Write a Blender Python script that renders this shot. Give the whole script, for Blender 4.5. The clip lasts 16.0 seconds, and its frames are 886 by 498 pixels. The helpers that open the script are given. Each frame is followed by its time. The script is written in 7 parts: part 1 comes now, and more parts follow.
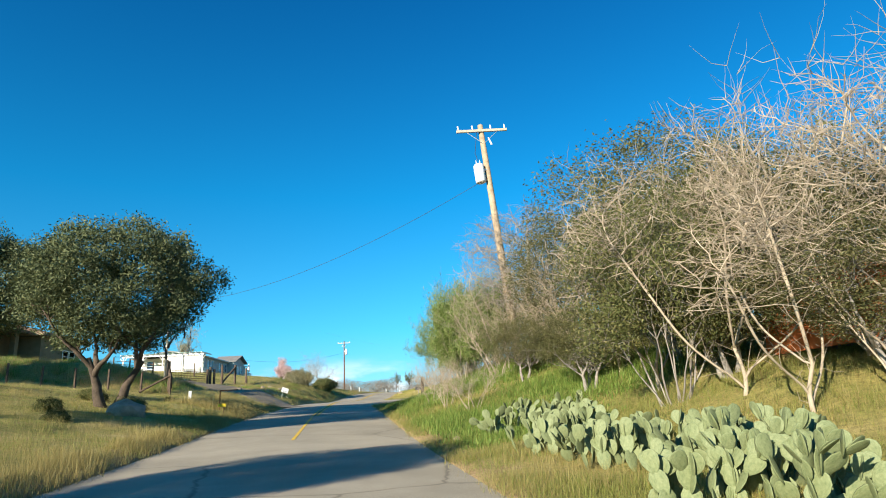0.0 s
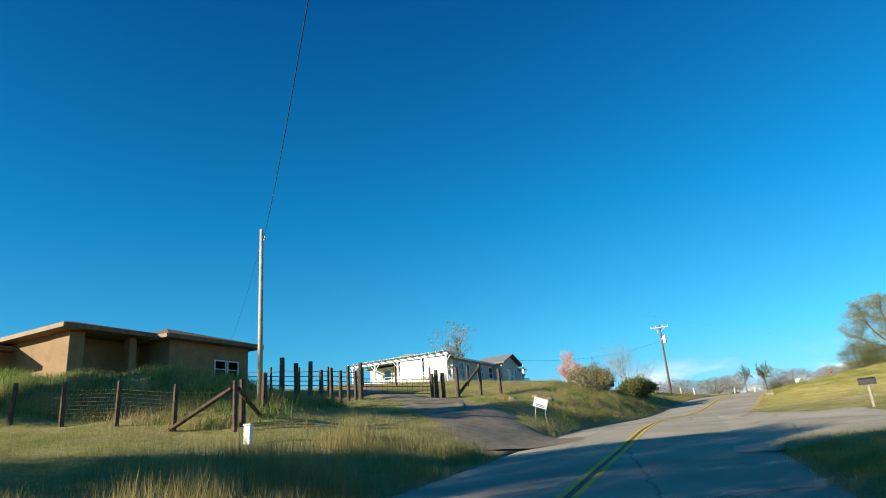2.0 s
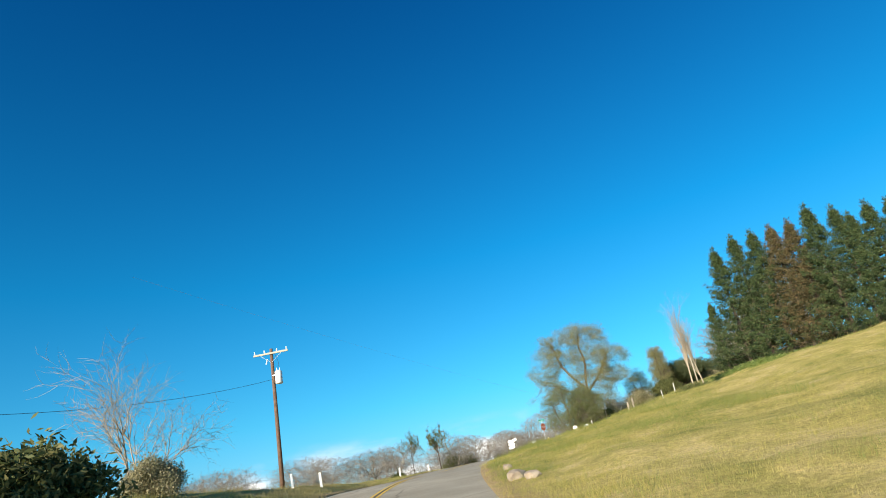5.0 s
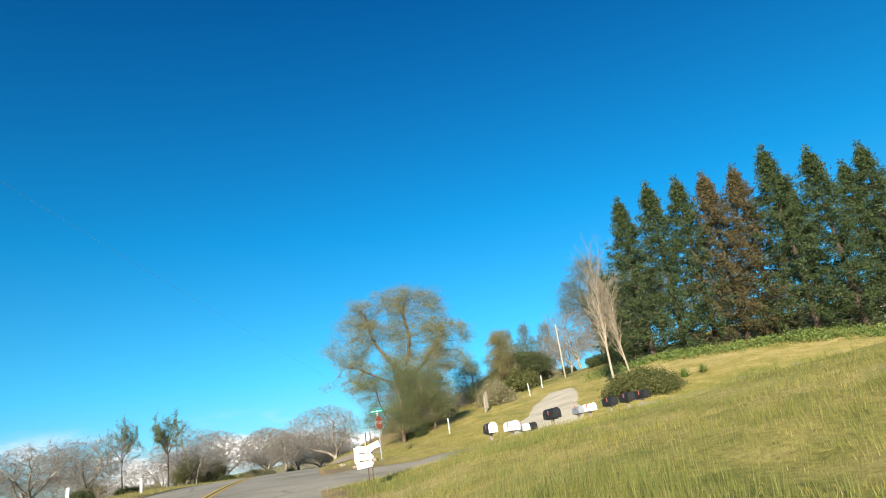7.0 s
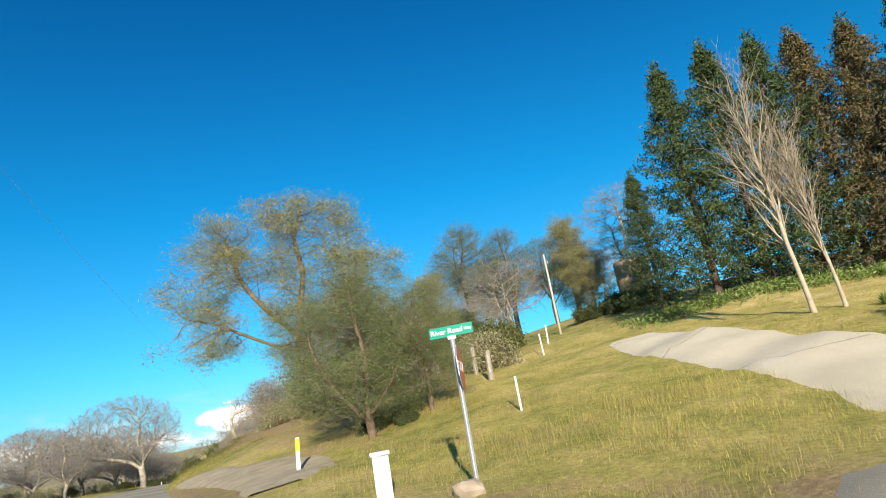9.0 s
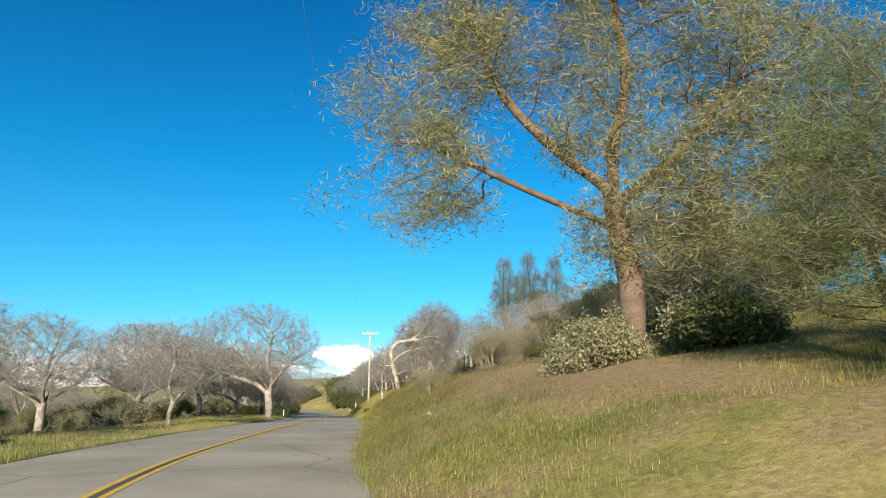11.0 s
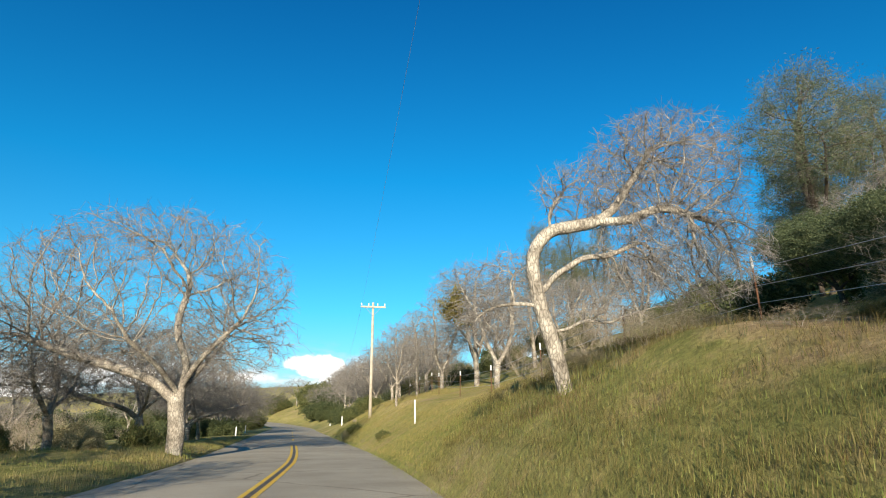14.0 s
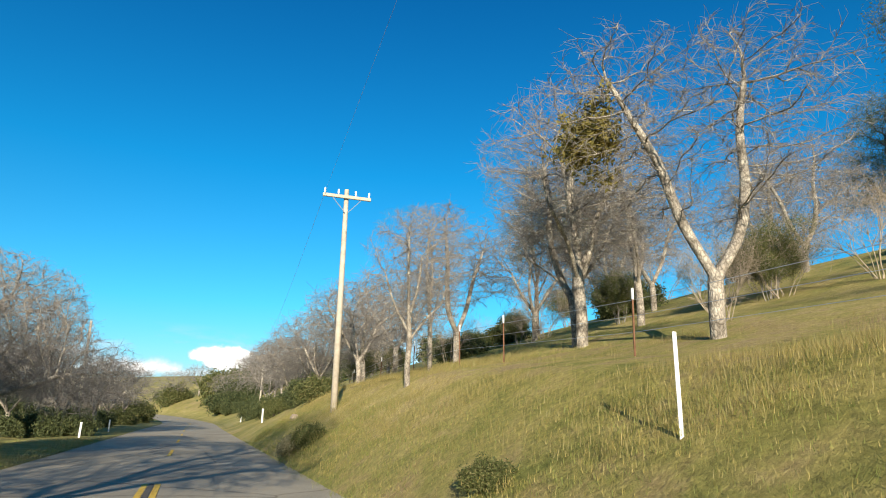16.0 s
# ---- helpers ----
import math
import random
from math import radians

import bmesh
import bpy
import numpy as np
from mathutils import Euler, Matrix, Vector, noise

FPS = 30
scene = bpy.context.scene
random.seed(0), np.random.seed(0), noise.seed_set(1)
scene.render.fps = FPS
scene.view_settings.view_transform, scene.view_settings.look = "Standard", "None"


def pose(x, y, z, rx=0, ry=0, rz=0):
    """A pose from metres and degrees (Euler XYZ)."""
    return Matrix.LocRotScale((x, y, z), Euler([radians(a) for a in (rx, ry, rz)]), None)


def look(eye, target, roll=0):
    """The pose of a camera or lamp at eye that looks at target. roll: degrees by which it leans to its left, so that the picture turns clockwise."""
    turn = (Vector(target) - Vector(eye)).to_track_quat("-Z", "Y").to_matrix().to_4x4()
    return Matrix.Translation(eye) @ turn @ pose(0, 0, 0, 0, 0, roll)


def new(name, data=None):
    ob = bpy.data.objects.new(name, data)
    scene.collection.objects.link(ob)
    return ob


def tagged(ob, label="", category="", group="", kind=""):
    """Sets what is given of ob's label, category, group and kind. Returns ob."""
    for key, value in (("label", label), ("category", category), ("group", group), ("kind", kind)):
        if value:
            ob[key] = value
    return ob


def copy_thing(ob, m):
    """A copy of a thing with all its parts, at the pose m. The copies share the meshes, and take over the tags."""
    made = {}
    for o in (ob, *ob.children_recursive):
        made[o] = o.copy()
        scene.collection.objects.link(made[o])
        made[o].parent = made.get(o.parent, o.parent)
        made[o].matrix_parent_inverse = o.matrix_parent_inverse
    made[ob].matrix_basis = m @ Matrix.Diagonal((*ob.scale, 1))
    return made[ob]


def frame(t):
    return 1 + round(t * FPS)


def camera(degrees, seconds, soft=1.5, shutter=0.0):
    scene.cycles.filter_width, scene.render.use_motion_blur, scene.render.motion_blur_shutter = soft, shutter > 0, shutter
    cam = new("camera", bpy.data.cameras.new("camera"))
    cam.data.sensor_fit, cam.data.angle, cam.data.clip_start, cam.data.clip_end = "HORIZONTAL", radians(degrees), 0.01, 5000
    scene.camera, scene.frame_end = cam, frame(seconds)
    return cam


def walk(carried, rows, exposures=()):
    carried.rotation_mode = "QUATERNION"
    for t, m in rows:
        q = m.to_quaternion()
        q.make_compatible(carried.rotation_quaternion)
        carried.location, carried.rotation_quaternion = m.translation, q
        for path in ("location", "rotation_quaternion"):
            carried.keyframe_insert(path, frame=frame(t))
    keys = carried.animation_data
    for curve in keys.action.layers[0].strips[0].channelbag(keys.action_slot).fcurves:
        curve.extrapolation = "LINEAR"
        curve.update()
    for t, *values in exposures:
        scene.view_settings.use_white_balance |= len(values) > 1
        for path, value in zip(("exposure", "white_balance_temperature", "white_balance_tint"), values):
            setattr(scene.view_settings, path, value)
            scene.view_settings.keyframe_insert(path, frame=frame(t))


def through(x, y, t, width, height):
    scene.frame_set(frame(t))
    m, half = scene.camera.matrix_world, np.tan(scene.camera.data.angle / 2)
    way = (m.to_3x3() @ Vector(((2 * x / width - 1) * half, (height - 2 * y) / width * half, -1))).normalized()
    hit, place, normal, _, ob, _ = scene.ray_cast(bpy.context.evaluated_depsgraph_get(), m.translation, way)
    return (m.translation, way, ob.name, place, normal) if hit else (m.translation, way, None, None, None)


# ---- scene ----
cam = camera(69.9, 16.0, 1.0)
ROWS = [
    (0.0, 0.000, 0.000, 1.400, 0.74, 15.16, 2.72),
    (0.5, -1.421, 9.077, 1.748, 3.01, 14.06, 4.91),
    (1.0, -2.740, 17.328, 2.226, 5.34, 16.84, 5.75),
    (1.5, -4.046, 25.520, 2.734, 19.20, 16.39, 4.91),
    (2.0, -5.220, 33.712, 3.285, 29.08, 17.48, 4.29),
    (2.5, -6.351, 42.181, 3.836, 27.27, 18.85, 4.36),
    (3.0, -7.308, 50.605, 4.213, 30.20, 18.40, 5.34),
    (3.5, -8.120, 58.363, 4.779, 29.82, 19.56, 8.84),
    (4.0, -8.772, 66.381, 5.083, 26.42, 19.48, 9.70),
    (4.5, -9.222, 73.877, 5.373, 10.06, 18.58, 8.32),
    (5.0, -9.454, 81.084, 5.678, 0.84, 21.21, 10.32),
    (7.5, -9.442, 112.950, 8.030, -25.33, 16.57, 7.85),
    (8.0, -8.771, 118.501, 8.274, -29.57, 14.73, 9.07),
    (8.5, -7.978, 123.655, 8.426, -35.82, 14.80, 9.50),
    (9.0, -7.002, 129.084, 8.701, -38.44, 15.23, 9.73),
    (9.5, -5.904, 134.513, 8.975, -40.65, 15.40, 6.31),
    (10.0, -4.837, 139.790, 9.158, -33.27, 15.72, 2.35),
    (12.5, 1.364, 161.910, 9.336, -28.88, 11.38, -0.72),
    (13.0, 3.193, 166.865, 9.309, -30.17, 13.32, 0.04),
    (13.5, 4.968, 171.741, 9.283, -29.72, 14.22, 0.72),
    (14.0, 6.956, 177.121, 9.230, -32.07, 13.81, -0.08),
    (14.5, 9.155, 182.606, 9.097, -36.12, 12.85, -0.98),
    (15.0, 11.408, 188.251, 8.965, -36.33, 14.22, -1.21),
    (15.5, 13.634, 194.107, 8.859, -39.32, 12.94, -2.81),
    (16.0, 15.674, 199.699, 8.673, -39.81, 13.63, -1.24),
]
walk(cam, [(t, pose(x, y, z, 90 + pitch, roll, yaw)) for t, x, y, z, yaw, pitch, roll in ROWS], [(0.0, 1.15), (1.0, 1.1), (1.8, 0.95), (10.0, 0.92), (12.5, 0.86)])
# ---- the lie of the land ----
ROAD_PTS = [(7.97, -59.49, -2.6), (3.32, -29.85, -1.2), (-1.33, -0.21, 0.0), (-4.3, 17.08, 0.83), (-7.0, 33.47, 1.89), (-9.54, 50.36, 2.81),
            (-11.52, 66.19, 3.68), (-11.75, 81.07, 4.28), (-11.34, 112.98, 6.63), (-9.79, 123.96, 7.03), (-7.74, 134.89, 7.58), (-6.72, 140.29, 7.76),
            (-0.98, 162.61, 7.94), (3.21, 172.39, 7.88), (7.86, 183.13, 7.7), (14.75, 200.03, 7.27), (22.05, 220.83, 6.75), (35.3, 259.28, 5.8),
            (53.0, 312.0, 4.6), (63.0, 368.0, 4.2), (60.0, 440.0, 4.0), (5.0, 720.0, 4.0)]
CP = np.array(ROAD_PTS)
CS = np.concatenate([[0], np.cumsum(np.linalg.norm(np.diff(CP[:, :2], axis=0), axis=1))])
CS -= CS[2]                                # s = 0 abreast of the start
CT = np.gradient(CP, CS, axis=0)


def hermite(u, us, vs, ms):
    u = np.clip(u, us[0], us[-1])
    i = np.clip(np.searchsorted(us, u, side="right") - 1, 0, len(us) - 2)
    h = us[i + 1] - us[i]
    q = (u - us[i]) / h
    a, b, c, d = 2 * q**3 - 3 * q**2 + 1, q**3 - 2 * q**2 + q, -2 * q**3 + 3 * q**2, q**3 - q**2
    return a * vs[i] + b * h * ms[i] + c * vs[i + 1] + d * h * ms[i + 1]


def road_at(s):
    """Centre of the road at s (x, y, z) and its heading as a unit vector."""
    s = np.asarray(s, float)
    p = np.stack([hermite(s, CS, CP[:, k], CT[:, k]) for k in range(3)], -1)
    e = 0.5
    c = np.clip(s, CS[0] + e, CS[-1] - e)
    q = np.stack([hermite(c + e, CS, CP[:, k], CT[:, k]) - hermite(c - e, CS, CP[:, k], CT[:, k]) for k in range(2)], -1)
    q = q / np.maximum(np.linalg.norm(q, axis=-1, keepdims=True), 1e-9)
    over = np.where(s < CS[0], s - CS[0], np.where(s > CS[-1], s - CS[-1], 0.0))
    p[..., 0] += over * q[..., 0]
    p[..., 1] += over * q[..., 1]
    return p, q


FINE_S = np.linspace(-60, 420, 1921)
FINE_P, FINE_T = road_at(FINE_S)


def road_sd(x, y):
    """Arc length and signed offset (right positive) of a place."""
    i = np.argmin((FINE_P[:, 0] - x) ** 2 + (FINE_P[:, 1] - y) ** 2)
    vx, vy = x - FINE_P[i, 0], y - FINE_P[i, 1]
    t = FINE_T[i]
    return FINE_S[i] + vx * t[0] + vy * t[1], vx * t[1] - vy * t[0]


COLS = np.array([-150, -60, -30, -18, -11, -7, -4.4, -3.6, 3.6, 4.4, 7, 11, 18, 30, 60, 150], float)
STATIONS = [
    (-60, (4, 3, 2.5, 1.5, .7, .3, 0), (0, .2, .8, 1.5, 2, 3, 3)),
    (0, (7, 6, 4, 2.2, 1.0, .45, .2), (.05, .25, .9, 1.5, 1.5, 1.5, 1.5)),
    (16, (7, 6, 4, 2.4, 1.2, .55, .22), (.15, .6, 2.2, 3.0, 3, 2.5, 2)),
    (30, (7, 6.5, 4.5, 2.6, 1.3, .7, .24), (.3, 1.5, 3.1, 3.9, 3.8, 3, 2)),
    (42, (7, 6.5, 3.9, 2.3, 1.3, .7, .22), (.12, .6, 1.3, 2.0, 2.4, 2.2, 2)),
    (50.5, (7, 6, 3.7, 2.2, 1.35, .65, .1), (.04, .2, .5, .95, 1.45, 1.86, 2)),
    (56, (7, 6.5, 5.2, 4.0, 1.8, .9, .2), (.02, .1, .3, .6, 1.1, 1.9, 2.4)),
    (63, (7, 6.5, 4.5, 2.7, 1.5, 1.35, .5), (0, 0, .1, .3, .8, 2, 3)),
    (68, (7, 6.5, 4.6, 2.9, 2.0, 1.7, .5), (0, .05, .15, .4, 1.0, 2.2, 3.5)),
    (75, (7, 6.5, 4.8, 3.2, 2.2, 1.5, .4), (0, .1, .2, .5, 1.2, 2.5, 4)),
    (88, (6, 6, 5.2, 4.2, 3.2, 1.9, .4), (.05, .25, .5, .95, 1.7, 3.2, 5)),
    (97, (5, 5, 4.2, 3.0, 2.0, 1.6, .4), (.08, .3, .6, 1.15, 2.1, 4, 6)),
    (108, (2, 2, 2, 2, 1.6, 1.0, .2), (.1, .4, .75, 1.4, 2.5, 4.9, 7.5)),
    (120, (-2, -1, .2, .8, .9, .6, .1), (.1, .5, 1.15, 2.0, 3.6, 6.0, 10)),
    (126, (-3.5, -2, -.5, .2, .5, .4, 0), (.05, .35, .8, 1.3, 2.6, 5.0, 9)),
    (130, (-5, -3, -1.2, -.3, .2, .2, 0), (0, .02, .1, .5, 1.7, 4.2, 8)),
    (140, (-5, -2.6, -1.5, -.8, -.2, 0, 0), (.05, .2, .6, 1.8, 3.2, 5.5, 9)),
    (150, (-5, -2.6, -1.5, -.8, -.2, 0, 0), (.1, .5, 1.4, 2.4, 4.4, 7, 10)),
    (160, (-5, -2.6, -1.5, -.8, -.2, 0, 0), (.5, 1.4, 2.2, 3.4, 5.4, 8.5, 12)),
    (172, (-5, -2.6, -1.5, -.8, -.2, 0, 0), (.6, 1.9, 2.9, 4.1, 6.0, 9, 12.5)),
    (185, (-5, -2.6, -1.5, -.8, -.2, 0, 0), (.8, 2.1, 2.8, 3.9, 6.4, 10, 14)),
    (192, (-5, -2.6, -1.5, -.8, 0, .1, .1), (1.1, 2.75, 3.2, 4.2, 7.0, 11.5, 15)),
    (197, (-5, -2.6, -1.5, -.8, .1, .15, .15), (.9, 2.5, 3.3, 4.6, 7.5, 12, 16)),
    (212, (-5, -2.6, -1.5, -.8, .2, .35, .3), (.6, 2.0, 2.9, 4.8, 8.8, 14, 18)),
    (228, (-5, -2.6, -1.5, -.8, -.2, 0, 0), (.8, 2.6, 3.6, 5.3, 9.3, 14, 18)),
    (260, (-5, -2.6, -1.5, -.8, -.2, 0, 0), (.3, 1.5, 3, 5.5, 9, 14, 18)),
    (420, (-5, -2.6, -1.5, -.8, -.2, 0, 0), (.3, 1.5, 3, 5.5, 9, 14, 18)),
]
ST_S = np.array([r[0] for r in STATIONS], float)
ST_H = np.array([list(r[1]) + [0, 0] + list(r[2]) for r in STATIONS], float)
ST_M = np.gradient(ST_H, ST_S, axis=0) * 0.7


def waves(x, y):
    return (0.10 * np.sin(0.61 * x + 0.37 * y) * np.cos(0.23 * x - 0.71 * y + 1.0) + 0.05 * np.sin(1.7 * x + 0.9 * y + 2.0) * np.sin(1.3 * y - 0.8 * x)
            + 0.025 * np.sin(3.9 * x - 2.7 * y) * np.cos(3.1 * y + 1.9 * x))


def land_sd(s, d, x, y):
    """Height of the ground at road coordinates s, d (place x, y)."""
    s, d = np.asarray(s, float), np.asarray(d, float)
    cols = np.stack([hermite(s, ST_S, ST_H[:, k], ST_M[:, k]) for k in range(len(COLS))], -1)
    dd = np.clip(d, COLS[0], COLS[-1])
    i = np.clip(np.searchsorted(COLS, dd, side="right") - 1, 0, len(COLS) - 2)
    q = (dd - COLS[i]) / (COLS[i + 1] - COLS[i])
    a = np.take_along_axis(cols, i[..., None], -1)[..., 0]
    b = np.take_along_axis(cols, i[..., None] + 1, -1)[..., 0]
    rel = a + (b - a) * q
    off = np.abs(d)
    rough = np.clip((off - 3.7) / 3.0, 0, 1)
    far = np.clip((off - 60) / 300, 0, 1)
    road_z = road_at(s)[0][..., 2]
    base = np.where(off < 3.55, -0.12, rel)
    # low grassy ridge along the mailboxes
    ends = np.clip((x + 2.6) / 1.6, 0, 1) * np.clip((26 - x) / 8, 0, 1)
    ridge = (0.22 + 0.45 * np.clip((x + 1.5) / 5, 0, 1)) * ends * np.exp(-((y - 125.35) / 1.0) ** 2)
    return road_z + base + ridge + rough * waves(x, y) * (1 + 6 * far)


def land(x, y):
    s, d = road_sd(x, y)
    return float(land_sd(np.array([s]), np.array([d]), np.array([x]), np.array([y]))[0])
# ---- world and sun ----
SUN_AZ, SUN_EL = 215.0, 16.5               # degrees clockwise from +y, and above the horizon
world = bpy.data.worlds.new("sky")
scene.world = world
world.use_nodes = True
wn, wl = world.node_tree.nodes, world.node_tree.links
sky = wn.new("ShaderNodeTexSky")
sky.sky_type, sky.sun_disc = "NISHITA", False
sky.sun_elevation, sky.sun_rotation = radians(SUN_EL), radians(SUN_AZ)
sky.air_density, sky.dust_density, sky.ozone_density = 1.0, 0.2, 3.0
tex = wn.new("ShaderNodeTexCoord")
sep = wn.new("ShaderNodeSeparateXYZ")
wl.new(tex.outputs["Generated"], sep.inputs[0])
# clear winter air: deep blue overhead, paler towards the horizon
tint = wn.new("ShaderNodeValToRGB")
for k, (p, c) in enumerate(((0.0, (0.50, 0.73, 1.08)), (0.14, (0.21, 0.85, 1.05)), (0.34, (0.045, 0.79, 1.07)), (0.70, (0.015, 0.48, 0.86)))):
    e = tint.color_ramp.elements[k] if k < 2 else tint.color_ramp.elements.new(p)
    e.position, e.color = p, (*c, 1)
wl.new(sep.outputs[2], tint.inputs[0])
mulc = wn.new("ShaderNodeMix")
mulc.data_type, mulc.blend_type = "RGBA", "MULTIPLY"
mulc.inputs[0].default_value = 1.0
wl.new(sky.outputs[0], mulc.inputs[6])
wl.new(tint.outputs[0], mulc.inputs[7])
# low cumulus along the horizon
mapn = wn.new("ShaderNodeMapping")
mapn.inputs["Scale"].default_value = (5.0, 5.0, 17.0)
wl.new(tex.outputs["Generated"], mapn.inputs[0])
cn = wn.new("ShaderNodeTexNoise")
cn.inputs["Scale"].default_value, cn.inputs["Detail"].default_value, cn.inputs["Roughness"].default_value = 1.0, 8, 0.55
wl.new(mapn.outputs[0], cn.inputs["Vector"])
cm = wn.new("ShaderNodeMapRange")
cm.inputs["From Min"].default_value, cm.inputs["From Max"].default_value = 0.47, 0.60
wl.new(cn.outputs[0], cm.inputs["Value"])
band = wn.new("ShaderNodeValToRGB")
for k, (p, v) in enumerate(((0.0, 1.0), (0.06, 1.0), (0.105, 0.0))):
    e = band.color_ramp.elements[k] if k < 2 else band.color_ramp.elements.new(p)
    e.position, e.color = p, (v, v, v, 1)
wl.new(sep.outputs[2], band.inputs[0])
thin = wn.new("ShaderNodeMath")
thin.operation = "MULTIPLY"
wl.new(cm.outputs[0], thin.inputs[0])
wl.new(band.outputs[0], thin.inputs[1])


def cumulus(az, el, wide, high, sharp):
    """A heap of cloud in that direction (degrees), its edge broken up by noise."""
    a, e = radians(az), radians(el)
    c = (math.sin(a) * math.cos(e), math.cos(a) * math.cos(e), math.sin(e))
    sub = wn.new("ShaderNodeVectorMath")
    sub.operation = "SUBTRACT"
    sub.inputs[1].default_value = c
    wl.new(tex.outputs["Generated"], sub.inputs[0])
    scl = wn.new("ShaderNodeVectorMath")
    scl.operation = "MULTIPLY"
    scl.inputs[1].default_value = (1 / wide, 1 / wide, 1 / high)
    wl.new(sub.outputs[0], scl.inputs[0])
    ln = wn.new("ShaderNodeVectorMath")
    ln.operation = "LENGTH"
    wl.new(scl.outputs[0], ln.inputs[0])
    puff = wn.new("ShaderNodeTexNoise")
    puff.inputs["Scale"].default_value, puff.inputs["Detail"].default_value, puff.inputs["Roughness"].default_value = 34.0, 6, 0.55
    wl.new(tex.outputs["Generated"], puff.inputs["Vector"])
    add = wn.new("ShaderNodeMath")
    add.operation = "MULTIPLY_ADD"
    add.inputs[1].default_value = -1.6
    wl.new(puff.outputs[0], add.inputs[0])
    wl.new(ln.outputs["Value"], add.inputs[2])
    edge = wn.new("ShaderNodeMapRange")
    edge.inputs["From Min"].default_value, edge.inputs["From Max"].default_value = 0.25, 0.25 - sharp
    wl.new(add.outputs[0], edge.inputs["Value"])
    return edge.outputs[0]


heap = thin.outputs[0]
for spec in ((21.0, 3.3, 0.060, 0.017, 0.25), (14.5, 2.3, 0.085, 0.016, 0.7), (28.0, 1.8, 0.070, 0.012, 0.7)):
    cf = wn.new("ShaderNodeMath")
    cf.operation = "MAXIMUM"
    wl.new(heap, cf.inputs[0])
    wl.new(cumulus(*spec), cf.inputs[1])
    heap = cf.outputs[0]
cc = wn.new("ShaderNodeValToRGB")
cc.color_ramp.elements[0].position, cc.color_ramp.elements[0].color = 0.0, (3.6, 4.8, 6.2, 1)
cc.color_ramp.elements[1].position, cc.color_ramp.elements[1].color = 1.0, (9.2, 9.0, 8.6, 1)
wl.new(cf.outputs[0], cc.inputs[0])
cloud = wn.new("ShaderNodeMix")
cloud.data_type = "RGBA"
wl.new(cf.outputs[0], cloud.inputs[0])
wl.new(mulc.outputs[2], cloud.inputs[6])
wl.new(cc.outputs[0], cloud.inputs[7])
wl.new(cloud.outputs[2], wn["Background"].inputs[0])
wn["Background"].inputs[1].default_value = 0.085
sun = new("sun", bpy.data.lights.new("sun", "SUN"))
sun.data.energy, sun.data.angle, sun.data.color = 5.0, radians(0.55), (1.0, 0.90, 0.74)
az, el = radians(SUN_AZ), radians(SUN_EL)
sun.matrix_world = look((0, 0, 0), (-math.sin(az) * math.cos(el), -math.cos(az) * math.cos(el), -math.sin(el)))
# ---- materials ----
def material(name, rough=0.9, spec=0.3):
    m = bpy.data.materials.new(name)
    m.use_nodes = True
    b = m.node_tree.nodes["Principled BSDF"]
    b.inputs["Roughness"].default_value = rough
    b.inputs["Specular IOR Level"].default_value = spec
    return m, m.node_tree.nodes, m.node_tree.links, b


def ramp_node(nodes, stops):
    r = nodes.new("ShaderNodeValToRGB")
    e = r.color_ramp.elements
    while len(e) < len(stops):
        e.new(0.5)
    for k, (p, c) in enumerate(stops):
        e[k].position, e[k].color = p, (*c, 1)
    return r


def noise_node(nodes, links, scale, detail=6, rough=0.6, coords=None):
    n = nodes.new("ShaderNodeTexNoise")
    n.inputs["Scale"].default_value, n.inputs["Detail"].default_value, n.inputs["Roughness"].default_value = scale, detail, rough
    if coords is not None:
        links.new(coords, n.inputs["Vector"])
    return n


def mottled(name, stops, scale=3.0, rough=0.9, bump=0.3, bump_scale=20.0, spec=0.3, metal=0.0, vary=0.0, dist=0.02, space="Object"):
    """A surface whose colour runs through stops by a noise of that scale per metre, with fine relief."""
    m, nodes, links, b = material(name, rough, spec)
    b.inputs["Metallic"].default_value = metal
    tc = nodes.new("ShaderNodeTexCoord").outputs["Object"] if space == "Object" else nodes.new("ShaderNodeNewGeometry").outputs["Position"]
    n = noise_node(nodes, links, scale, coords=tc)
    r = ramp_node(nodes, stops)
    links.new(n.outputs[0], r.inputs[0])
    out = r.outputs[0]
    if vary > 0:
        info = nodes.new("ShaderNodeNewGeometry").outputs["Random Per Island"]
        hsv = nodes.new("ShaderNodeHueSaturation")
        mr = nodes.new("ShaderNodeMapRange")
        mr.inputs["To Min"].default_value, mr.inputs["To Max"].default_value = 1 - vary, 1 + vary
        links.new(info, mr.inputs["Value"])
        links.new(mr.outputs[0], hsv.inputs["Value"])
        links.new(out, hsv.inputs["Color"])
        out = hsv.outputs[0]
    links.new(out, b.inputs["Base Color"])
    if bump > 0:
        bn = noise_node(nodes, links, bump_scale, 8, 0.65, tc)
        bp = nodes.new("ShaderNodeBump")
        bp.inputs["Strength"].default_value, bp.inputs["Distance"].default_value = bump, dist
        links.new(bn.outputs[0], bp.inputs["Height"])
        links.new(bp.outputs[0], b.inputs["Normal"])
    return m


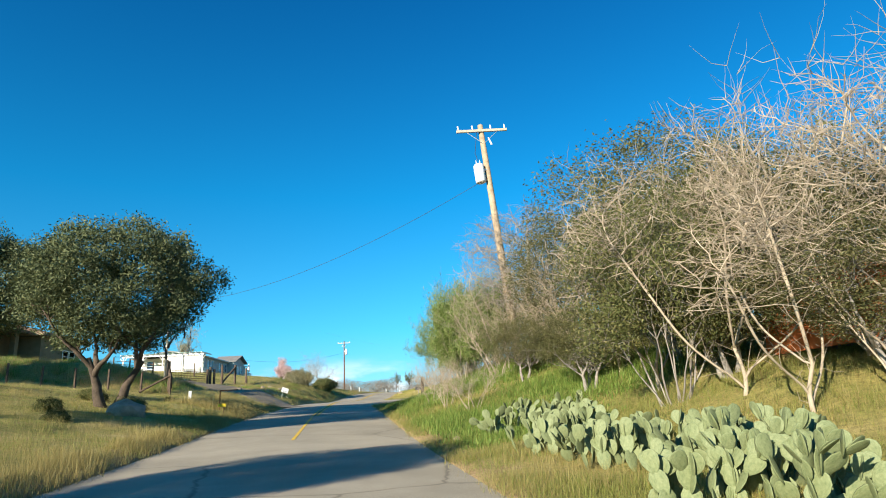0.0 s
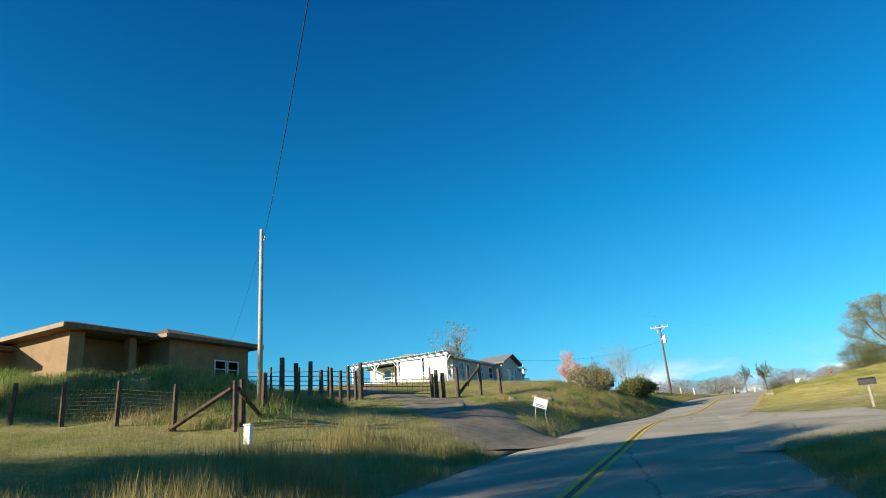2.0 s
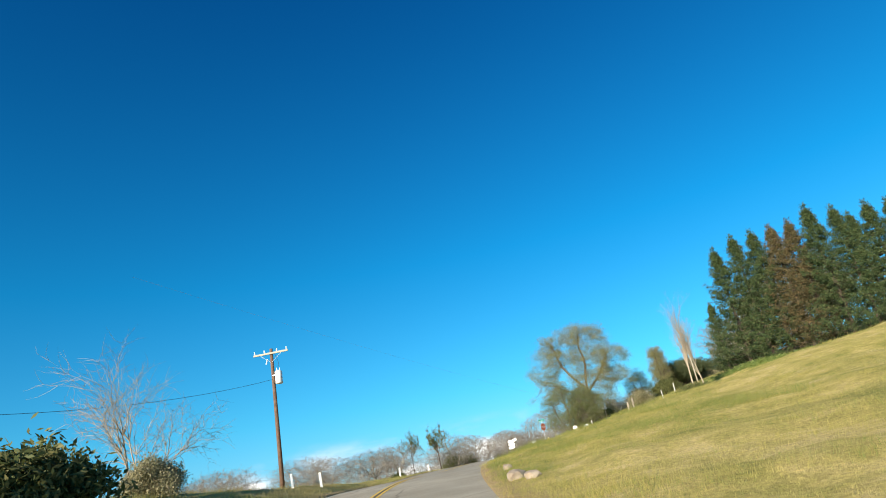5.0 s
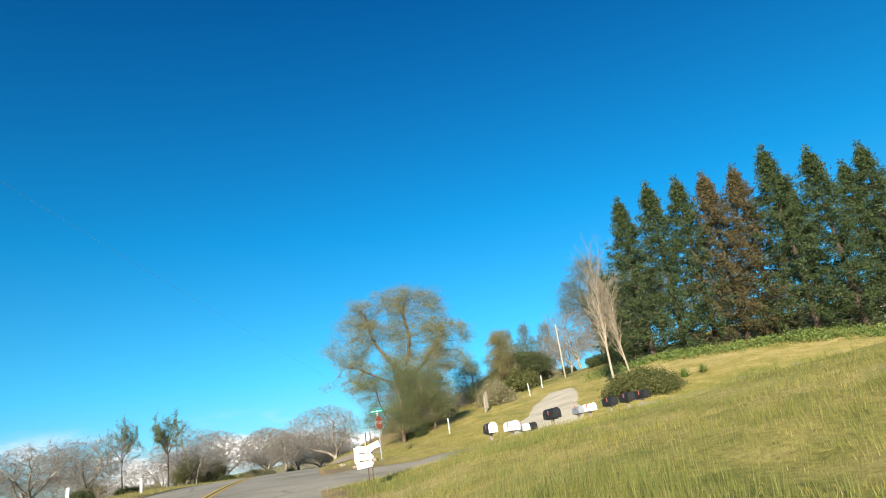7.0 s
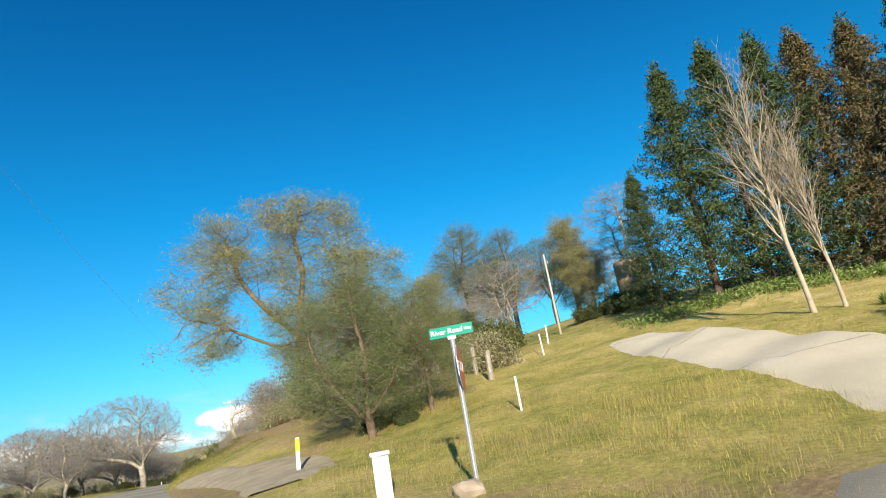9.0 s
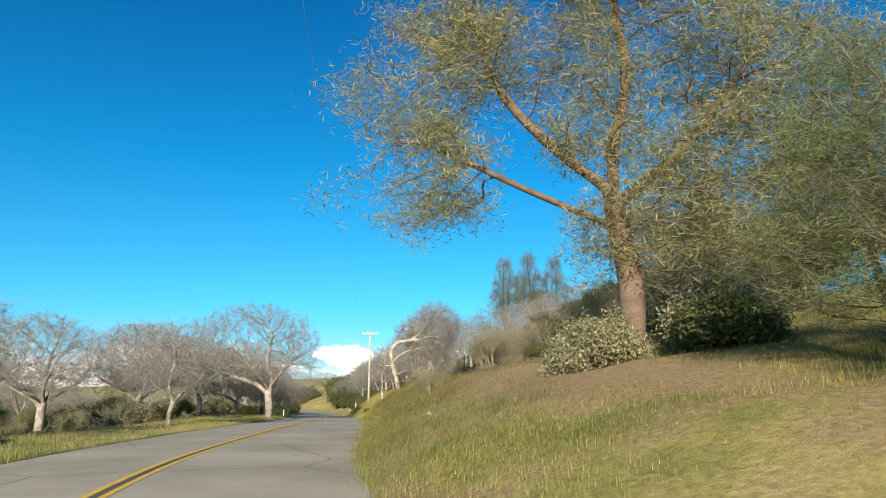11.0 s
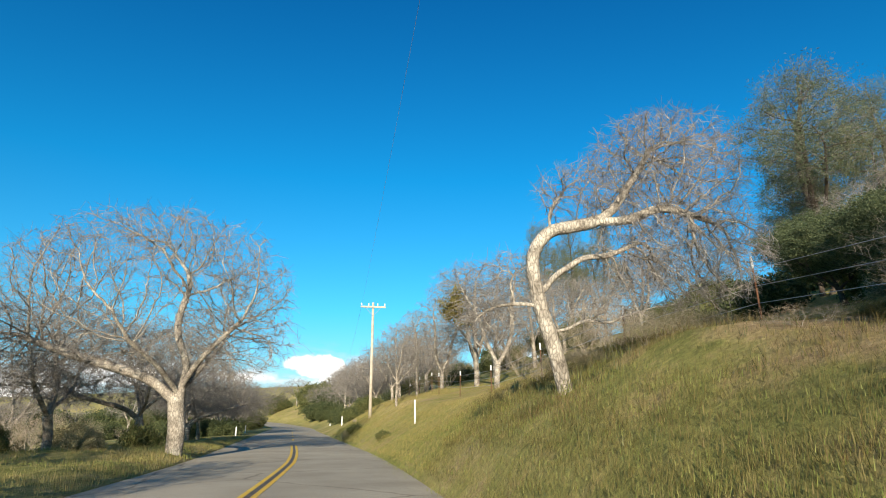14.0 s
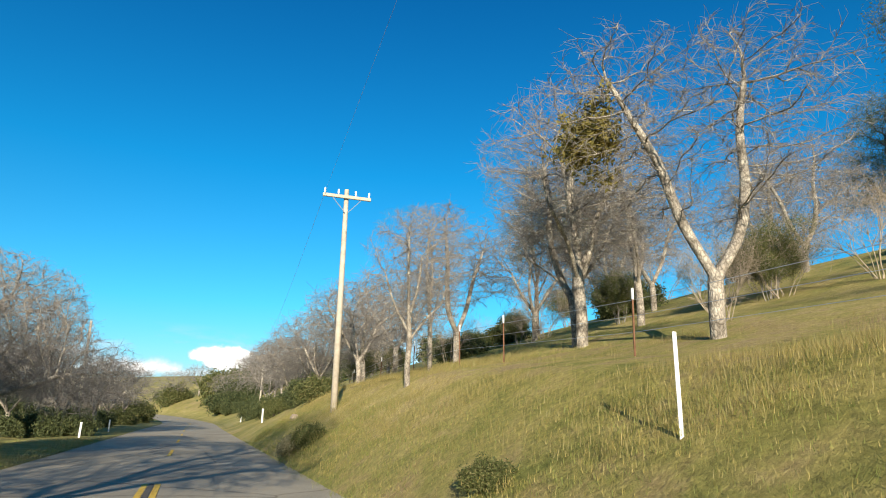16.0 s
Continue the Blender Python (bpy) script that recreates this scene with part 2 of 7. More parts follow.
def leafy(name, stops, vary=0.35, through=0.35):
    """Leaves, needles and blades: colour varies from piece to piece, and some light passes through."""
    m, nodes, links, b = material(name, 0.65, 0.25)
    isl = nodes.new("ShaderNodeNewGeometry").outputs["Random Per Island"]
    r = ramp_node(nodes, stops)
    links.new(isl, r.inputs[0])
    links.new(r.outputs[0], b.inputs["Base Color"])
    tr = nodes.new("ShaderNodeBsdfTranslucent")
    links.new(r.outputs[0], tr.inputs[0])
    mx = nodes.new("ShaderNodeMixShader")
    mx.inputs[0].default_value = through
    links.new(b.outputs[0], mx.inputs[1])
    links.new(tr.outputs[0], mx.inputs[2])
    links.new(mx.outputs[0], nodes["Material Output"].inputs[0])
    return m


def ground_material():
    m, nodes, links, b = material("grassy_earth", 0.95, 0.15)
    pos = nodes.new("ShaderNodeNewGeometry").outputs["Position"]
    big = noise_node(nodes, links, 0.13, 4, 0.6, pos)
    mid = noise_node(nodes, links, 0.9, 6, 0.65, pos)
    fine = noise_node(nodes, links, 9.0, 8, 0.75, pos)
    grass = ramp_node(nodes, [(0.34, (0.14, 0.155, 0.04)), (0.46, (0.27, 0.25, 0.075)), (0.54, (0.36, 0.30, 0.105)), (0.66, (0.48, 0.375, 0.17))])
    add = nodes.new("ShaderNodeMath")
    add.operation = "MULTIPLY_ADD"
    add.inputs[1].default_value = 0.55
    links.new(mid.outputs[0], add.inputs[0])
    sc = nodes.new("ShaderNodeMath")
    sc.operation = "MULTIPLY"
    sc.inputs[1].default_value = 0.45
    links.new(big.outputs[0], sc.inputs[0])
    links.new(sc.outputs[0], add.inputs[2])
    links.new(add.outputs[0], grass.inputs[0])
    # sun-bleached turf
    dry = nodes.new("ShaderNodeAttribute")
    dry.attribute_name = "dry"
    straw = ramp_node(nodes, [(0.36, (0.20, 0.21, 0.045)), (0.46, (0.36, 0.31, 0.085)), (0.54, (0.48, 0.385, 0.125)), (0.64, (0.62, 0.48, 0.21))])
    links.new(add.outputs[0], straw.inputs[0])
    dmix = nodes.new("ShaderNodeMix")
    dmix.data_type = "RGBA"
    links.new(dry.outputs["Fac"], dmix.inputs[0])
    links.new(grass.outputs[0], dmix.inputs[6])
    links.new(straw.outputs[0], dmix.inputs[7])
    # fine light and dark stalks
    sp = ramp_node(nodes, [(0.30, (0.45, 0.45, 0.45)), (0.52, (1, 1, 1)), (0.72, (1.5, 1.45, 1.3))])
    links.new(fine.outputs[0], sp.inputs[0])
    mul = nodes.new("ShaderNodeMix")
    mul.data_type, mul.blend_type = "RGBA", "MULTIPLY"
    mul.inputs[0].default_value = 0.8
    links.new(dmix.outputs[2], mul.inputs[6])
    links.new(sp.outputs[0], mul.inputs[7])
    earth = ramp_node(nodes, [(0.3, (0.20, 0.135, 0.065)), (0.55, (0.36, 0.255, 0.13)), (0.75, (0.54, 0.42, 0.25))])
    links.new(fine.outputs[0], earth.inputs[0])
    att = nodes.new("ShaderNodeAttribute")
    att.attribute_name = "bare"
    mask = nodes.new("ShaderNodeMath")
    mask.operation = "ADD"
    links.new(att.outputs["Fac"], mask.inputs[0])
    links.new(mid.outputs[0], mask.inputs[1])
    step = nodes.new("ShaderNodeMapRange")
    step.inputs["From Min"].default_value, step.inputs["From Max"].default_value = 0.66, 0.92
    links.new(mask.outputs[0], step.inputs["Value"])
    mix = nodes.new("ShaderNodeMix")
    mix.data_type = "RGBA"
    links.new(step.outputs[0], mix.inputs[0])
    links.new(mul.outputs[2], mix.inputs[6])
    links.new(earth.outputs[0], mix.inputs[7])
    links.new(mix.outputs[2], b.inputs["Base Color"])
    bp = nodes.new("ShaderNodeBump")
    bp.inputs["Strength"].default_value, bp.inputs["Distance"].default_value = 0.9, 0.07
    links.new(fine.outputs[0], bp.inputs["Height"])
    links.new(bp.outputs[0], b.inputs["Normal"])
    return m


def asphalt_material(name, lo, hi):
    m, nodes, links, b = material(name, 0.92, 0.08)
    pos = nodes.new("ShaderNodeNewGeometry").outputs["Position"]
    big = noise_node(nodes, links, 0.35, 5, 0.6, pos)
    fine = noise_node(nodes, links, 60, 4, 0.7, pos)
    r = ramp_node(nodes, [(0.35, lo), (0.65, hi)])
    links.new(big.outputs[0], r.inputs[0])
    g = ramp_node(nodes, [(0.3, (0.7, 0.7, 0.7)), (0.7, (1.25, 1.25, 1.25))])
    links.new(fine.outputs[0], g.inputs[0])
    mul = nodes.new("ShaderNodeMix")
    mul.data_type, mul.blend_type = "RGBA", "MULTIPLY"
    mul.inputs[0].default_value = 1.0
    links.new(r.outputs[0], mul.inputs[6])
    links.new(g.outputs[0], mul.inputs[7])
    # dark cracks and tar seams
    vor = nodes.new("ShaderNodeTexVoronoi")
    vor.feature = "DISTANCE_TO_EDGE"
    vor.inputs["Scale"].default_value = 0.22
    wob = noise_node(nodes, links, 1.4, 4, 0.6, pos)
    mixv = nodes.new("ShaderNodeMix")
    mixv.data_type = "VECTOR"
    mixv.inputs[0].default_value = 0.25
    links.new(pos, mixv.inputs[4])
    links.new(wob.outputs["Color"], mixv.inputs[5])
    links.new(mixv.outputs[1], vor.inputs["Vector"])
    cr = ramp_node(nodes, [(0.0, (0.45, 0.45, 0.45)), (0.008, (1, 1, 1))])
    links.new(vor.outputs["Distance"], cr.inputs[0])
    mul2 = nodes.new("ShaderNodeMix")
    mul2.data_type, mul2.blend_type = "RGBA", "MULTIPLY"
    mul2.inputs[0].default_value = 0.8
    links.new(mul.outputs[2], mul2.inputs[6])
    links.new(cr.outputs[0], mul2.inputs[7])
    # the stretch past the junction is made slightly paler
    sep_y = nodes.new("ShaderNodeSeparateXYZ")
    links.new(pos, sep_y.inputs[0])
    far_tone = nodes.new("ShaderNodeMapRange")
    far_tone.inputs["From Min"].default_value, far_tone.inputs["From Max"].default_value = 138.0, 152.0
    far_tone.inputs["To Min"].default_value, far_tone.inputs["To Max"].default_value = 1.0, 1.04
    links.new(sep_y.outputs[1], far_tone.inputs["Value"])
    tone = nodes.new("ShaderNodeVectorMath")
    tone.operation = "SCALE"
    links.new(mul2.outputs[2], tone.inputs[0])
    links.new(far_tone.outputs[0], tone.inputs["Scale"])
    links.new(tone.outputs[0], b.inputs["Base Color"])
    bp = nodes.new("ShaderNodeBump")
    bp.inputs["Strength"].default_value, bp.inputs["Distance"].default_value = 0.4, 0.01
    links.new(fine.outputs[0], bp.inputs["Height"])
    links.new(bp.outputs[0], b.inputs["Normal"])
    return m


def glass_material(name, tint):
    m, nodes, links, b = material(name, 0.06, 0.5)
    b.inputs["Base Color"].default_value = (*tint, 1)
    return m


M_GROUND = ground_material()
M_ASPHALT = asphalt_material("worn_asphalt", (0.325, 0.285, 0.21), (0.44, 0.385, 0.285))
M_PALE = asphalt_material("pale_concrete", (0.50, 0.435, 0.315), (0.64, 0.56, 0.42))
M_DIRT = mottled("driveway_dirt", [(0.3, (0.17, 0.135, 0.085)), (0.7, (0.29, 0.23, 0.15))], 2.0, 0.95, 0.6, 25, space="World")
M_GRAVEL = mottled("pale_gravel", [(0.3, (0.30, 0.24, 0.155)), (0.7, (0.45, 0.37, 0.25))], 2.0, 0.95, 0.6, 25, space="World")
M_YELLOW = mottled("worn_yellow_paint", [(0.32, (0.42, 0.29, 0.08)), (0.45, (0.70, 0.44, 0.05)), (0.8, (0.80, 0.54, 0.08))], 6, 0.8, 0.2, 60, space="World")
M_SEAM = mottled("road_tar", [(0.3, (0.07, 0.06, 0.045)), (0.7, (0.16, 0.14, 0.105))], 6, 0.8, 0.2, 60, space="World")
M_YBOX = mottled("yellow_plastic", [(0.3, (0.62, 0.46, 0.03)), (0.7, (0.75, 0.58, 0.06))], 3, 0.6, 0.05)
M_POLE = mottled("weathered_pole", [(0.3, (0.26, 0.19, 0.12)), (0.7, (0.44, 0.34, 0.23))], 5, 0.9, 0.5, 40)
M_DPOLE = mottled("dark_pole", [(0.3, (0.10, 0.055, 0.035)), (0.7, (0.19, 0.115, 0.075))], 5, 0.9, 0.5, 40)
M_PALEPOLE = mottled("grey_pole", [(0.3, (0.36, 0.31, 0.24)), (0.7, (0.52, 0.46, 0.36))], 5, 0.9, 0.5, 40)
M_POST = mottled("old_post_wood", [(0.3, (0.05, 0.035, 0.025)), (0.7, (0.14, 0.10, 0.07))], 6, 0.95, 0.7, 30)
M_GREYWOOD = mottled("grey_wood", [(0.3, (0.20, 0.17, 0.13)), (0.7, (0.36, 0.31, 0.25))], 6, 0.95, 0.6, 30)
M_METAL = mottled("galvanised", [(0.3, (0.38, 0.39, 0.40)), (0.7, (0.52, 0.53, 0.54))], 8, 0.5, 0.05, metal=0.6)
M_WIRE = mottled("cable_black", [(0.3, (0.02, 0.02, 0.02)), (0.7, (0.05, 0.05, 0.05))], 4, 0.7, 0)
M_PALEWIRE = mottled("bare_wire", [(0.3, (0.45, 0.46, 0.48)), (0.7, (0.6, 0.6, 0.6))], 4, 0.4, 0, metal=0.5)
M_RUST = mottled("rusty_steel", [(0.3, (0.10, 0.045, 0.02)), (0.7, (0.22, 0.11, 0.06))], 10, 0.85, 0.3, 50)
M_WHITE = mottled("white_paint", [(0.3, (0.72, 0.72, 0.69)), (0.7, (0.82, 0.82, 0.79))], 2, 0.6, 0.05)
M_TANK = mottled("grey_tank_paint", [(0.3, (0.62, 0.63, 0.62)), (0.7, (0.72, 0.73, 0.72))], 2, 0.45, 0.03)
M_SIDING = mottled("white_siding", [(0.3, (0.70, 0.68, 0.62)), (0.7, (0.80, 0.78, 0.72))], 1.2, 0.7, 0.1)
# white siding again, with the shade mixed into its colour as grey
M_SHADEWALL = mottled("shaded_siding", [(0.3, (0.42, 0.42, 0.40)), (0.7, (0.52, 0.52, 0.49))], 1.2, 0.75, 0.1)
M_STUCCO = mottled("tan_stucco", [(0.3, (0.215, 0.14, 0.073)), (0.7, (0.29, 0.195, 0.105))], 1.5, 0.95, 0.4, 30)
M_SHINGLE = mottled("brown_roof", [(0.3, (0.14, 0.085, 0.05)), (0.7, (0.24, 0.15, 0.09))], 3, 0.9, 0.5, 12)
M_GSHINGLE = mottled("grey_roof", [(0.3, (0.16, 0.15, 0.14)), (0.7, (0.26, 0.25, 0.23))], 3, 0.9, 0.5, 12)
M_FASCIA = mottled("cream_fascia", [(0.3, (0.22, 0.155, 0.095)), (0.7, (0.31, 0.225, 0.14))], 2, 0.7, 0.1)
M_GREENPOLY = mottled("green_awning", [(0.3, (0.25, 0.42, 0.32)), (0.7, (0.34, 0.52, 0.40))], 1, 0.5, 0)
M_GLASS = glass_material("window_glass", (0.03, 0.05, 0.08))
M_CAR = mottled("dark_blue_car_paint", [(0.3, (0.008, 0.011, 0.02)), (0.7, (0.014, 0.018, 0.03))], 2, 0.42, 0, spec=0.35)
M_BLACK = mottled("black_plastic", [(0.3, (0.012, 0.012, 0.012)), (0.7, (0.03, 0.03, 0.03))], 4, 0.5, 0.05)
M_SIGNGREEN = mottled("green_sign_sheet", [(0.3, (0.0, 0.20, 0.13)), (0.7, (0.0, 0.25, 0.17))], 2, 0.45, 0)
M_SIGNRED = mottled("faded_red_sign", [(0.3, (0.42, 0.10, 0.05)), (0.7, (0.52, 0.16, 0.08))], 3, 0.5, 0)
M_ORANGE = mottled("rusty_orange_sheet", [(0.3, (0.40, 0.10, 0.03)), (0.7, (0.56, 0.19, 0.07))], 2, 0.8, 0.2)
M_STONE = mottled("field_stone", [(0.3, (0.22, 0.17, 0.12)), (0.7, (0.40, 0.33, 0.25))], 3, 0.95, 0.6, 18)
def bark_material(name, stops):
    """Plated bark: pale scales split by dark furrows, with lichen blotches."""
    m, nodes, links, b = material(name, 0.95, 0.2)
    pos = nodes.new("ShaderNodeTexCoord").outputs["Object"]
    sq = nodes.new("ShaderNodeMapping")
    sq.inputs["Scale"].default_value = (1.0, 1.0, 0.42)
    links.new(pos, sq.inputs[0])
    wob = noise_node(nodes, links, 9, 4, 0.6, sq.outputs[0])
    mixv = nodes.new("ShaderNodeMix")
    mixv.data_type = "VECTOR"
    mixv.inputs[0].default_value = 0.12
    links.new(sq.outputs[0], mixv.inputs[4])
    links.new(wob.outputs["Color"], mixv.inputs[5])
    vor = nodes.new("ShaderNodeTexVoronoi")
    vor.feature = "DISTANCE_TO_EDGE"
    vor.inputs["Scale"].default_value = 17
    links.new(mixv.outputs[1], vor.inputs["Vector"])
    big = noise_node(nodes, links, 2.6, 5, 0.65, pos)
    r = ramp_node(nodes, stops)
    links.new(big.outputs[0], r.inputs[0])
    fur = ramp_node(nodes, [(0.0, (0.30, 0.28, 0.26)), (0.09, (0.8, 0.8, 0.8)), (0.3, (1.08, 1.08, 1.08))])
    links.new(vor.outputs["Distance"], fur.inputs[0])
    mul = nodes.new("ShaderNodeMix")
    mul.data_type, mul.blend_type = "RGBA", "MULTIPLY"
    mul.inputs[0].default_value = 0.85
    links.new(r.outputs[0], mul.inputs[6])
    links.new(fur.outputs[0], mul.inputs[7])
    links.new(mul.outputs[2], b.inputs["Base Color"])
    bp = nodes.new("ShaderNodeBump")
    bp.inputs["Strength"].default_value, bp.inputs["Distance"].default_value = 1.0, 0.035
    links.new(vor.outputs["Distance"], bp.inputs["Height"])
    links.new(bp.outputs[0], b.inputs["Normal"])
    return m


M_BARK = bark_material("grey_oak_bark", [(0.30, (0.15, 0.125, 0.095)), (0.48, (0.33, 0.285, 0.225)), (0.66, (0.56, 0.50, 0.40))])
M_TWIG = mottled("lichen_twig", [(0.3, (0.155, 0.135, 0.118)), (0.7, (0.29, 0.265, 0.23))], 2, 0.95, 0, vary=0.35)
M_PALETWIG = mottled("pale_dead_twig", [(0.3, (0.25, 0.20, 0.14)), (0.7, (0.42, 0.35, 0.26))], 3, 0.95, 0, vary=0.3)
M_DARKBARK = mottled("dark_bark", [(0.3, (0.045, 0.035, 0.027)), (0.7, (0.12, 0.09, 0.065))], 4, 0.95, 0.8, 25, dist=0.04)
M_BROWNBARK = mottled("brown_pine_bark", [(0.3, (0.09, 0.06, 0.04)), (0.7, (0.20, 0.14, 0.095))], 4, 0.95, 0.8, 25, dist=0.04)
M_LIVEOAK = leafy("live_oak_leaf", [(0.0, (0.045, 0.062, 0.028)), (0.5, (0.09, 0.115, 0.05)), (1.0, (0.18, 0.195, 0.09))], through=0.25)
M_SHRUB = leafy("shrub_leaf", [(0.0, (0.06, 0.075, 0.022)), (0.5, (0.125, 0.14, 0.045)), (1.0, (0.23, 0.21, 0.085))])
M_GREYSHRUB = leafy("grey_shrub_leaf", [(0.0, (0.15, 0.15, 0.075)), (0.5, (0.28, 0.26, 0.14)), (1.0, (0.45, 0.39, 0.24))])
M_FRESH = leafy("fresh_leaf", [(0.0, (0.085, 0.14, 0.03)), (0.5, (0.165, 0.23, 0.055)), (1.0, (0.29, 0.33, 0.11))])
M_CONIFER = leafy("cypress_needle", [(0.0, (0.022, 0.045, 0.016)), (0.6, (0.055, 0.085, 0.028)), (1.0, (0.12, 0.14, 0.05))], through=0.15)
M_CONBROWN = leafy("browned_needle", [(0.0, (0.04, 0.05, 0.018)), (0.5, (0.095, 0.08, 0.033)), (1.0, (0.19, 0.125, 0.06))], through=0.15)
M_RIDGE = leafy("ridge_pine_needle", [(0.0, (0.085, 0.11, 0.055)), (0.5, (0.15, 0.17, 0.09)), (1.0, (0.25, 0.25, 0.14))], through=0.45)
M_PINE = leafy("grey_pine_needle", [(0.0, (0.19, 0.185, 0.075)), (0.5, (0.32, 0.30, 0.13)), (1.0, (0.50, 0.44, 0.21))], through=0.5)
M_YPINE = leafy("young_pine_needle", [(0.0, (0.10, 0.135, 0.05)), (0.5, (0.19, 0.225, 0.085)), (1.0, (0.33, 0.335, 0.15))], through=0.45)
M_PINK = leafy("pink_blossom", [(0.0, (0.50, 0.33, 0.33)), (0.5, (0.62, 0.46, 0.45)), (1.0, (0.76, 0.64, 0.60))])
M_MISTLE = leafy("mistletoe_leaf", [(0.0, (0.13, 0.11, 0.025)), (0.5, (0.22, 0.18, 0.05)), (1.0, (0.32, 0.26, 0.08))])
M_CACTUS = mottled("cactus_pad", [(0.3, (0.11, 0.145, 0.062)), (0.7, (0.22, 0.245, 0.12))], 4, 0.6, 0.25, 30, vary=0.35)
M_SLOPE = leafy("slope_grass_blade", [(0.0, (0.22, 0.19, 0.045)), (0.5, (0.40, 0.325, 0.095)), (1.0, (0.56, 0.43, 0.17))], through=0.4)
M_BANK = leafy("bank_grass_blade", [(0.0, (0.075, 0.07, 0.02)), (0.5, (0.155, 0.135, 0.04)), (1.0, (0.26, 0.205, 0.075))], through=0.4)
M_WEED = leafy("brown_weed", [(0.0, (0.085, 0.06, 0.022)), (0.5, (0.16, 0.115, 0.045)), (1.0, (0.27, 0.21, 0.085))], through=0.3)
M_BLADE = leafy("green_grass_blade", [(0.0, (0.175, 0.205, 0.046)), (0.5, (0.255, 0.275, 0.068)), (1.0, (0.355, 0.345, 0.11))], through=0.45)
M_DRYBLADE = leafy("dry_grass_blade", [(0.0, (0.255, 0.215, 0.072)), (0.5, (0.33, 0.27, 0.10)), (1.0, (0.42, 0.345, 0.15))], through=0.4)
M_OLIVE = leafy("olive_leaf", [(0.0, (0.06, 0.068, 0.024)), (0.5, (0.12, 0.122, 0.045)), (1.0, (0.21, 0.19, 0.082))])
# dry straw grass, lightened so the hillside's sun sits in its colour
M_SUNSTRAW = leafy("sunlit_straw_blade", [(0.0, (0.30, 0.275, 0.06)), (0.5, (0.445, 0.38, 0.105)), (1.0, (0.585, 0.47, 0.165))], through=0.4)
M_SOFTDRY = leafy("matted_dry_grass", [(0.0, (0.19, 0.175, 0.05)), (0.5, (0.32, 0.265, 0.09)), (1.0, (0.45, 0.36, 0.15))], through=0.4)
M_LUSH = leafy("lush_weed_leaf", [(0.0, (0.085, 0.155, 0.025)), (0.5, (0.165, 0.255, 0.05)), (1.0, (0.29, 0.35, 0.09))], through=0.4)
M_DARKBUSH = leafy("dark_bush_leaf", [(0.0, (0.035, 0.048, 0.018)), (0.5, (0.07, 0.088, 0.032)), (1.0, (0.14, 0.15, 0.058))], through=0.25)
def grid_mesh(name, rows_xyz):
    """A sheet from an array of points (rows, columns, 3)."""
    n, m = rows_xyz.shape[:2]
    idx = np.arange(n * m).reshape(n, m)
    faces = np.stack([idx[:-1, :-1], idx[:-1, 1:], idx[1:, 1:], idx[1:, :-1]], -1).reshape(-1, 4)
    me = bpy.data.meshes.new(name)
    me.from_pydata(rows_xyz.reshape(-1, 3).tolist(), [], faces.tolist())
    me.polygons.foreach_set("use_smooth", [True] * len(me.polygons))
    me.update()
    return me


def sd_to_xy(s, d):
    p, t = road_at(s)
    mean = np.array([0.20, 0.98])
    w = np.clip((np.abs(d) - 60) / 200, 0, 1)[..., None]
    tt = t * (1 - w) + mean * w
    tt = tt / np.linalg.norm(tt, axis=-1, keepdims=True)
    return p[..., 0] + tt[..., 1] * d, p[..., 1] - tt[..., 0] * d


def sheet(s_list, d_list, lift=0.0, on_land=True):
    s, d = np.meshgrid(np.array(s_list, float), np.array(d_list, float), indexing="ij")
    x, y = sd_to_xy(s, d)
    z = land_sd(s, d, x, y) if on_land else road_at(s)[0][..., 2]
    return np.stack([x, y, z + lift], -1)


# ground, one sheet to the horizon
S_LINE = np.concatenate([np.geomspace(2500, 70, 24)[:-1] * -1, np.arange(-60, 210, 0.8), np.geomspace(212, 3800, 60)])
D_SIDE = np.concatenate([np.arange(3.56, 8, 0.35), np.arange(8, 26, 0.9), np.arange(26, 62, 3.0), np.geomspace(64, 3000, 24)])
D_LINE = np.concatenate([-D_SIDE[::-1], [-3.5, 0, 3.5], D_SIDE])
ground = tagged(new("ground", grid_mesh("ground", sheet(S_LINE, D_LINE))), "uneven roadside ground of grass, dry earth and gravel", "ground", kind="structure")
ground.data.materials.append(M_GROUND)
gs, gd = np.meshgrid(S_LINE, D_LINE, indexing="ij")
def bare_at(gs, gd):
    """How far the turf is worn to earth."""
    spots = ((160, 7, 6, 2.0, .16), (169, 7.5, 7, 3.2, .36), (151, 10, 3.5, 2.5, .3), (122, 9, 7, 4, .16), (156, 8.4, 3.0, 1.6, .30), (79, -10, 7, 4, .32), (68, -7.5, 4.5, 2.6, .36), (137, 5, 3.5, 1.6, .34), (148, 6, 4, 3, .28), (131, 6, 3, 2, .2), (199, 11, 9, 1.6, .22), (190, 8.6, 8, 1.2, .2), (178, 8, 8, 3, .12), (187, 7, 6, 2, .14), (214, 4.8, 6, 1.0, .22), (44, -6.5, 5, 2.2, .3), (49, -11, 3, 4, .2), (134, 7.5, 3.5, 1.5, .3), (161, 8.2, 2.4, 1.5, .5))
    out = (0.42 - 0.26 * np.clip((gs - 158) / 6, 0, 1)) * np.exp(-((np.abs(gd) - 3.7) / 0.7) ** 2)
    out = out + 0.22 * np.clip((gs - 160) / 6, 0, 1) * np.clip((gd - 5.6) / 2, 0, 1) * np.clip((16 - gd) / 4, 0, 1)
    for s0, d0, ws, wd, k in spots:
        out = out + k * np.exp(-(((gs - s0) / ws) ** 2 + ((gd - d0) / wd) ** 2))
    return out


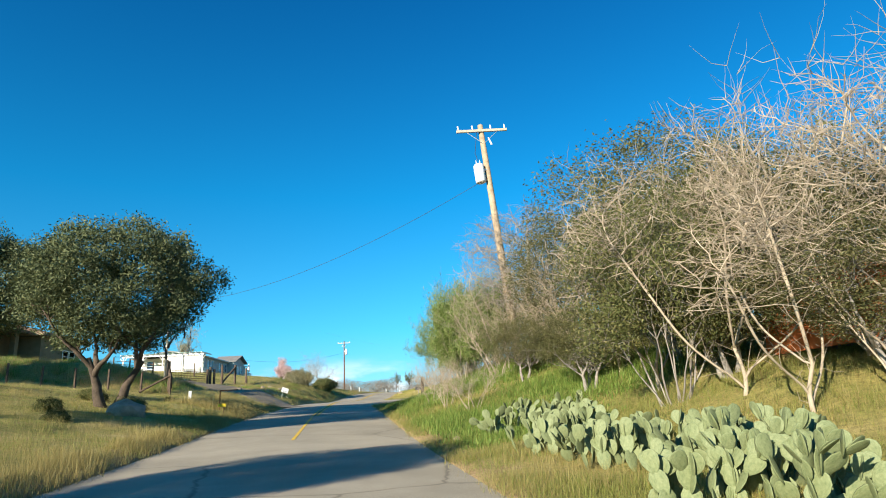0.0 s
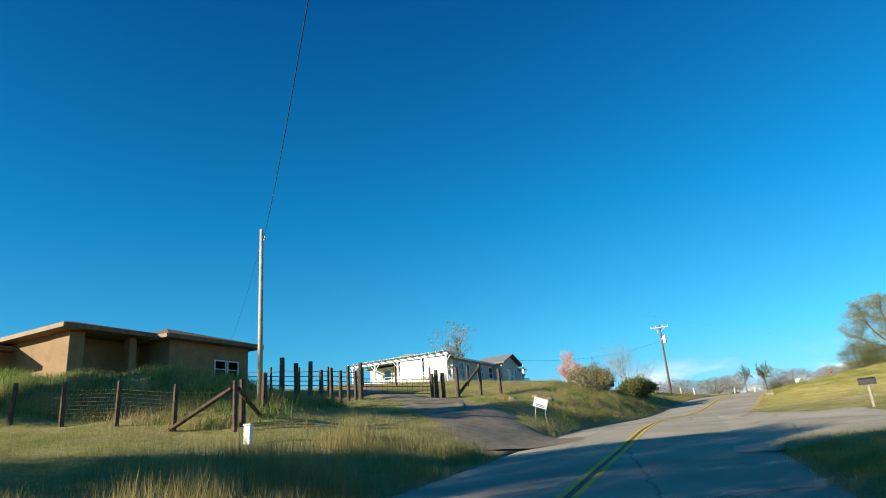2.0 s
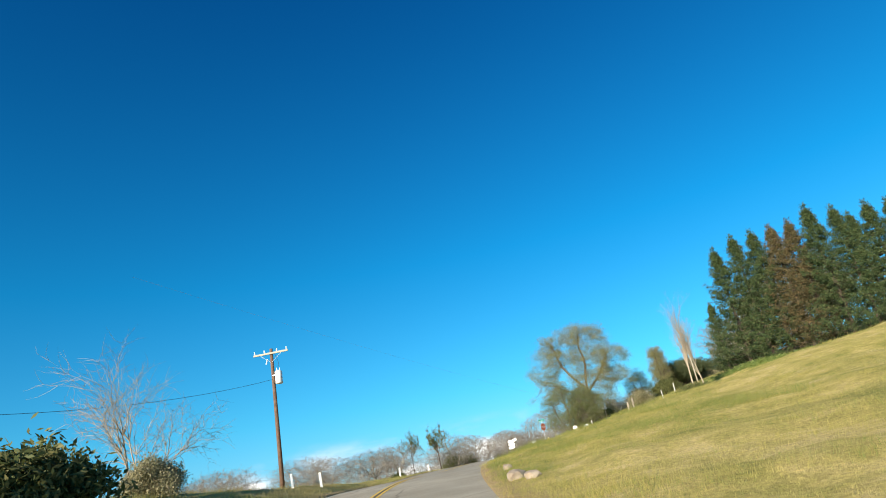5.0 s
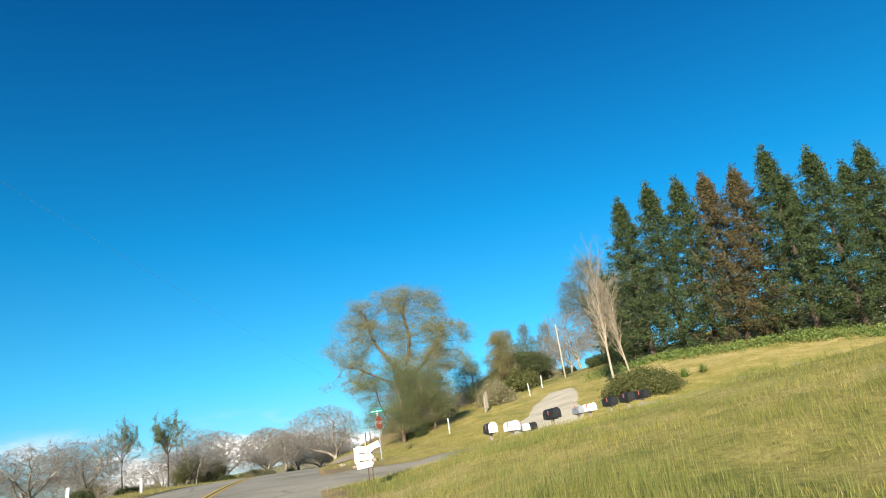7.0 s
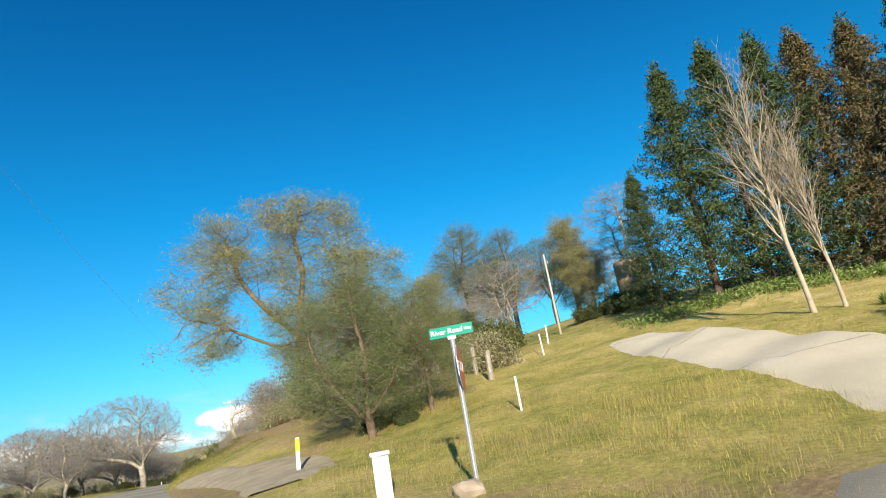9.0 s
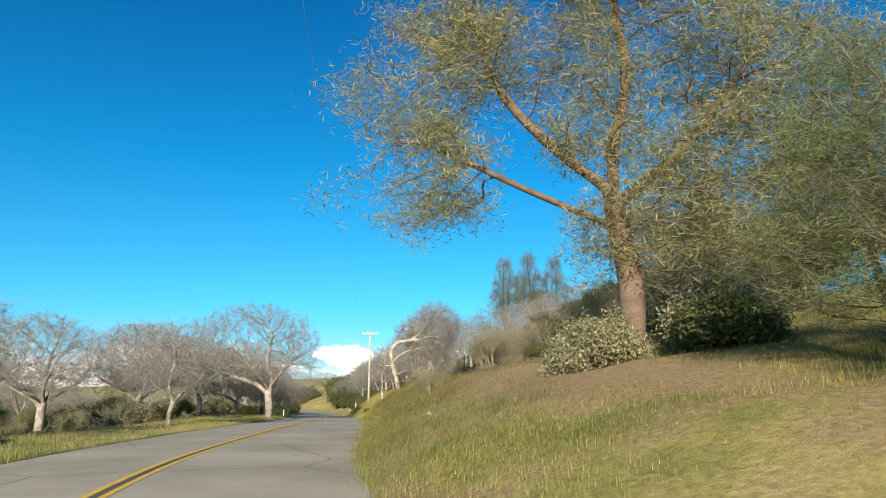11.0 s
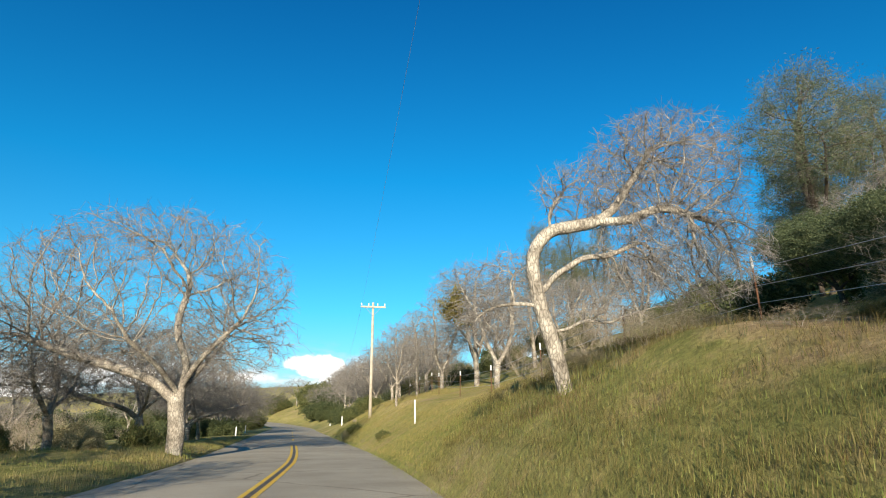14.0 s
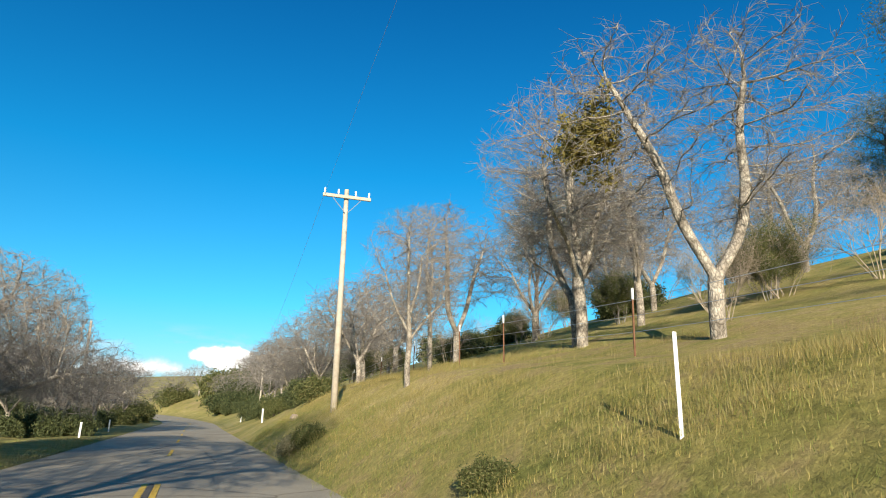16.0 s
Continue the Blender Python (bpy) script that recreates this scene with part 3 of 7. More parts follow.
bare = bare_at(gs, gd)
layer = ground.data.attributes.new("bare", "FLOAT", "POINT")
layer.data.foreach_set("value", bare.reshape(-1).astype(np.float32))
layer = ground.data.attributes.new("dry", "FLOAT", "POINT")
dry = np.clip((gs - 76) / 12, 0, 1) * np.clip((158 - gs) / 8, 0, 1) * np.clip((gd - 3.5) / 2, 0, 1)
dry = np.maximum(dry, (0.1 + 0.8 * np.clip((gs - 194) / 12, 0, 1)) * np.clip((gs - 158) / 8, 0, 1) * np.clip((gd - 3.5) / 3, 0, 1) * (1 - 0.75 * np.clip((gd - 9) / 4, 0, 1)))
layer.data.foreach_set("value", dry.reshape(-1).astype(np.float32))
# road
road_d = np.array([-3.62, -3.6, -2.6, -1.3, 0, 1.3, 2.6, 3.6, 3.62])
s_road = np.concatenate([np.arange(-60, 210, 1.0), np.arange(210, 640, 6.0)])
pts = sheet(s_road, road_d, 0.0, False)
pts[..., 2] += np.array([-0.25, -0.02, 0.0, 0.02, 0.03, 0.02, 0.0, -0.02, -0.25])
road = tagged(new("road", grid_mesh("road", pts)), "worn grey asphalt two-lane country road", "road", kind="structure")
road.data.materials.append(M_ASPHALT)
road.data.polygons.foreach_set("use_smooth", [False] * len(road.data.polygons))


def line_strip(name, s0, s1, d0, w):
    ss = np.linspace(s0, s1, max(2, int((s1 - s0) / 1.2)))
    q = np.stack([np.stack(list(sd_to_xy(ss, np.full(len(ss), d0 + k * w / 2) - 0.14 * np.clip((ss - 150) / 15, 0, 1) + 0.34 * np.clip((ss - 190) / 14, 0, 1))) + [road_at(ss)[0][:, 2] + 0.036], -1) for k in (-1, 1)], 1)
    ob = tagged(new(name, grid_mesh(name, q)), "faded yellow painted centre line on asphalt", "road marking", kind="structure")
    ob.data.materials.append(M_YELLOW)
    return ob


line_strip("centre_line", 20.7, 33, -0.06, 0.11)
line_strip("centre_line", 34.5, 220, -0.12, 0.11)
line_strip("centre_line", 34.5, 220, 0.12, 0.11)
for k in range(12):                        # broken line up the valley
    line_strip("centre_line", 229.5 + 11 * k, 233.5 + 11 * k, 0.0, 0.12)
seam = line_strip("tar_seam", 34.5, 220, 0.0, 0.10)
tagged(seam, "dark tar seam between the two yellow lines")
seam.data.materials[0] = M_SEAM
# ---- kit: meshes, parts, trees ----
def link(name, me, mat, parent=None, label="", at=None):
    ob = new(name, me)
    if mat is not None and not me.materials:
        me.materials.append(mat)
    if parent is not None:
        ob.parent = parent
    if at is not None:
        ob.matrix_basis = at
    if label:
        tagged(ob, label)
    return ob


def part(name, bm, mat, parent=None, label="", at=None, smooth=False):
    me = bpy.data.meshes.new(name)
    bm.to_mesh(me)
    bm.free()
    if smooth:
        me.polygons.foreach_set("use_smooth", [True] * len(me.polygons))
    return link(name, me, mat, parent, label, at)


def thing(name, x, y, z, label, category, group="", turn=0.0, kind=""):
    ob = tagged(new(name), label, category, group, kind)
    ob.matrix_basis = pose(x, y, z, 0, 0, turn)
    return ob


def on_land(x, y, sink=0.04):
    return x, y, land(x, y) - sink


def sd(s, d):
    x, y = sd_to_xy(np.array([float(s)]), np.array([float(d)]))
    return float(x[0]), float(y[0])


def bm_box(sx, sy, sz, x=0, y=0, z=0, bevel=0.0, bm=None, rot=None):
    """A box of that size, standing on z, centred on x, y."""
    bm = bm or bmesh.new()
    r = bmesh.ops.create_cube(bm, size=1)
    vs = r["verts"]
    bmesh.ops.scale(bm, vec=(sx, sy, sz), verts=vs)
    if bevel:
        es = list({e for v in vs for e in v.link_edges})
        g = bmesh.ops.bevel(bm, geom=es, offset=bevel, segments=1, affect="EDGES")
        vs = list({v for f in g["faces"] for v in f.verts} | {v for v in vs if v.is_valid})
    if rot is not None:
        bmesh.ops.transform(bm, matrix=rot, verts=vs)
    bmesh.ops.translate(bm, vec=(x, y, z + sz / 2), verts=vs)
    return bm


def bm_tube(points, radii, sides=8, bm=None, cap=True):
    bm = bm or bmesh.new()
    pts = [Vector(p) for p in points]
    rings = []
    for i, p in enumerate(pts):
        d = (pts[min(i + 1, len(pts) - 1)] - pts[max(i - 1, 0)]).normalized()
        a = d.orthogonal().normalized() if i == 0 else (rings[-1][1] - d * rings[-1][1].dot(d)).normalized()
        b = d.cross(a)
        rings.append(([bm.verts.new(p + radii[i] * (math.cos(2 * math.pi * k / sides) * a + math.sin(2 * math.pi * k / sides) * b)) for k in range(sides)], a))
    for (r0, _), (r1, _) in zip(rings, rings[1:]):
        for k in range(sides):
            bm.faces.new((r0[k], r0[(k + 1) % sides], r1[(k + 1) % sides], r1[k]))
    if cap:
        bm.faces.new(rings[0][0][::-1])
        bm.faces.new(rings[-1][0])
    return bm


def soup(name, verts, faces_n):
    """A mesh of loose pieces: verts (n, k, 3), each k corners one face."""
    n, k = verts.shape[:2]
    me = bpy.data.meshes.new(name)
    me.vertices.add(n * k)
    me.vertices.foreach_set("co", verts.reshape(-1).astype(np.float32))
    me.loops.add(n * k)
    me.loops.foreach_set("vertex_index", np.arange(n * k, dtype=np.int32))
    me.polygons.add(n)
    me.polygons.foreach_set("loop_start", (np.arange(n) * k).astype(np.int32))
    me.update(calc_edges=True)
    return me


def tubes_mesh(name, branches, sides):
    """All branches (points, radii) as tapering tubes in one mesh."""
    V, Fc, base = [], [], 0
    ang = np.arange(sides) * 2 * np.pi / sides
    for pts, rad in branches:
        n = len(pts)
        t = np.gradient(pts, axis=0)
        t /= np.maximum(np.linalg.norm(t, axis=1, keepdims=True), 1e-9)
        ref = np.array([0.3, 0.2, 0.93]) if abs(t[0, 2]) < 0.8 else np.array([0.95, 0.3, 0.1])
        a = np.cross(t, ref)
        a /= np.linalg.norm(a, axis=1, keepdims=True)
        b = np.cross(t, a)
        ring = pts[:, None, :] + rad[:, None, None] * (np.cos(ang)[None, :, None] * a[:, None, :] + np.sin(ang)[None, :, None] * b[:, None, :])
        V.append(ring.reshape(-1, 3))
        idx = base + np.arange(n * sides).reshape(n, sides)
        nx = np.roll(idx, -1, axis=1)
        Fc.append(np.stack([idx[:-1], nx[:-1], nx[1:], idx[1:]], -1).reshape(-1, 4))
        base += n * sides
    V, Fc = np.concatenate(V), np.concatenate(Fc)
    me = bpy.data.meshes.new(name)
    me.vertices.add(len(V))
    me.vertices.foreach_set("co", V.reshape(-1).astype(np.float32))
    me.loops.add(Fc.size)
    me.loops.foreach_set("vertex_index", Fc.reshape(-1).astype(np.int32))
    me.polygons.add(len(Fc))
    me.polygons.foreach_set("loop_start", (np.arange(len(Fc)) * 4).astype(np.int32))
    me.polygons.foreach_set("use_smooth", np.ones(len(Fc), bool))
    me.update(calc_edges=True)
    return me


def unit(v):
    return v / max(np.linalg.norm(v), 1e-9)


def grow(rng, p, d, length, radius, level, spec, out):
    """One branch and, along it, its children. spec per level: steps, wander, lift, child count, child angle, child length, child radius."""
    steps, wander, lift, kids, angle, klen, krad = spec[level]
    pts, rad = [p.copy()], [radius]
    for i in range(steps):
        d = unit(d + rng.normal(0, wander, 3) + np.array([0, 0, lift]))
        p = p + d * length / steps
        pts.append(p.copy())
        rad.append(radius * (1 - (0.62 if level == 0 else 0.8) * (i + 1) / steps))
    out.setdefault(level, []).append((np.array(pts), np.array(rad)))
    if level + 1 >= len(spec):
        return
    n = kids if isinstance(kids, int) else rng.integers(kids[0], kids[1] + 1)
    az0 = rng.uniform(0, 6.28)
    for k in range(n):
        f = rng.uniform(0.35, 1.0) if k < n - 2 else 1.0
        if level == 0 and n < 7:
            f = rng.uniform(0.72, 1.0)
        i = min(int(f * steps), steps)
        q, r = pts[i], rad[i]
        dd = unit(pts[i] - pts[i - 1])
        a = unit(np.cross(dd, np.array([0.31, 0.17, 0.93])))
        b = np.cross(dd, a)
        az = az0 + k * 2.4 + rng.normal(0, 0.4)
        th = radians(angle * rng.uniform(0.6, 1.35))
        nd = unit(dd * math.cos(th) + (a * math.cos(az) + b * math.sin(az)) * math.sin(th))
        grow(rng, q.copy(), nd, length * klen * rng.uniform(0.65, 1.25), max(min(r * 0.95, radius * krad * rng.uniform(0.8, 1.2)), 0.0065), level + 1, spec, out)


def leaf_soup(name, centres, n_each, spread, size, rng, flat=1.0, long=1.6):
    """Small pointed leaves scattered round each centre."""
    c = np.repeat(centres, n_each, axis=0)
    c = c + rng.normal(0, spread, c.shape) * np.array([1, 1, flat])
    n = len(c)
    u = rng.normal(0, 1, (n, 3))
    u /= np.linalg.norm(u, axis=1, keepdims=True)
    w = np.cross(u, rng.normal(0, 1, (n, 3)))
    w /= np.linalg.norm(w, axis=1, keepdims=True)
    s = size * rng.uniform(0.6, 1.4, (n, 1))
    v = np.stack([c - u * s * long, c + w * s * 0.6, c + u * s * long, c - w * s * 0.6], 1)
    return soup(name, v, 4)


def level_points(out, levels, every=1):
    pts = [b[0][k] for lv in levels for b in out.get(lv, []) for k in range(1, len(b[0]), every)]
    return np.array(pts)


OAK = [(6, 0.10, 0.02, (3, 4), 42, 1.25, 0.62), (8, 0.17, 0.03, (5, 7), 50, 0.62, 0.55), (7, 0.22, 0.03, (6, 8), 55, 0.52, 0.5), (6, 0.25, -0.02, (6, 8), 55, 0.50, 0.5), (4, 0.25, -0.06, (4, 6), 50, 0.55, 0.5), (3, 0.25, -0.08, 0, 0, 0, 0)]


def tree_from(name, out, bark, twig, label, category, leaf=None, leaf_mat=None, thick=2, group=""):
    """A tree of its own: trunk, limbs, twigs and, if given, a crown of leaves."""
    root = tagged(new(name), label, category, group)
    link("trunk", tubes_mesh("trunk", out[0], 10), bark, root)
    limbs = out.get(1, []) if category == "tree" and len(out.get(1, [])) <= 20 else []
    for b in limbs:
        link("limb", tubes_mesh("limb", [b], 7), bark, root)
    rest = [b for lv in range(2 if limbs else 1, thick + 1) for b in out.get(lv, [])]
    if rest:
        tagged(link("branchwork", tubes_mesh("branchwork", rest, 6), bark, root), kind="stuff")
    fine = [b for lv in out if lv > thick for b in out[lv]]
    if fine:
        tagged(link("twig_mass", tubes_mesh("twig_mass", fine, 3), twig, root), kind="stuff")
    if leaf is not None:
        tagged(link("crown", leaf, leaf_mat, root), kind="stuff")
    return root


def strands(name, P, R, sides=3):
    """Many thin tapering twigs of equal point count (m, k, 3) in one mesh."""
    m, k = P.shape[:2]
    d = P[:, -1] - P[:, 0]
    d /= np.maximum(np.linalg.norm(d, axis=1, keepdims=True), 1e-9)
    a = np.cross(d, np.array([0.31, 0.93, 0.17]))
    a /= np.maximum(np.linalg.norm(a, axis=1, keepdims=True), 1e-9)
    b = np.cross(d, a)
    ang = np.arange(sides) * 2 * np.pi / sides
    ring = np.cos(ang)[None, :, None] * a[:, None] + np.sin(ang)[None, :, None] * b[:, None]
    V = P[:, :, None, :] + ring[:, None] * R[:, :, None, None]
    idx = np.arange(m * k * sides).reshape(m, k, sides)
    nx = np.roll(idx, -1, axis=2)
    Fc = np.stack([idx[:, :-1], nx[:, :-1], nx[:, 1:], idx[:, 1:]], -1).reshape(-1, 4)
    me = bpy.data.meshes.new(name)
    me.vertices.add(m * k * sides)
    me.vertices.foreach_set("co", V.reshape(-1).astype(np.float32))
    me.loops.add(Fc.size)
    me.loops.foreach_set("vertex_index", Fc.reshape(-1).astype(np.int32))
    me.polygons.add(len(Fc))
    me.polygons.foreach_set("loop_start", (np.arange(len(Fc)) * 4).astype(np.int32))
    me.update(calc_edges=True)
    return me


def colony(rng, stems, blobs, step, reach, kill, wander=0.25, rise=0.0, dense=1.0):
    """Branches that grow from the stems into clouds of points: nodes and their parents."""
    P, par = [], []
    for pts in stems:
        pts = np.array(pts, float)
        seg = np.linalg.norm(np.diff(pts, axis=0), axis=1)
        L = np.concatenate([[0], np.cumsum(seg)])
        u = np.linspace(0, L[-1], max(3, int(L[-1] / step) + 1))
        m = np.gradient(pts, L, axis=0)
        line = np.stack([hermite(u, L, pts[:, k], m[:, k]) for k in range(3)], -1)
        up = -1
        if P:
            up = int(np.argmin(np.linalg.norm(np.array(P) - line[0], axis=1)))
            line = line[1:]
        for q in line:
            P.append(q)
            par.append(up)
            up = len(P) - 1
    A = []
    for c, r, n, inner in blobs:
        n = int(n * dense)
        u = rng.normal(0, 1, (n, 3))
        u /= np.linalg.norm(u, axis=1, keepdims=True)
        A.append(np.array(c) + u * (inner + (1 - inner) * rng.random((n, 1)) ** 0.5) * np.array(r))
    A = np.concatenate(A)
    near, idx = np.full(len(A), 1e9), np.zeros(len(A), int)
    fresh = list(range(len(P)))
    kids = {}
    for _ in range(140):
        for i in fresh:
            dd = np.linalg.norm(A - P[i], axis=1)
            better = dd < near
            near[better], idx[better] = dd[better], i
        live = near > kill
        A, near, idx = A[live], near[live], idx[live]
        if not len(A):
            break
        act = near < reach
        if not act.any():
            reach *= 1.5
            continue
        fresh = []
        for i in np.unique(idx[act]):
            if kids.get(i, 0) > 3:
                A, near, idx, act = A[idx != i], near[idx != i], idx[idx != i], act[idx != i]
                continue
            v = A[act & (idx == i)] - P[i]
            v = (v / np.linalg.norm(v, axis=1, keepdims=True)).mean(0)
            back = unit(P[i] - P[par[i]]) if par[i] >= 0 else np.zeros(3)
            v = unit(unit(v) + 0.45 * back + rng.normal(0, wander, 3) + np.array([0, 0, rise]))
            P.append(P[i] + v * step)
            par.append(i)
            kids[i] = kids.get(i, 0) + 1
            fresh.append(len(P) - 1)
        if len(P) > 9000:
            break
    return np.array(P), np.array(par)


def grown_tree(name, seed, stems, blobs, trunk_r, bark, twig, label, category="tree", group="", step=0.2, reach=5.0, kill=0.26, tip=0.006, power=1.95, wander=0.25, rise=0.0,
               twigs=4, twig_len=0.42, droop=-0.15, twig_r=0.004, flare=1.35, leaf_mat=None, leaf_n=20, leaf_spread=0.14, leaf_size=0.02, leaf_long=5.0, leaf_flat=0.8, skip=0.0, dense=2.5, clump=None):
    """A tree whose limbs fill given clouds; limbs thicken by what they carry."""
    rng = np.random.default_rng(seed)
    P, par = colony(rng, stems, blobs, step, reach, kill, wander, rise, dense)
    n = len(P)
    w = np.zeros(n)
    for i in range(n - 1, -1, -1):
        if w[i] == 0:
            w[i] = 1.0
        if par[i] >= 0:
            w[par[i]] += w[i]
    R = w ** (1 / power)
    R = tip + (trunk_r - tip) * (R - 1) / (R[0] - 1)
    R[0] *= flare
    heir = np.full(n, -1)
    for i in range(1, n):
        p = par[i]
        if heir[p] < 0 or R[i] > R[heir[p]]:
            heir[p] = i
    chains = []
    for i in range(n):
        if par[i] >= 0 and heir[par[i]] == i:
            continue
        c = [i]
        while heir[c[-1]] >= 0:
            c.append(heir[c[-1]])
        pts, rad = P[c], R[c].copy()
        if par[i] >= 0:
            pts, rad = np.concatenate([P[par[i]][None], pts]), np.concatenate([[min(R[par[i]], R[i] * 1.25)], rad])
        if len(pts) > 1:
            chains.append((pts, rad, par[i] < 0))
    root = tagged(new(name), label, category, group)
    main = [c for c in chains if c[2]]
    link("trunk", tubes_mesh("trunk", [(c[0], c[1]) for c in main], 12), bark, root)
    rest = sorted((c for c in chains if not c[2]), key=lambda c: -c[1][0])
    big = [c for c in rest[:9] if c[1][0] > trunk_r * 0.22]
    for c in big:
        link("limb", tubes_mesh("limb", [(c[0], c[1])], 8), bark, root)
    mid = [(c[0], c[1]) for c in rest[len(big):]]
    if mid:
        tagged(link("branchwork", tubes_mesh("branchwork", mid, 5), bark, root), kind="stuff")
    thin = np.where((R < max(0.03, tip * 2.6)) & (par >= 0))[0]
    if twigs:
        q = np.repeat(thin, twigs)
        d = P[q] - P[par[q]]
        d /= np.maximum(np.linalg.norm(d, axis=1, keepdims=True), 1e-9)
        d = d * 0.55 + rng.normal(0, 0.55, d.shape)
        d /= np.linalg.norm(d, axis=1, keepdims=True)
        L = twig_len * rng.uniform(0.35, 1.25, (len(q), 1))
        p0 = P[q] + (P[par[q]] - P[q]) * rng.random((len(q), 1))
        p1 = p0 + d * L * 0.5
        p2 = p1 + (d + rng.normal(0, 0.35, d.shape) + np.array([0, 0, droop])) * L * 0.5
        S = np.stack([p0, p1, p2], 1)
        tagged(link("twig_mass", strands("twig_mass", S, np.tile(np.array([1.3, 1.0, 0.6]) * twig_r, (len(q), 1))), twig, root), kind="stuff")
    if leaf_mat is not None:
        src = P[thin] + rng.normal(0, 0.05, (len(thin), 3))
        if twigs:
            src = np.concatenate([src, p2])
        src = src[rng.random(len(src)) >= skip]
        if clump is not None:
            q = src @ np.array([[1.9, 0.9, -0.7], [-0.8, 2.1, 0.6], [0.5, -0.7, 2.3]]) + seed
            src = src[np.sin(q[:, 0]) * np.sin(q[:, 1]) + np.sin(q[:, 2]) * np.sin(q[:, 0] * 0.7 + 1.0) > clump]
        tagged(link("crown", leaf_soup("crown", src, leaf_n, leaf_spread, leaf_size, rng, leaf_flat, leaf_long), leaf_mat, root), kind="stuff")
    return root


def oak_skeleton(seed, height=2.4, radius=0.32, lean=(0, 0), spec=OAK):
    rng = np.random.default_rng(seed)
    out = {}
    grow(rng, np.array([0.0, 0.0, -0.25]), unit(np.array([lean[0], lean[1], 1.0])), height, radius, 0, spec, out)
    trunk = out[0][0]
    trunk[1][0] *= 1.35
    return out, rng


def put(ob, x, y, scale=1.0, turn=0.0, sink=0.05, tall=1.0):
    m = pose(x, y, land(x, y) - sink, 0, 0, turn) @ Matrix.Diagonal((scale, scale, scale * tall, 1))
    ob.matrix_basis = m
    return ob


def put_copy(ob, x, y, scale=1.0, turn=0.0, sink=0.05, tall=1.0):
    c = copy_thing(ob, Matrix.Identity(4))
    return put(c, x, y, scale, turn, sink, tall)


def crown_size(ob):
    """Height and width of a tree as built, stray twigs left out."""
    co = []
    for c in ob.children:
        a = np.empty(len(c.data.vertices) * 3, np.float32)
        c.data.vertices.foreach_get("co", a)
        co.append(a.reshape(-1, 3))
    co = np.concatenate(co)
    lo, hi = np.percentile(co[:, :2], 0.5, axis=0), np.percentile(co[:, :2], 99.5, axis=0)
    return float(np.percentile(co[:, 2], 99.7) + co[:, 2].max()) / 2, float(hi[0] - lo[0] + hi[1] - lo[1]) / 2


SIZES = {}


def fit_to(ob, x, y, height, width, turn=0.0, first=False):
    """Stand a tree, or a copy of it, at a place with that height and crown width."""
    key = ob.name
    if key not in SIZES:
        SIZES[key] = crown_size(ob)
    h, w = SIZES[key]
    c = ob if first else copy_thing(ob, Matrix.Identity(4))
    c.matrix_basis = pose(x, y, land(x, y) - 0.05, 0, 0, turn) @ Matrix.Diagonal((width / w, width / w, height / h, 1))
    return c


def strip_on_land(name, path, widths, mat, label, category, lift=0.05, cross=7, step=0.7, ragged=0.10):
    """A paved or worn strip laid over the ground along a path."""
    p = np.array(path, float)
    L = np.concatenate([[0], np.cumsum(np.linalg.norm(np.diff(p, axis=0), axis=1))])
    u = np.linspace(0, L[-1], max(4, int(L[-1] / step)))
    m = np.gradient(p, L, axis=0)
    c = np.stack([hermite(u, L, p[:, k], m[:, k]) for k in range(2)], -1)
    t = np.gradient(c, axis=0)
    t /= np.linalg.norm(t, axis=1, keepdims=True)
    w = np.interp(u, L, widths)
    rng = np.random.default_rng(len(path) * 7 + int(abs(path[0][0] * 10)))
    edge = 1 + ragged * np.stack([rng.normal(0, 1, len(u)), rng.normal(0, 1, len(u))], 1).clip(-1.5, 1.5)
    rows = []
    for i in range(len(u)):
        row = []
        for k in range(cross):
            f = -1 + 2 * k / (cross - 1)
            off = f * w[i] / 2 * (edge[i, 0] if f < 0 else edge[i, 1])
            x, y = c[i, 0] + t[i, 1] * off, c[i, 1] - t[i, 0] * off
            row.append((x, y, max(land(x, y), road_at(np.array([road_sd(x, y)[0]]))[0][0, 2] - 0.04 if abs(road_sd(x, y)[1]) < 3.6 else -99) + (lift if 0 < k < cross - 1 else -0.06)))
        rows.append(row)
    ob = tagged(new(name, grid_mesh(name, np.array(rows))), label, category, kind="structure")
    ob.data.materials.append(mat)
    return ob


def sag(a, b, drop, n=24):
    a, b = np.array(a, float), np.array(b, float)
    q = np.linspace(0, 1, n)[:, None]
    p = a + (b - a) * q
    p[:, 2] -= drop * 4 * (q[:, 0] - q[:, 0] ** 2)
    return p


def cable(a, b, drop, radius, mat, label):
    p = sag(a, b, drop)
    return tagged(link("overhead_cable", tubes_mesh("overhead_cable", [(p, np.full(len(p), radius))], 5), mat), label, "cable")
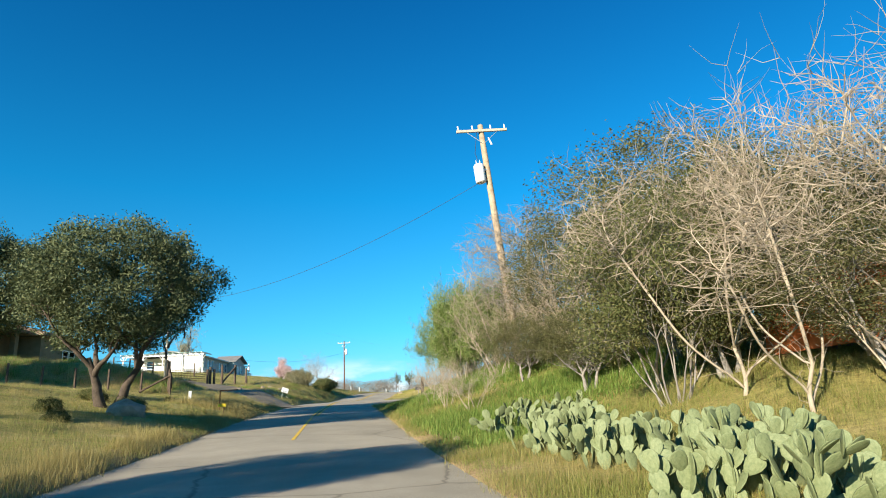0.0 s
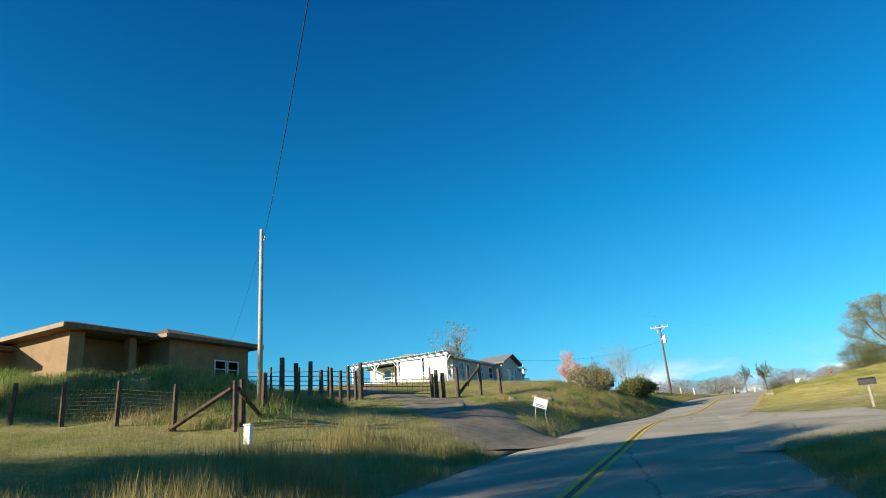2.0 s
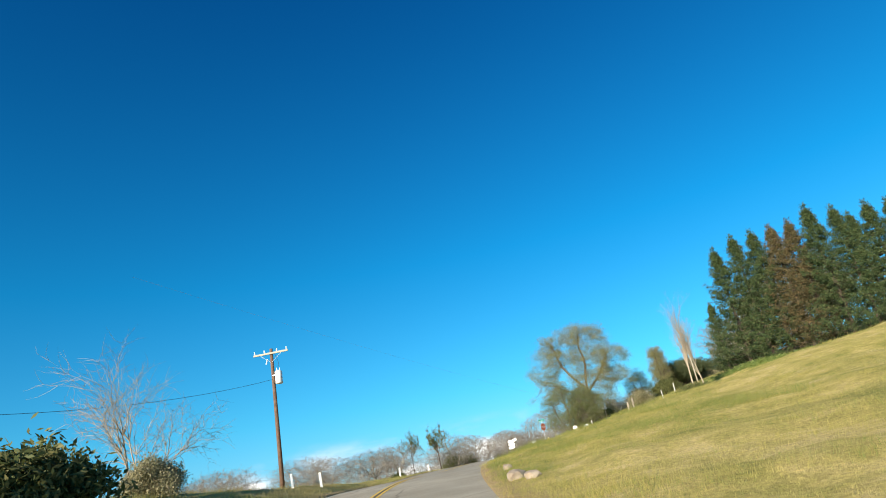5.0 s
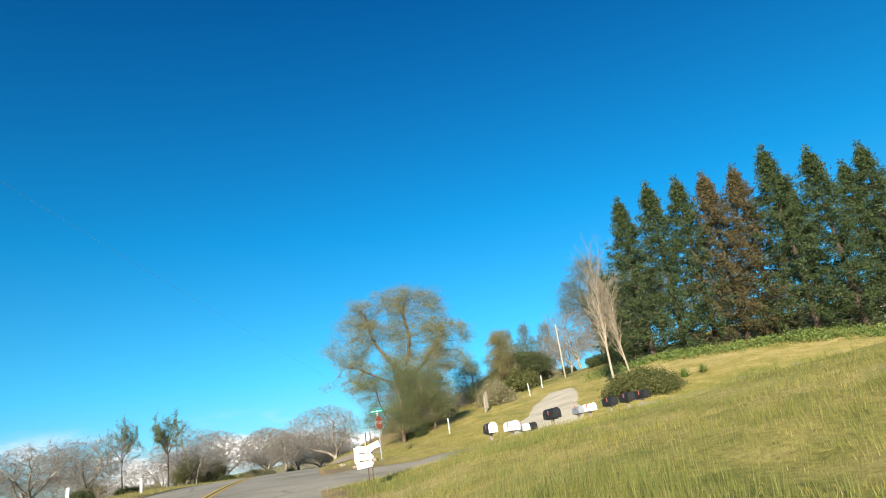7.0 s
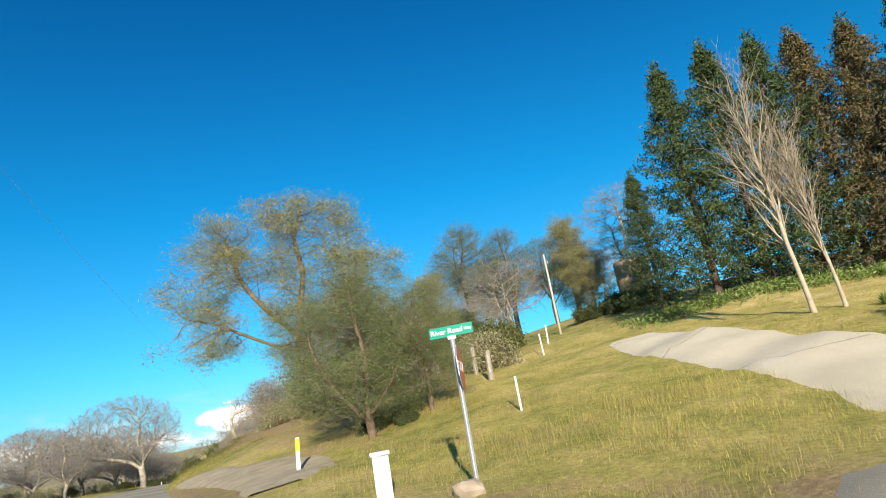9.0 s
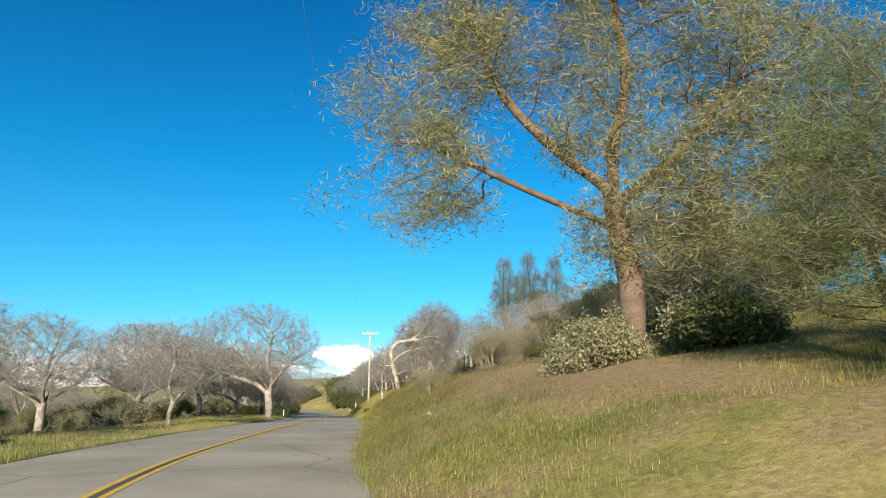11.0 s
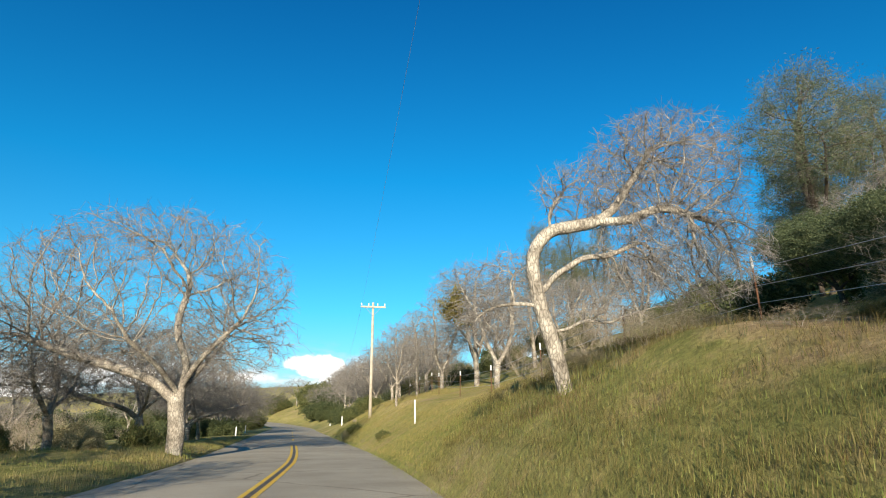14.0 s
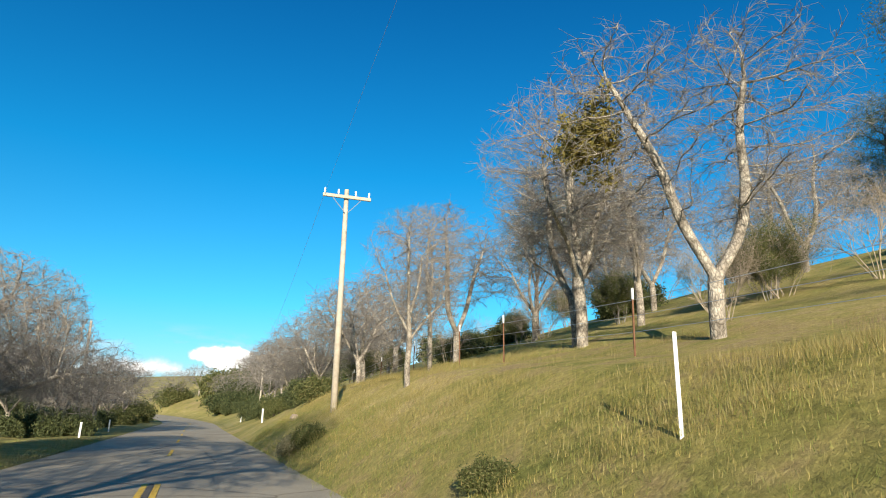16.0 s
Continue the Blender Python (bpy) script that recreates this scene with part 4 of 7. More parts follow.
# ---- side road, drives ----
strip_on_land("side_road", [(-8.2, 128.6), (-4, 129.2), (2, 129.4), (8, 128.9), (14, 127.6), (32, 122)], [9.5, 6.2, 4.8, 4.6, 4.6, 4.6], M_ASPHALT, "grey asphalt side road leaving the junction", "road", 0.06, 9)
strip_on_land("concrete_drive", [(3.3, 129.8), (5.3, 132.1), (8.1, 136.0), (11.3, 140.4), (12.9, 142.6)], [4.9, 3.7, 3.0, 2.7, 2.0], M_PALE, "pale concrete drive climbing the grass slope", "driveway", 0.10, step=0.4, ragged=0.015)
strip_on_land("dirt_drive", [(-12.6, 55.6), (-16.4, 57.8), (-19.6, 61.4), (-23.2, 65.6), (-28.4, 70.3), (-35, 75), (-41, 83)], [8.0, 5.8, 4.8, 4.4, 4.4, 4.4, 4.4], M_DIRT, "rutted dirt drive up to the gate", "driveway", 0.05)
strip_on_land("gravel_pullout", [sd(144.5, 5.0), sd(147.5, 5.7), sd(151, 5.5), sd(154.5, 4.6), sd(157, 4.0)], [1.6, 3.2, 2.9, 1.6, 0.5], M_GRAVEL, "pale gravel pull-out beside the road", "road", 0.04)
strip_on_land("mailbox_layby", [sd(49.5, 3.2), sd(56, 5.1), sd(62, 5.4), sd(70, 3.2)], [1.6, 6.4, 6.8, 1.6], M_ASPHALT, "patched asphalt lay-by beside the road", "road", 0.055)


# ---- utility poles ----
def utility_pole(x, y, top, mat, label, arm=2.5, arm_turn=0.0, transformer=None, radius=0.16, base=None, lean=(0, 0)):
    z0 = land(x, y) - 0.3 if base is None else base
    h = top - z0
    root = thing("utility_pole", x, y, z0, label, "utility pole", "poles along the road", arm_turn)
    root.matrix_basis = pose(x, y, z0, lean[0], lean[1], 0) @ pose(0, 0, 0, 0, 0, arm_turn)
    part("shaft", bm_tube([(0, 0, 0), (0, 0, h * 0.5), (0, 0, h)], [radius, radius * 0.85, radius * 0.68], 12), mat, root, smooth=True)
    if arm:
        part("crossarm", bm_box(arm, 0.10, 0.13, 0, -0.15, h - 0.42, 0.012), M_PALEPOLE, root)
        for sx in (-1, 1):
            part("brace", bm_tube([(sx * 0.05, -0.15, h - 1.0), (sx * arm * 0.3, -0.15, h - 0.42)], [0.014, 0.014], 5), M_METAL, root)
        for px in (-0.46, -0.18, 0.18, 0.46):
            part("insulator", bm_tube([(px * arm, -0.15, h - 0.29), (px * arm, -0.15, h - 0.2), (px * arm, -0.15, h - 0.17), (px * arm, -0.15, h - 0.10), (px * arm, -0.15, h - 0.06)], [0.015, 0.05, 0.035, 0.045, 0.01], 8), M_TANK, root, "pale porcelain insulator")
    else:
        part("cable_clamp", bm_tube([(0.14, 0, h - 0.5), (0.2, 0, h - 0.42), (0.16, 0, h - 0.3)], [0.03, 0.04, 0.02], 6), M_METAL, root)
    if transformer is not None:
        tx, tz = transformer
        tank = part("transformer", bm_tube([(tx, -0.1, h - tz), (tx, -0.1, h - tz + 0.05), (tx, -0.1, h - tz + 0.85), (tx, -0.1, h - tz + 0.92)], [0.22, 0.25, 0.25, 0.2], 14), M_TANK, root, "light grey transformer tank", smooth=True)
        for bx in (-0.09, 0.09):
            part("bushing", bm_tube([(tx + bx, -0.1, h - tz + 0.9), (tx + bx, -0.1, h - tz + 1.15)], [0.04, 0.02], 6), M_METAL, tank)
        part("bracket", bm_box(abs(tx), 0.06, 0.08, tx / 2, -0.1, h - tz + 0.6), M_METAL, root)
        part("cutout", bm_tube([(-tx * 0.9, -0.15, h - 1.1), (-tx * 0.6, -0.2, h - 0.75)], [0.05, 0.03], 6), M_TANK, root)
        part("jumper_wire", bm_tube([(tx, -0.1, h - tz + 1.15), (tx * 1.2, -0.15, h - tz + 1.5), (tx * 0.6, -0.15, h - 0.35)], [0.012, 0.012, 0.012], 5), M_WIRE, root)
    return root


utility_pole(3.1, 28.1, 15.15, M_POLE, "weathered wooden utility pole with crossarm and grey transformer", 2.5, 10, (-0.42, 3.0), 0.19, lean=(0, -5))
utility_pole(-22.9, 51.7, 12.3, M_PALEPOLE, "slim pale wooden service pole beside the wire fence", 0, 0, None, 0.105)
utility_pole(-20.5, 125.9, 17.5, M_DPOLE, "dark reddish utility pole with pale crossarm and transformer", 2.5, -4, (0.42, 2.6), 0.16)
utility_pole(27.9, 220.6, 16.8, M_PALEPOLE, "tall pale wooden utility pole on the grassy verge", 1.9, -20, None, 0.13)
utility_pole(18.7, 150.6, 16.3, M_PALEPOLE, "slim bleached pole without crossarm on the slope", 0, 0, None, 0.065)
px, py = sd(262, -7.5)
utility_pole(px, py, land(px, py) + 8.5, M_PALEPOLE, "pale utility pole beside the road in the valley", 0, 0, None, 0.14)
px, py = sd(300, 9.0)
utility_pole(px, py, land(px, py) + 7.5, M_PALEPOLE, "distant pale utility pole above the road", 1.8, -15, None, 0.14)
cable((2.25, 28.2, 12.4), (-22.8, 51.7, 11.9), 1.4, 0.011, M_WIRE, "sagging black service cable across the road")
cable((-22.9, 51.7, 11.8), (-38, 64, 10.6), 0.4, 0.006, M_WIRE, "thin service cable to the brown house")
cable((-20.5, 125.9, 15.3), (-33, 100, 12.2), 1.0, 0.012, M_WIRE, "thin service cable to the white house")
for k in (-1.05,):
    cable((-22.0, 108.0, 17.2), (28.0 + k, 220.6, 16.5), 1.0, 0.0035, M_PALEWIRE, "bare overhead conductor strung between poles")
    cable((28.0 + k, 220.6, 16.5), (px + k, py, land(px, py) + 7.2), 1.2, 0.006, M_PALEWIRE, "bare overhead conductor running up the valley")


# ---- bare oaks ----
def bare_oak(seed, stems, blobs, radius, label, **more):
    return grown_tree("oak_tree", seed, stems, blobs, radius, M_BARK, M_TWIG, label, group="bare oaks", **more)


oak_a = bare_oak(11, [[(0, 0, -0.3), (0.05, 0, 0.7), (-0.05, 0.05, 1.7)], [(-0.05, 0.05, 1.7), (-0.9, 0.1, 2.4), (-2.3, 0.3, 2.9), (-3.6, 0.4, 3.3), (-5.2, 0.3, 3.9)], [(-0.05, 0.05, 1.7), (0.1, 0.2, 2.8), (-0.3, 0.2, 4.2), (-0.1, 0.3, 5.6)], [(0, 0.1, 2.2), (0.8, -0.4, 3.2), (1.9, -0.7, 4.3)], [(0, 0.1, 2.0), (0.3, 1.0, 2.9), (0.6, 2.2, 3.9)], [(-0.05, 0.1, 2.0), (-0.3, -1.0, 2.8), (-0.8, -2.2, 3.6)]],
                 [((-1.3, 0, 5.5), (4.8, 3.6, 3.0), 1500, 0.45), ((-5.6, 0.2, 4.0), (2.6, 2.2, 2.0), 380, 0.3), ((1.8, 0.4, 3.9), (1.7, 1.8, 1.5), 280, 0.3)], 0.26, "wide-crowned leafless oak with grey bark beside the road", droop=-0.25)
oak_b = bare_oak(23, [[(0, 0, -0.3), (0.0, 0, 0.8), (0.05, 0.05, 1.7)], [(0.05, 0.05, 1.7), (-0.5, 0.1, 3.2), (-0.9, 0.1, 4.8), (-1.5, 0.0, 6.2), (-1.9, 0, 7.2)], [(0.05, 0.05, 1.7), (0.5, 0.0, 2.7), (0.8, 0.1, 4.2), (0.8, 0.1, 5.8), (1.0, 0.1, 7.4)]],
                 [((-1.4, 0, 6.2), (2.2, 2.2, 2.3), 420, 0.25), ((0.9, 0, 6.6), (2.4, 2.3, 2.6), 520, 0.25), ((0, 0, 4.6), (3.2, 2.6, 1.6), 260, 0.5)], 0.15, "leafless oak with forked pale trunk on the grass slope", kill=0.34, dense=1.3)
oak_c = bare_oak(37, [[(0, 0, -0.3), (0.05, 0, 0.9), (0.0, 0.05, 1.9), (0.1, 0.1, 3.0)], [(0.1, 0.1, 3.0), (-0.4, 0.1, 4.4), (-0.5, 0.3, 5.8)], [(0.05, 0.05, 2.3), (0.9, -0.2, 3.6), (1.5, -0.2, 4.9)], [(0.0, 0.05, 2.0), (-0.9, 0.0, 2.9), (-1.9, 0.1, 3.7)], [(0.1, 0.1, 3.0), (0.3, 0.3, 4.6), (0.3, 0.2, 6.6)]],
                 [((-0.1, 0, 5.7), (2.9, 2.9, 2.6), 900, 0.35), ((-1.2, 0, 3.8), (2.0, 2.0, 1.2), 150, 0.3), ((1.6, 0, 3.9), (1.8, 2.0, 1.3), 150, 0.3)], 0.16, "leafless oak with sunlit pale trunk on the grass slope", kill=0.34, dense=1.3)
oak_d = bare_oak(51, [[(0, 0, -0.3), (0.12, 0, 0.6), (-0.05, 0.05, 1.3)], [(-0.05, 0.05, 1.3), (-0.8, 0.2, 2.0), (-1.7, 0.2, 2.5), (-2.4, 0.2, 3.3)], [(-0.05, 0.05, 1.3), (0.3, 0.0, 2.4), (0.1, 0.1, 3.6), (0.4, 0.2, 4.6)], [(0.05, 0, 1.6), (1.0, -0.3, 2.2), (1.9, -0.3, 3.0)]],
                 [((-0.1, 0, 3.9), (2.9, 2.9, 2.1), 700, 0.35), ((-1.9, 0.1, 2.7), (1.6, 1.6, 1.1), 140, 0.3), ((1.9, 0, 2.6), (1.5, 1.6, 1.0), 130, 0.3)], 0.15, "leafless grey oak with crooked low limbs", kill=0.27, droop=-0.25)
oak_f = bare_oak(64, [[(0, 0, -0.3), (0.05, 0, 0.8), (0.0, 0.05, 1.5)], [(0.0, 0.05, 1.5), (-0.6, 0.2, 2.6), (-1.3, 0.2, 3.8)], [(0.0, 0.05, 1.5), (0.6, 0.0, 2.5), (1.1, 0.1, 3.8)], [(0, 0, 1.4), (0.2, 0.6, 2.5), (0.1, 0.9, 3.9)]],
                 [((0, 0, 4.2), (3.4, 3.4, 2.2), 420, 0.4)], 0.13, "leafless grey oak in the valley", step=0.32, kill=0.45, reach=5.0, twigs=3, twig_len=0.8, twig_r=0.007, droop=-0.2)
fit_to(oak_a, 11.6, 203.7, 9.7, 10.6, -30, True)
fit_to(oak_b, 28.9, 206.4, 8.0, 6.2, -40, True)
fit_to(oak_c, 31.4, 212.0, 8.6, 6.2, 20, True)
fit_to(oak_b, 31.9, 212.6, 8.0, 5.6, 100)
fit_to(oak_c, 35.4, 215.4, 7.0, 5.0, 310)
fit_to(oak_c, 30.5, 218.3, 6.4, 3.0, 70)
fit_to(oak_c, 27.2, 215.2, 5.6, 3.0, 170)
x, y = sd(186.5, -6.4)
fit_to(oak_d, x, y, 5.6, 4.6, 210, True)
for X, Y, h, w, tn in ((44.5, 217.6, 7.5, 5.5, 140), (46.4, 210.9, 7.0, 5.0, 310), (50.6, 214.6, 7.2, 5.2, 250), (38.5, 214.5, 7.0, 5.5, 33), (35.0, 222.0, 7.5, 6.0, 190)):
    fit_to(oak_c if tn % 2 else oak_b, X, Y, h, w, tn)
for s, d, h, w, tn in ((222, -8.5, 7.0, 8.0, 20), (231, -7.2, 6.0, 7.0, 140), (247, -10.5, 11.0, 13.0, 260), (203, -13, 7.5, 8.5, 80), (196, -17, 8.0, 9.0, 300), (194, -10.5, 6.5, 7.0, 10), (180, -15, 7.0, 8.0, 130), (215, -11, 7.5, 8.0, 77)):
    x, y = sd(s, d)
    fit_to(oak_d if tn % 20 else oak_a, x, y, h, w, tn)
x, y = sd(232, -6.6)
far_spots = [(238, 8.5, .9), (243, 10, 1.0), (249, 8.5, 1.0), (259, 8, 1.0), (267, 9, 1.1), (278, 8, 1.1), (256, -7.5, 1.0), (268, -7, 1.1), (284, -8, 1.2), (298, -8, 1.2), (250, 14, 1.3), (255, 9, 1.0), (262, 17, 1.2), (270, 10, 1.1), (280, 20, 1.4), (292, 12, 1.1), (300, 22, 1.3), (315, 14, 1.2), (240, 20, 1.2), (246, 30, 1.3), (256, 36, 1.5), (236, 38, 1.4), (228, 46, 1.4), (218, 42, 1.3),
             (262, -12, 1.1), (275, -10, 1.0), (290, -14, 1.2), (240, -22, 1.3), (215, -26, 1.2), (190, -30, 1.2), (175, -24, 1.1), (182, -40, 1.3), (168, -34, 1.2), (200, -48, 1.4), (160, -44, 1.2), (224, -38, 1.3), (310, -12, 1.2), (330, -16, 1.2), (345, 10, 1.2),
             (152, -58, 1.2), (205, 32, 1.2), (212, 60, 1.5)]
fit_to(oak_f, x, y, 6.0, 6.5, 60, True)
for i, (s, d, k) in enumerate(far_spots):
    x, y = sd(s, d)
    fit_to(oak_f, x, y, 6.2 * k, 7.0 * k, i * 67 % 360)
fit_to(oak_f, 29.5, 164.2, 7.4, 7.4, 44)
fit_to(oak_c, 29.4, 152.6, 8.6, 5.2, 200)
x, y = sd(26.5, 9.6)
fit_to(oak_d, x, y, 6.8, 6.4, 250)
x, y = sd(47.0, 12.4)
fit_to(oak_f, x, y, 6.6, 6.6, 200)
# the crooked giant on the verge
giant = grown_tree("oak_tree", 5, [[(0.06, 0, -0.3), (0.04, 0, 0.0), (-0.02, 0, 0.3), (-0.13, 0.02, 0.81), (-0.23, 0, 1.15), (-0.35, 0.02, 1.57), (-0.43, 0, 1.94), (-0.48, 0, 2.31), (-0.47, 0, 2.6), (-0.35, 0.02, 2.86), (-0.12, 0.05, 3.09), (0.28, 0.1, 3.19), (0.79, 0.2, 3.33), (1.15, 0.35, 3.6), (1.5, 0.6, 4.1), (1.9, 0.9, 4.7), (2.2, 1.1, 5.2)],
                                  [(-0.30, 0, 1.9), (-0.04, 0, 2.22), (0.21, 0.05, 2.39), (0.47, 0.1, 2.55), (0.96, 0.2, 2.63), (1.6, 0.3, 2.9)], [(-0.2, 0, 1.14), (0.1, -0.02, 1.18), (0.44, -0.05, 1.33), (0.8, 0, 1.3)],
                                  [(-0.38, 0, 1.62), (-0.72, -0.05, 1.66), (-0.95, -0.05, 1.65), (-1.31, 0, 1.58), (-1.54, 0.05, 1.43)], [(-0.82, -0.05, 1.7), (-0.93, -0.08, 1.99), (-0.88, -0.1, 2.23), (-1.07, -0.1, 2.3), (-1.15, -0.1, 2.22), (-1.11, -0.1, 2.08)], [(-0.88, -0.1, 2.23), (-0.7, -0.06, 2.33), (-0.59, 0, 2.4)],
                                  [(0.79, 0.2, 3.33), (1.3, 0.1, 3.3), (2.0, 0, 3.5), (2.7, 0.2, 3.4)], [(-0.12, 0.05, 3.09), (-0.1, 0.2, 3.5), (0.2, 0.3, 4.0)]],
                   [((2.3, 0.7, 4.3), (1.75, 1.6, 1.6), 1000, 0.2), ((2.4, 0.3, 2.7), (1.8, 1.4, 1.2), 760, 0.15), ((-1.35, 0, 1.35), (0.6, 0.5, 0.7), 90, 0.2), ((0.5, 0.2, 3.9), (1.0, 0.8, 0.7), 150, 0.2), ((-1.0, 0, 2.3), (0.5, 0.4, 0.45), 40, 0.2), ((0.9, 0, 1.45), (0.8, 0.7, 0.5), 70, 0.2)],
                   0.145, M_BARK, M_TWIG, "gnarled leafless oak with a bent pale trunk", group="bare oaks", step=0.12, reach=3.0, kill=0.16, tip=0.005, power=2.2, wander=0.3, twigs=4, twig_len=0.3, twig_r=0.003, droop=-0.3, flare=1.5)
giant.matrix_basis = pose(15.12, 186.0, 9.42, 0, 0, -35.9)
# mistletoe in the forked oak
mrng = np.random.default_rng(8)
mist = leaf_soup("mistletoe", mrng.normal(0, 0.30, (60, 3)) * np.array([1, 1, 1.35]), 60, 0.14, 0.045, mrng)
tagged(link("mistletoe", mist, M_MISTLE, at=pose(27.3, 208.4, 14.9)), "olive-yellow ball of mistletoe in the oak crown", "plant")


# ---- leafy trees ----
def leafy_tree(name, seed, height, radius, spec, leaf_levels, n_each, spread, size, bark, leaf_mat, label, twig=None, lean=(0, 0), stems=1, every=1, flat=1.0, long=1.6):
    rng = np.random.default_rng(seed)
    out = {}
    for k in range(stems):
        a = 6.28 * k / max(stems, 1) + 0.6
        off = np.array([math.cos(a), math.sin(a), 0]) * (0.3 * (stems > 1))
        grow(rng, off + np.array([0, 0, -0.25]), unit(np.array([lean[0] + off[0] * 0.9, lean[1] + off[1] * 0.9, 1.0])), height, radius, 0, spec, out)
    pts = level_points(out, leaf_levels, every)
    return tree_from(name, out, bark, twig or bark, label, "tree", leaf_soup("crown", pts, n_each, spread, size, rng, flat, long), leaf_mat)


def round_tree(name, seed, trunk_h, radius, crown_z, rx, rz, clumps, n_each, spread, size, bark, leaf_mat, label, stems=2, inner=0.55, gaps=0.0):
    """A broad evergreen: limbs reaching into a lumpy domed crown of leaf clumps."""
    rng = np.random.default_rng(seed)
    out = {}
    for k in range(stems):
        a = 6.28 * k / stems + 0.5
        off = np.array([math.cos(a), math.sin(a), 0]) * 0.25
        grow(rng, off + np.array([0, 0, -0.25]), unit(np.array([off[0] * 1.1, off[1] * 1.1, 1.0])), trunk_h, radius, 0, [(6, 0.09, 0.02, (4, 5), 42, 1.15, 0.6), (7, 0.16, 0.03, (6, 8), 50, 0.55, 0.5), (6, 0.2, 0.02, (5, 6), 55, 0.5, 0.5), (4, 0.25, 0.0, 0, 0, 0, 0)], out)
    mid = np.array([0, 0, crown_z])
    for lv in list(out):
        if lv:
            out[lv] = [b for b in out[lv] if np.linalg.norm((b[0][-1] - mid) / np.array([rx, rx, rz])) < 0.98] or out[lv][:1]
    u = rng.normal(0, 1, (clumps, 3))
    u /= np.linalg.norm(u, axis=1, keepdims=True)
    lump = 1 + 0.16 * np.sin(3.1 * u[:, 0] + 1.7) * np.cos(2.7 * u[:, 1]) + 0.13 * np.sin(5.3 * u[:, 1] + 4.1 * u[:, 2] + seed) + 0.08 * np.sin(9 * u[:, 0] - 7 * u[:, 2])
    r = (inner + (1 - inner) * rng.random(clumps) ** 0.6) * lump
    keep = np.sin(7 * u[:, 0] + seed) * np.sin(6 * u[:, 1] + 2) + np.sin(8 * u[:, 2] + 1) * 0.6 > -1.6 + gaps
    c = mid + u * r[:, None] * np.array([rx, rx, rz])
    c[:, 2] = np.maximum(c[:, 2], crown_z - rz * 0.92 + 0.3 * rng.random(clumps))
    return tree_from(name, out, bark, bark, label, "tree", leaf_soup("crown", c[keep], n_each, spread, size, rng), leaf_mat)


BUSH = [(4, 0.18, 0.03, (5, 7), 38, 0.75, 0.6), (5, 0.22, 0.02, (5, 7), 45, 0.6, 0.55), (4, 0.25, 0.0, (4, 5), 50, 0.6, 0.5), (3, 0.25, 0.0, 0, 0, 0, 0)]
live = round_tree("live_oak", 3, 2.7, 0.26, 5.9, 4.4, 3.1, 2300, 40, 0.18, 0.046, M_DARKBARK, M_LIVEOAK, "dense dark-green live oak with twin trunks on the verge", gaps=0.25)
put(live, -15.5, 29.4, 1.05, 30, tall=0.9)
put_copy(live, -23.6, 31.0, 0.86, 140)
# next three oaks are unseen, added to throw shade on road and drive
put_copy(live, -9.9, 3.4, 0.55, 80)
put_copy(live, -38.0, 37.5, 0.95, 260)
put_copy(live, -18.2, 15.5, 0.84, 200)
open_oak = round_tree("evergreen_oak", 4, 2.6, 0.15, 5.4, 4.0, 3.2, 1500, 36, 0.20, 0.034, M_TWIG, M_OLIVE, "open evergreen oak with olive leaves above the bare thicket", 3, 0.35, 0.75)
grey_pine = grown_tree("grey_pine", 9, [[(0, 0, -0.3), (0.05, 0, 1.5), (-0.1, 0, 3.0), (-0.1, 0.1, 4.4)], [(-0.1, 0.05, 3.4), (-1.1, 0.1, 4.8), (-2.0, 0.1, 6.6), (-2.3, 0.1, 8.2)], [(-0.1, 0.1, 4.4), (0.2, 0.1, 6.2), (0.1, 0, 8.0), (0.4, 0, 9.2)], [(-0.05, 0, 2.6), (-1.2, -0.3, 3.4), (-2.7, -0.5, 4.6)], [(0, 0, 3.2), (1.0, 0.2, 4.4), (1.9, 0.3, 6.0)]],
                       [((-2.5, 0, 8.5), (1.3, 1.3, 1.3), 90, 0.2), ((-0.7, 0, 8.9), (0.9, 1.0, 1.3), 60, 0.2), ((1.1, 0, 8.2), (1.4, 1.4, 1.4), 100, 0.2), ((-3.4, -0.2, 6.3), (1.3, 1.4, 1.2), 80, 0.2), ((-1.4, 0, 6.7), (1.3, 1.4, 1.2), 80, 0.2), ((2.0, 0.2, 6.0), (1.5, 1.5, 1.3), 100, 0.2),
                        ((-3.0, -0.3, 4.1), (1.4, 1.5, 1.1), 80, 0.25), ((1.7, 0.2, 4.0), (1.6, 1.6, 1.3), 100, 0.25), ((0.2, 0, 5.2), (1.4, 1.5, 1.1), 70, 0.3), ((0.7, 0, 2.5), (1.4, 1.4, 1.2), 70, 0.25)],
                       0.19, M_BROWNBARK, M_TWIG, "tall open grey pine with drooping needle clumps on the bank", step=0.26, kill=0.36, reach=5.0, dense=4.0, twigs=2, twig_len=0.45, droop=-0.3, leaf_mat=M_PINE, leaf_n=32, leaf_spread=0.16, leaf_size=0.0125, leaf_long=6.5, leaf_flat=1.1, clump=-0.3)
fit_to(grey_pine, 9.2, 160.4, 12.6, 9.4, -50, True)
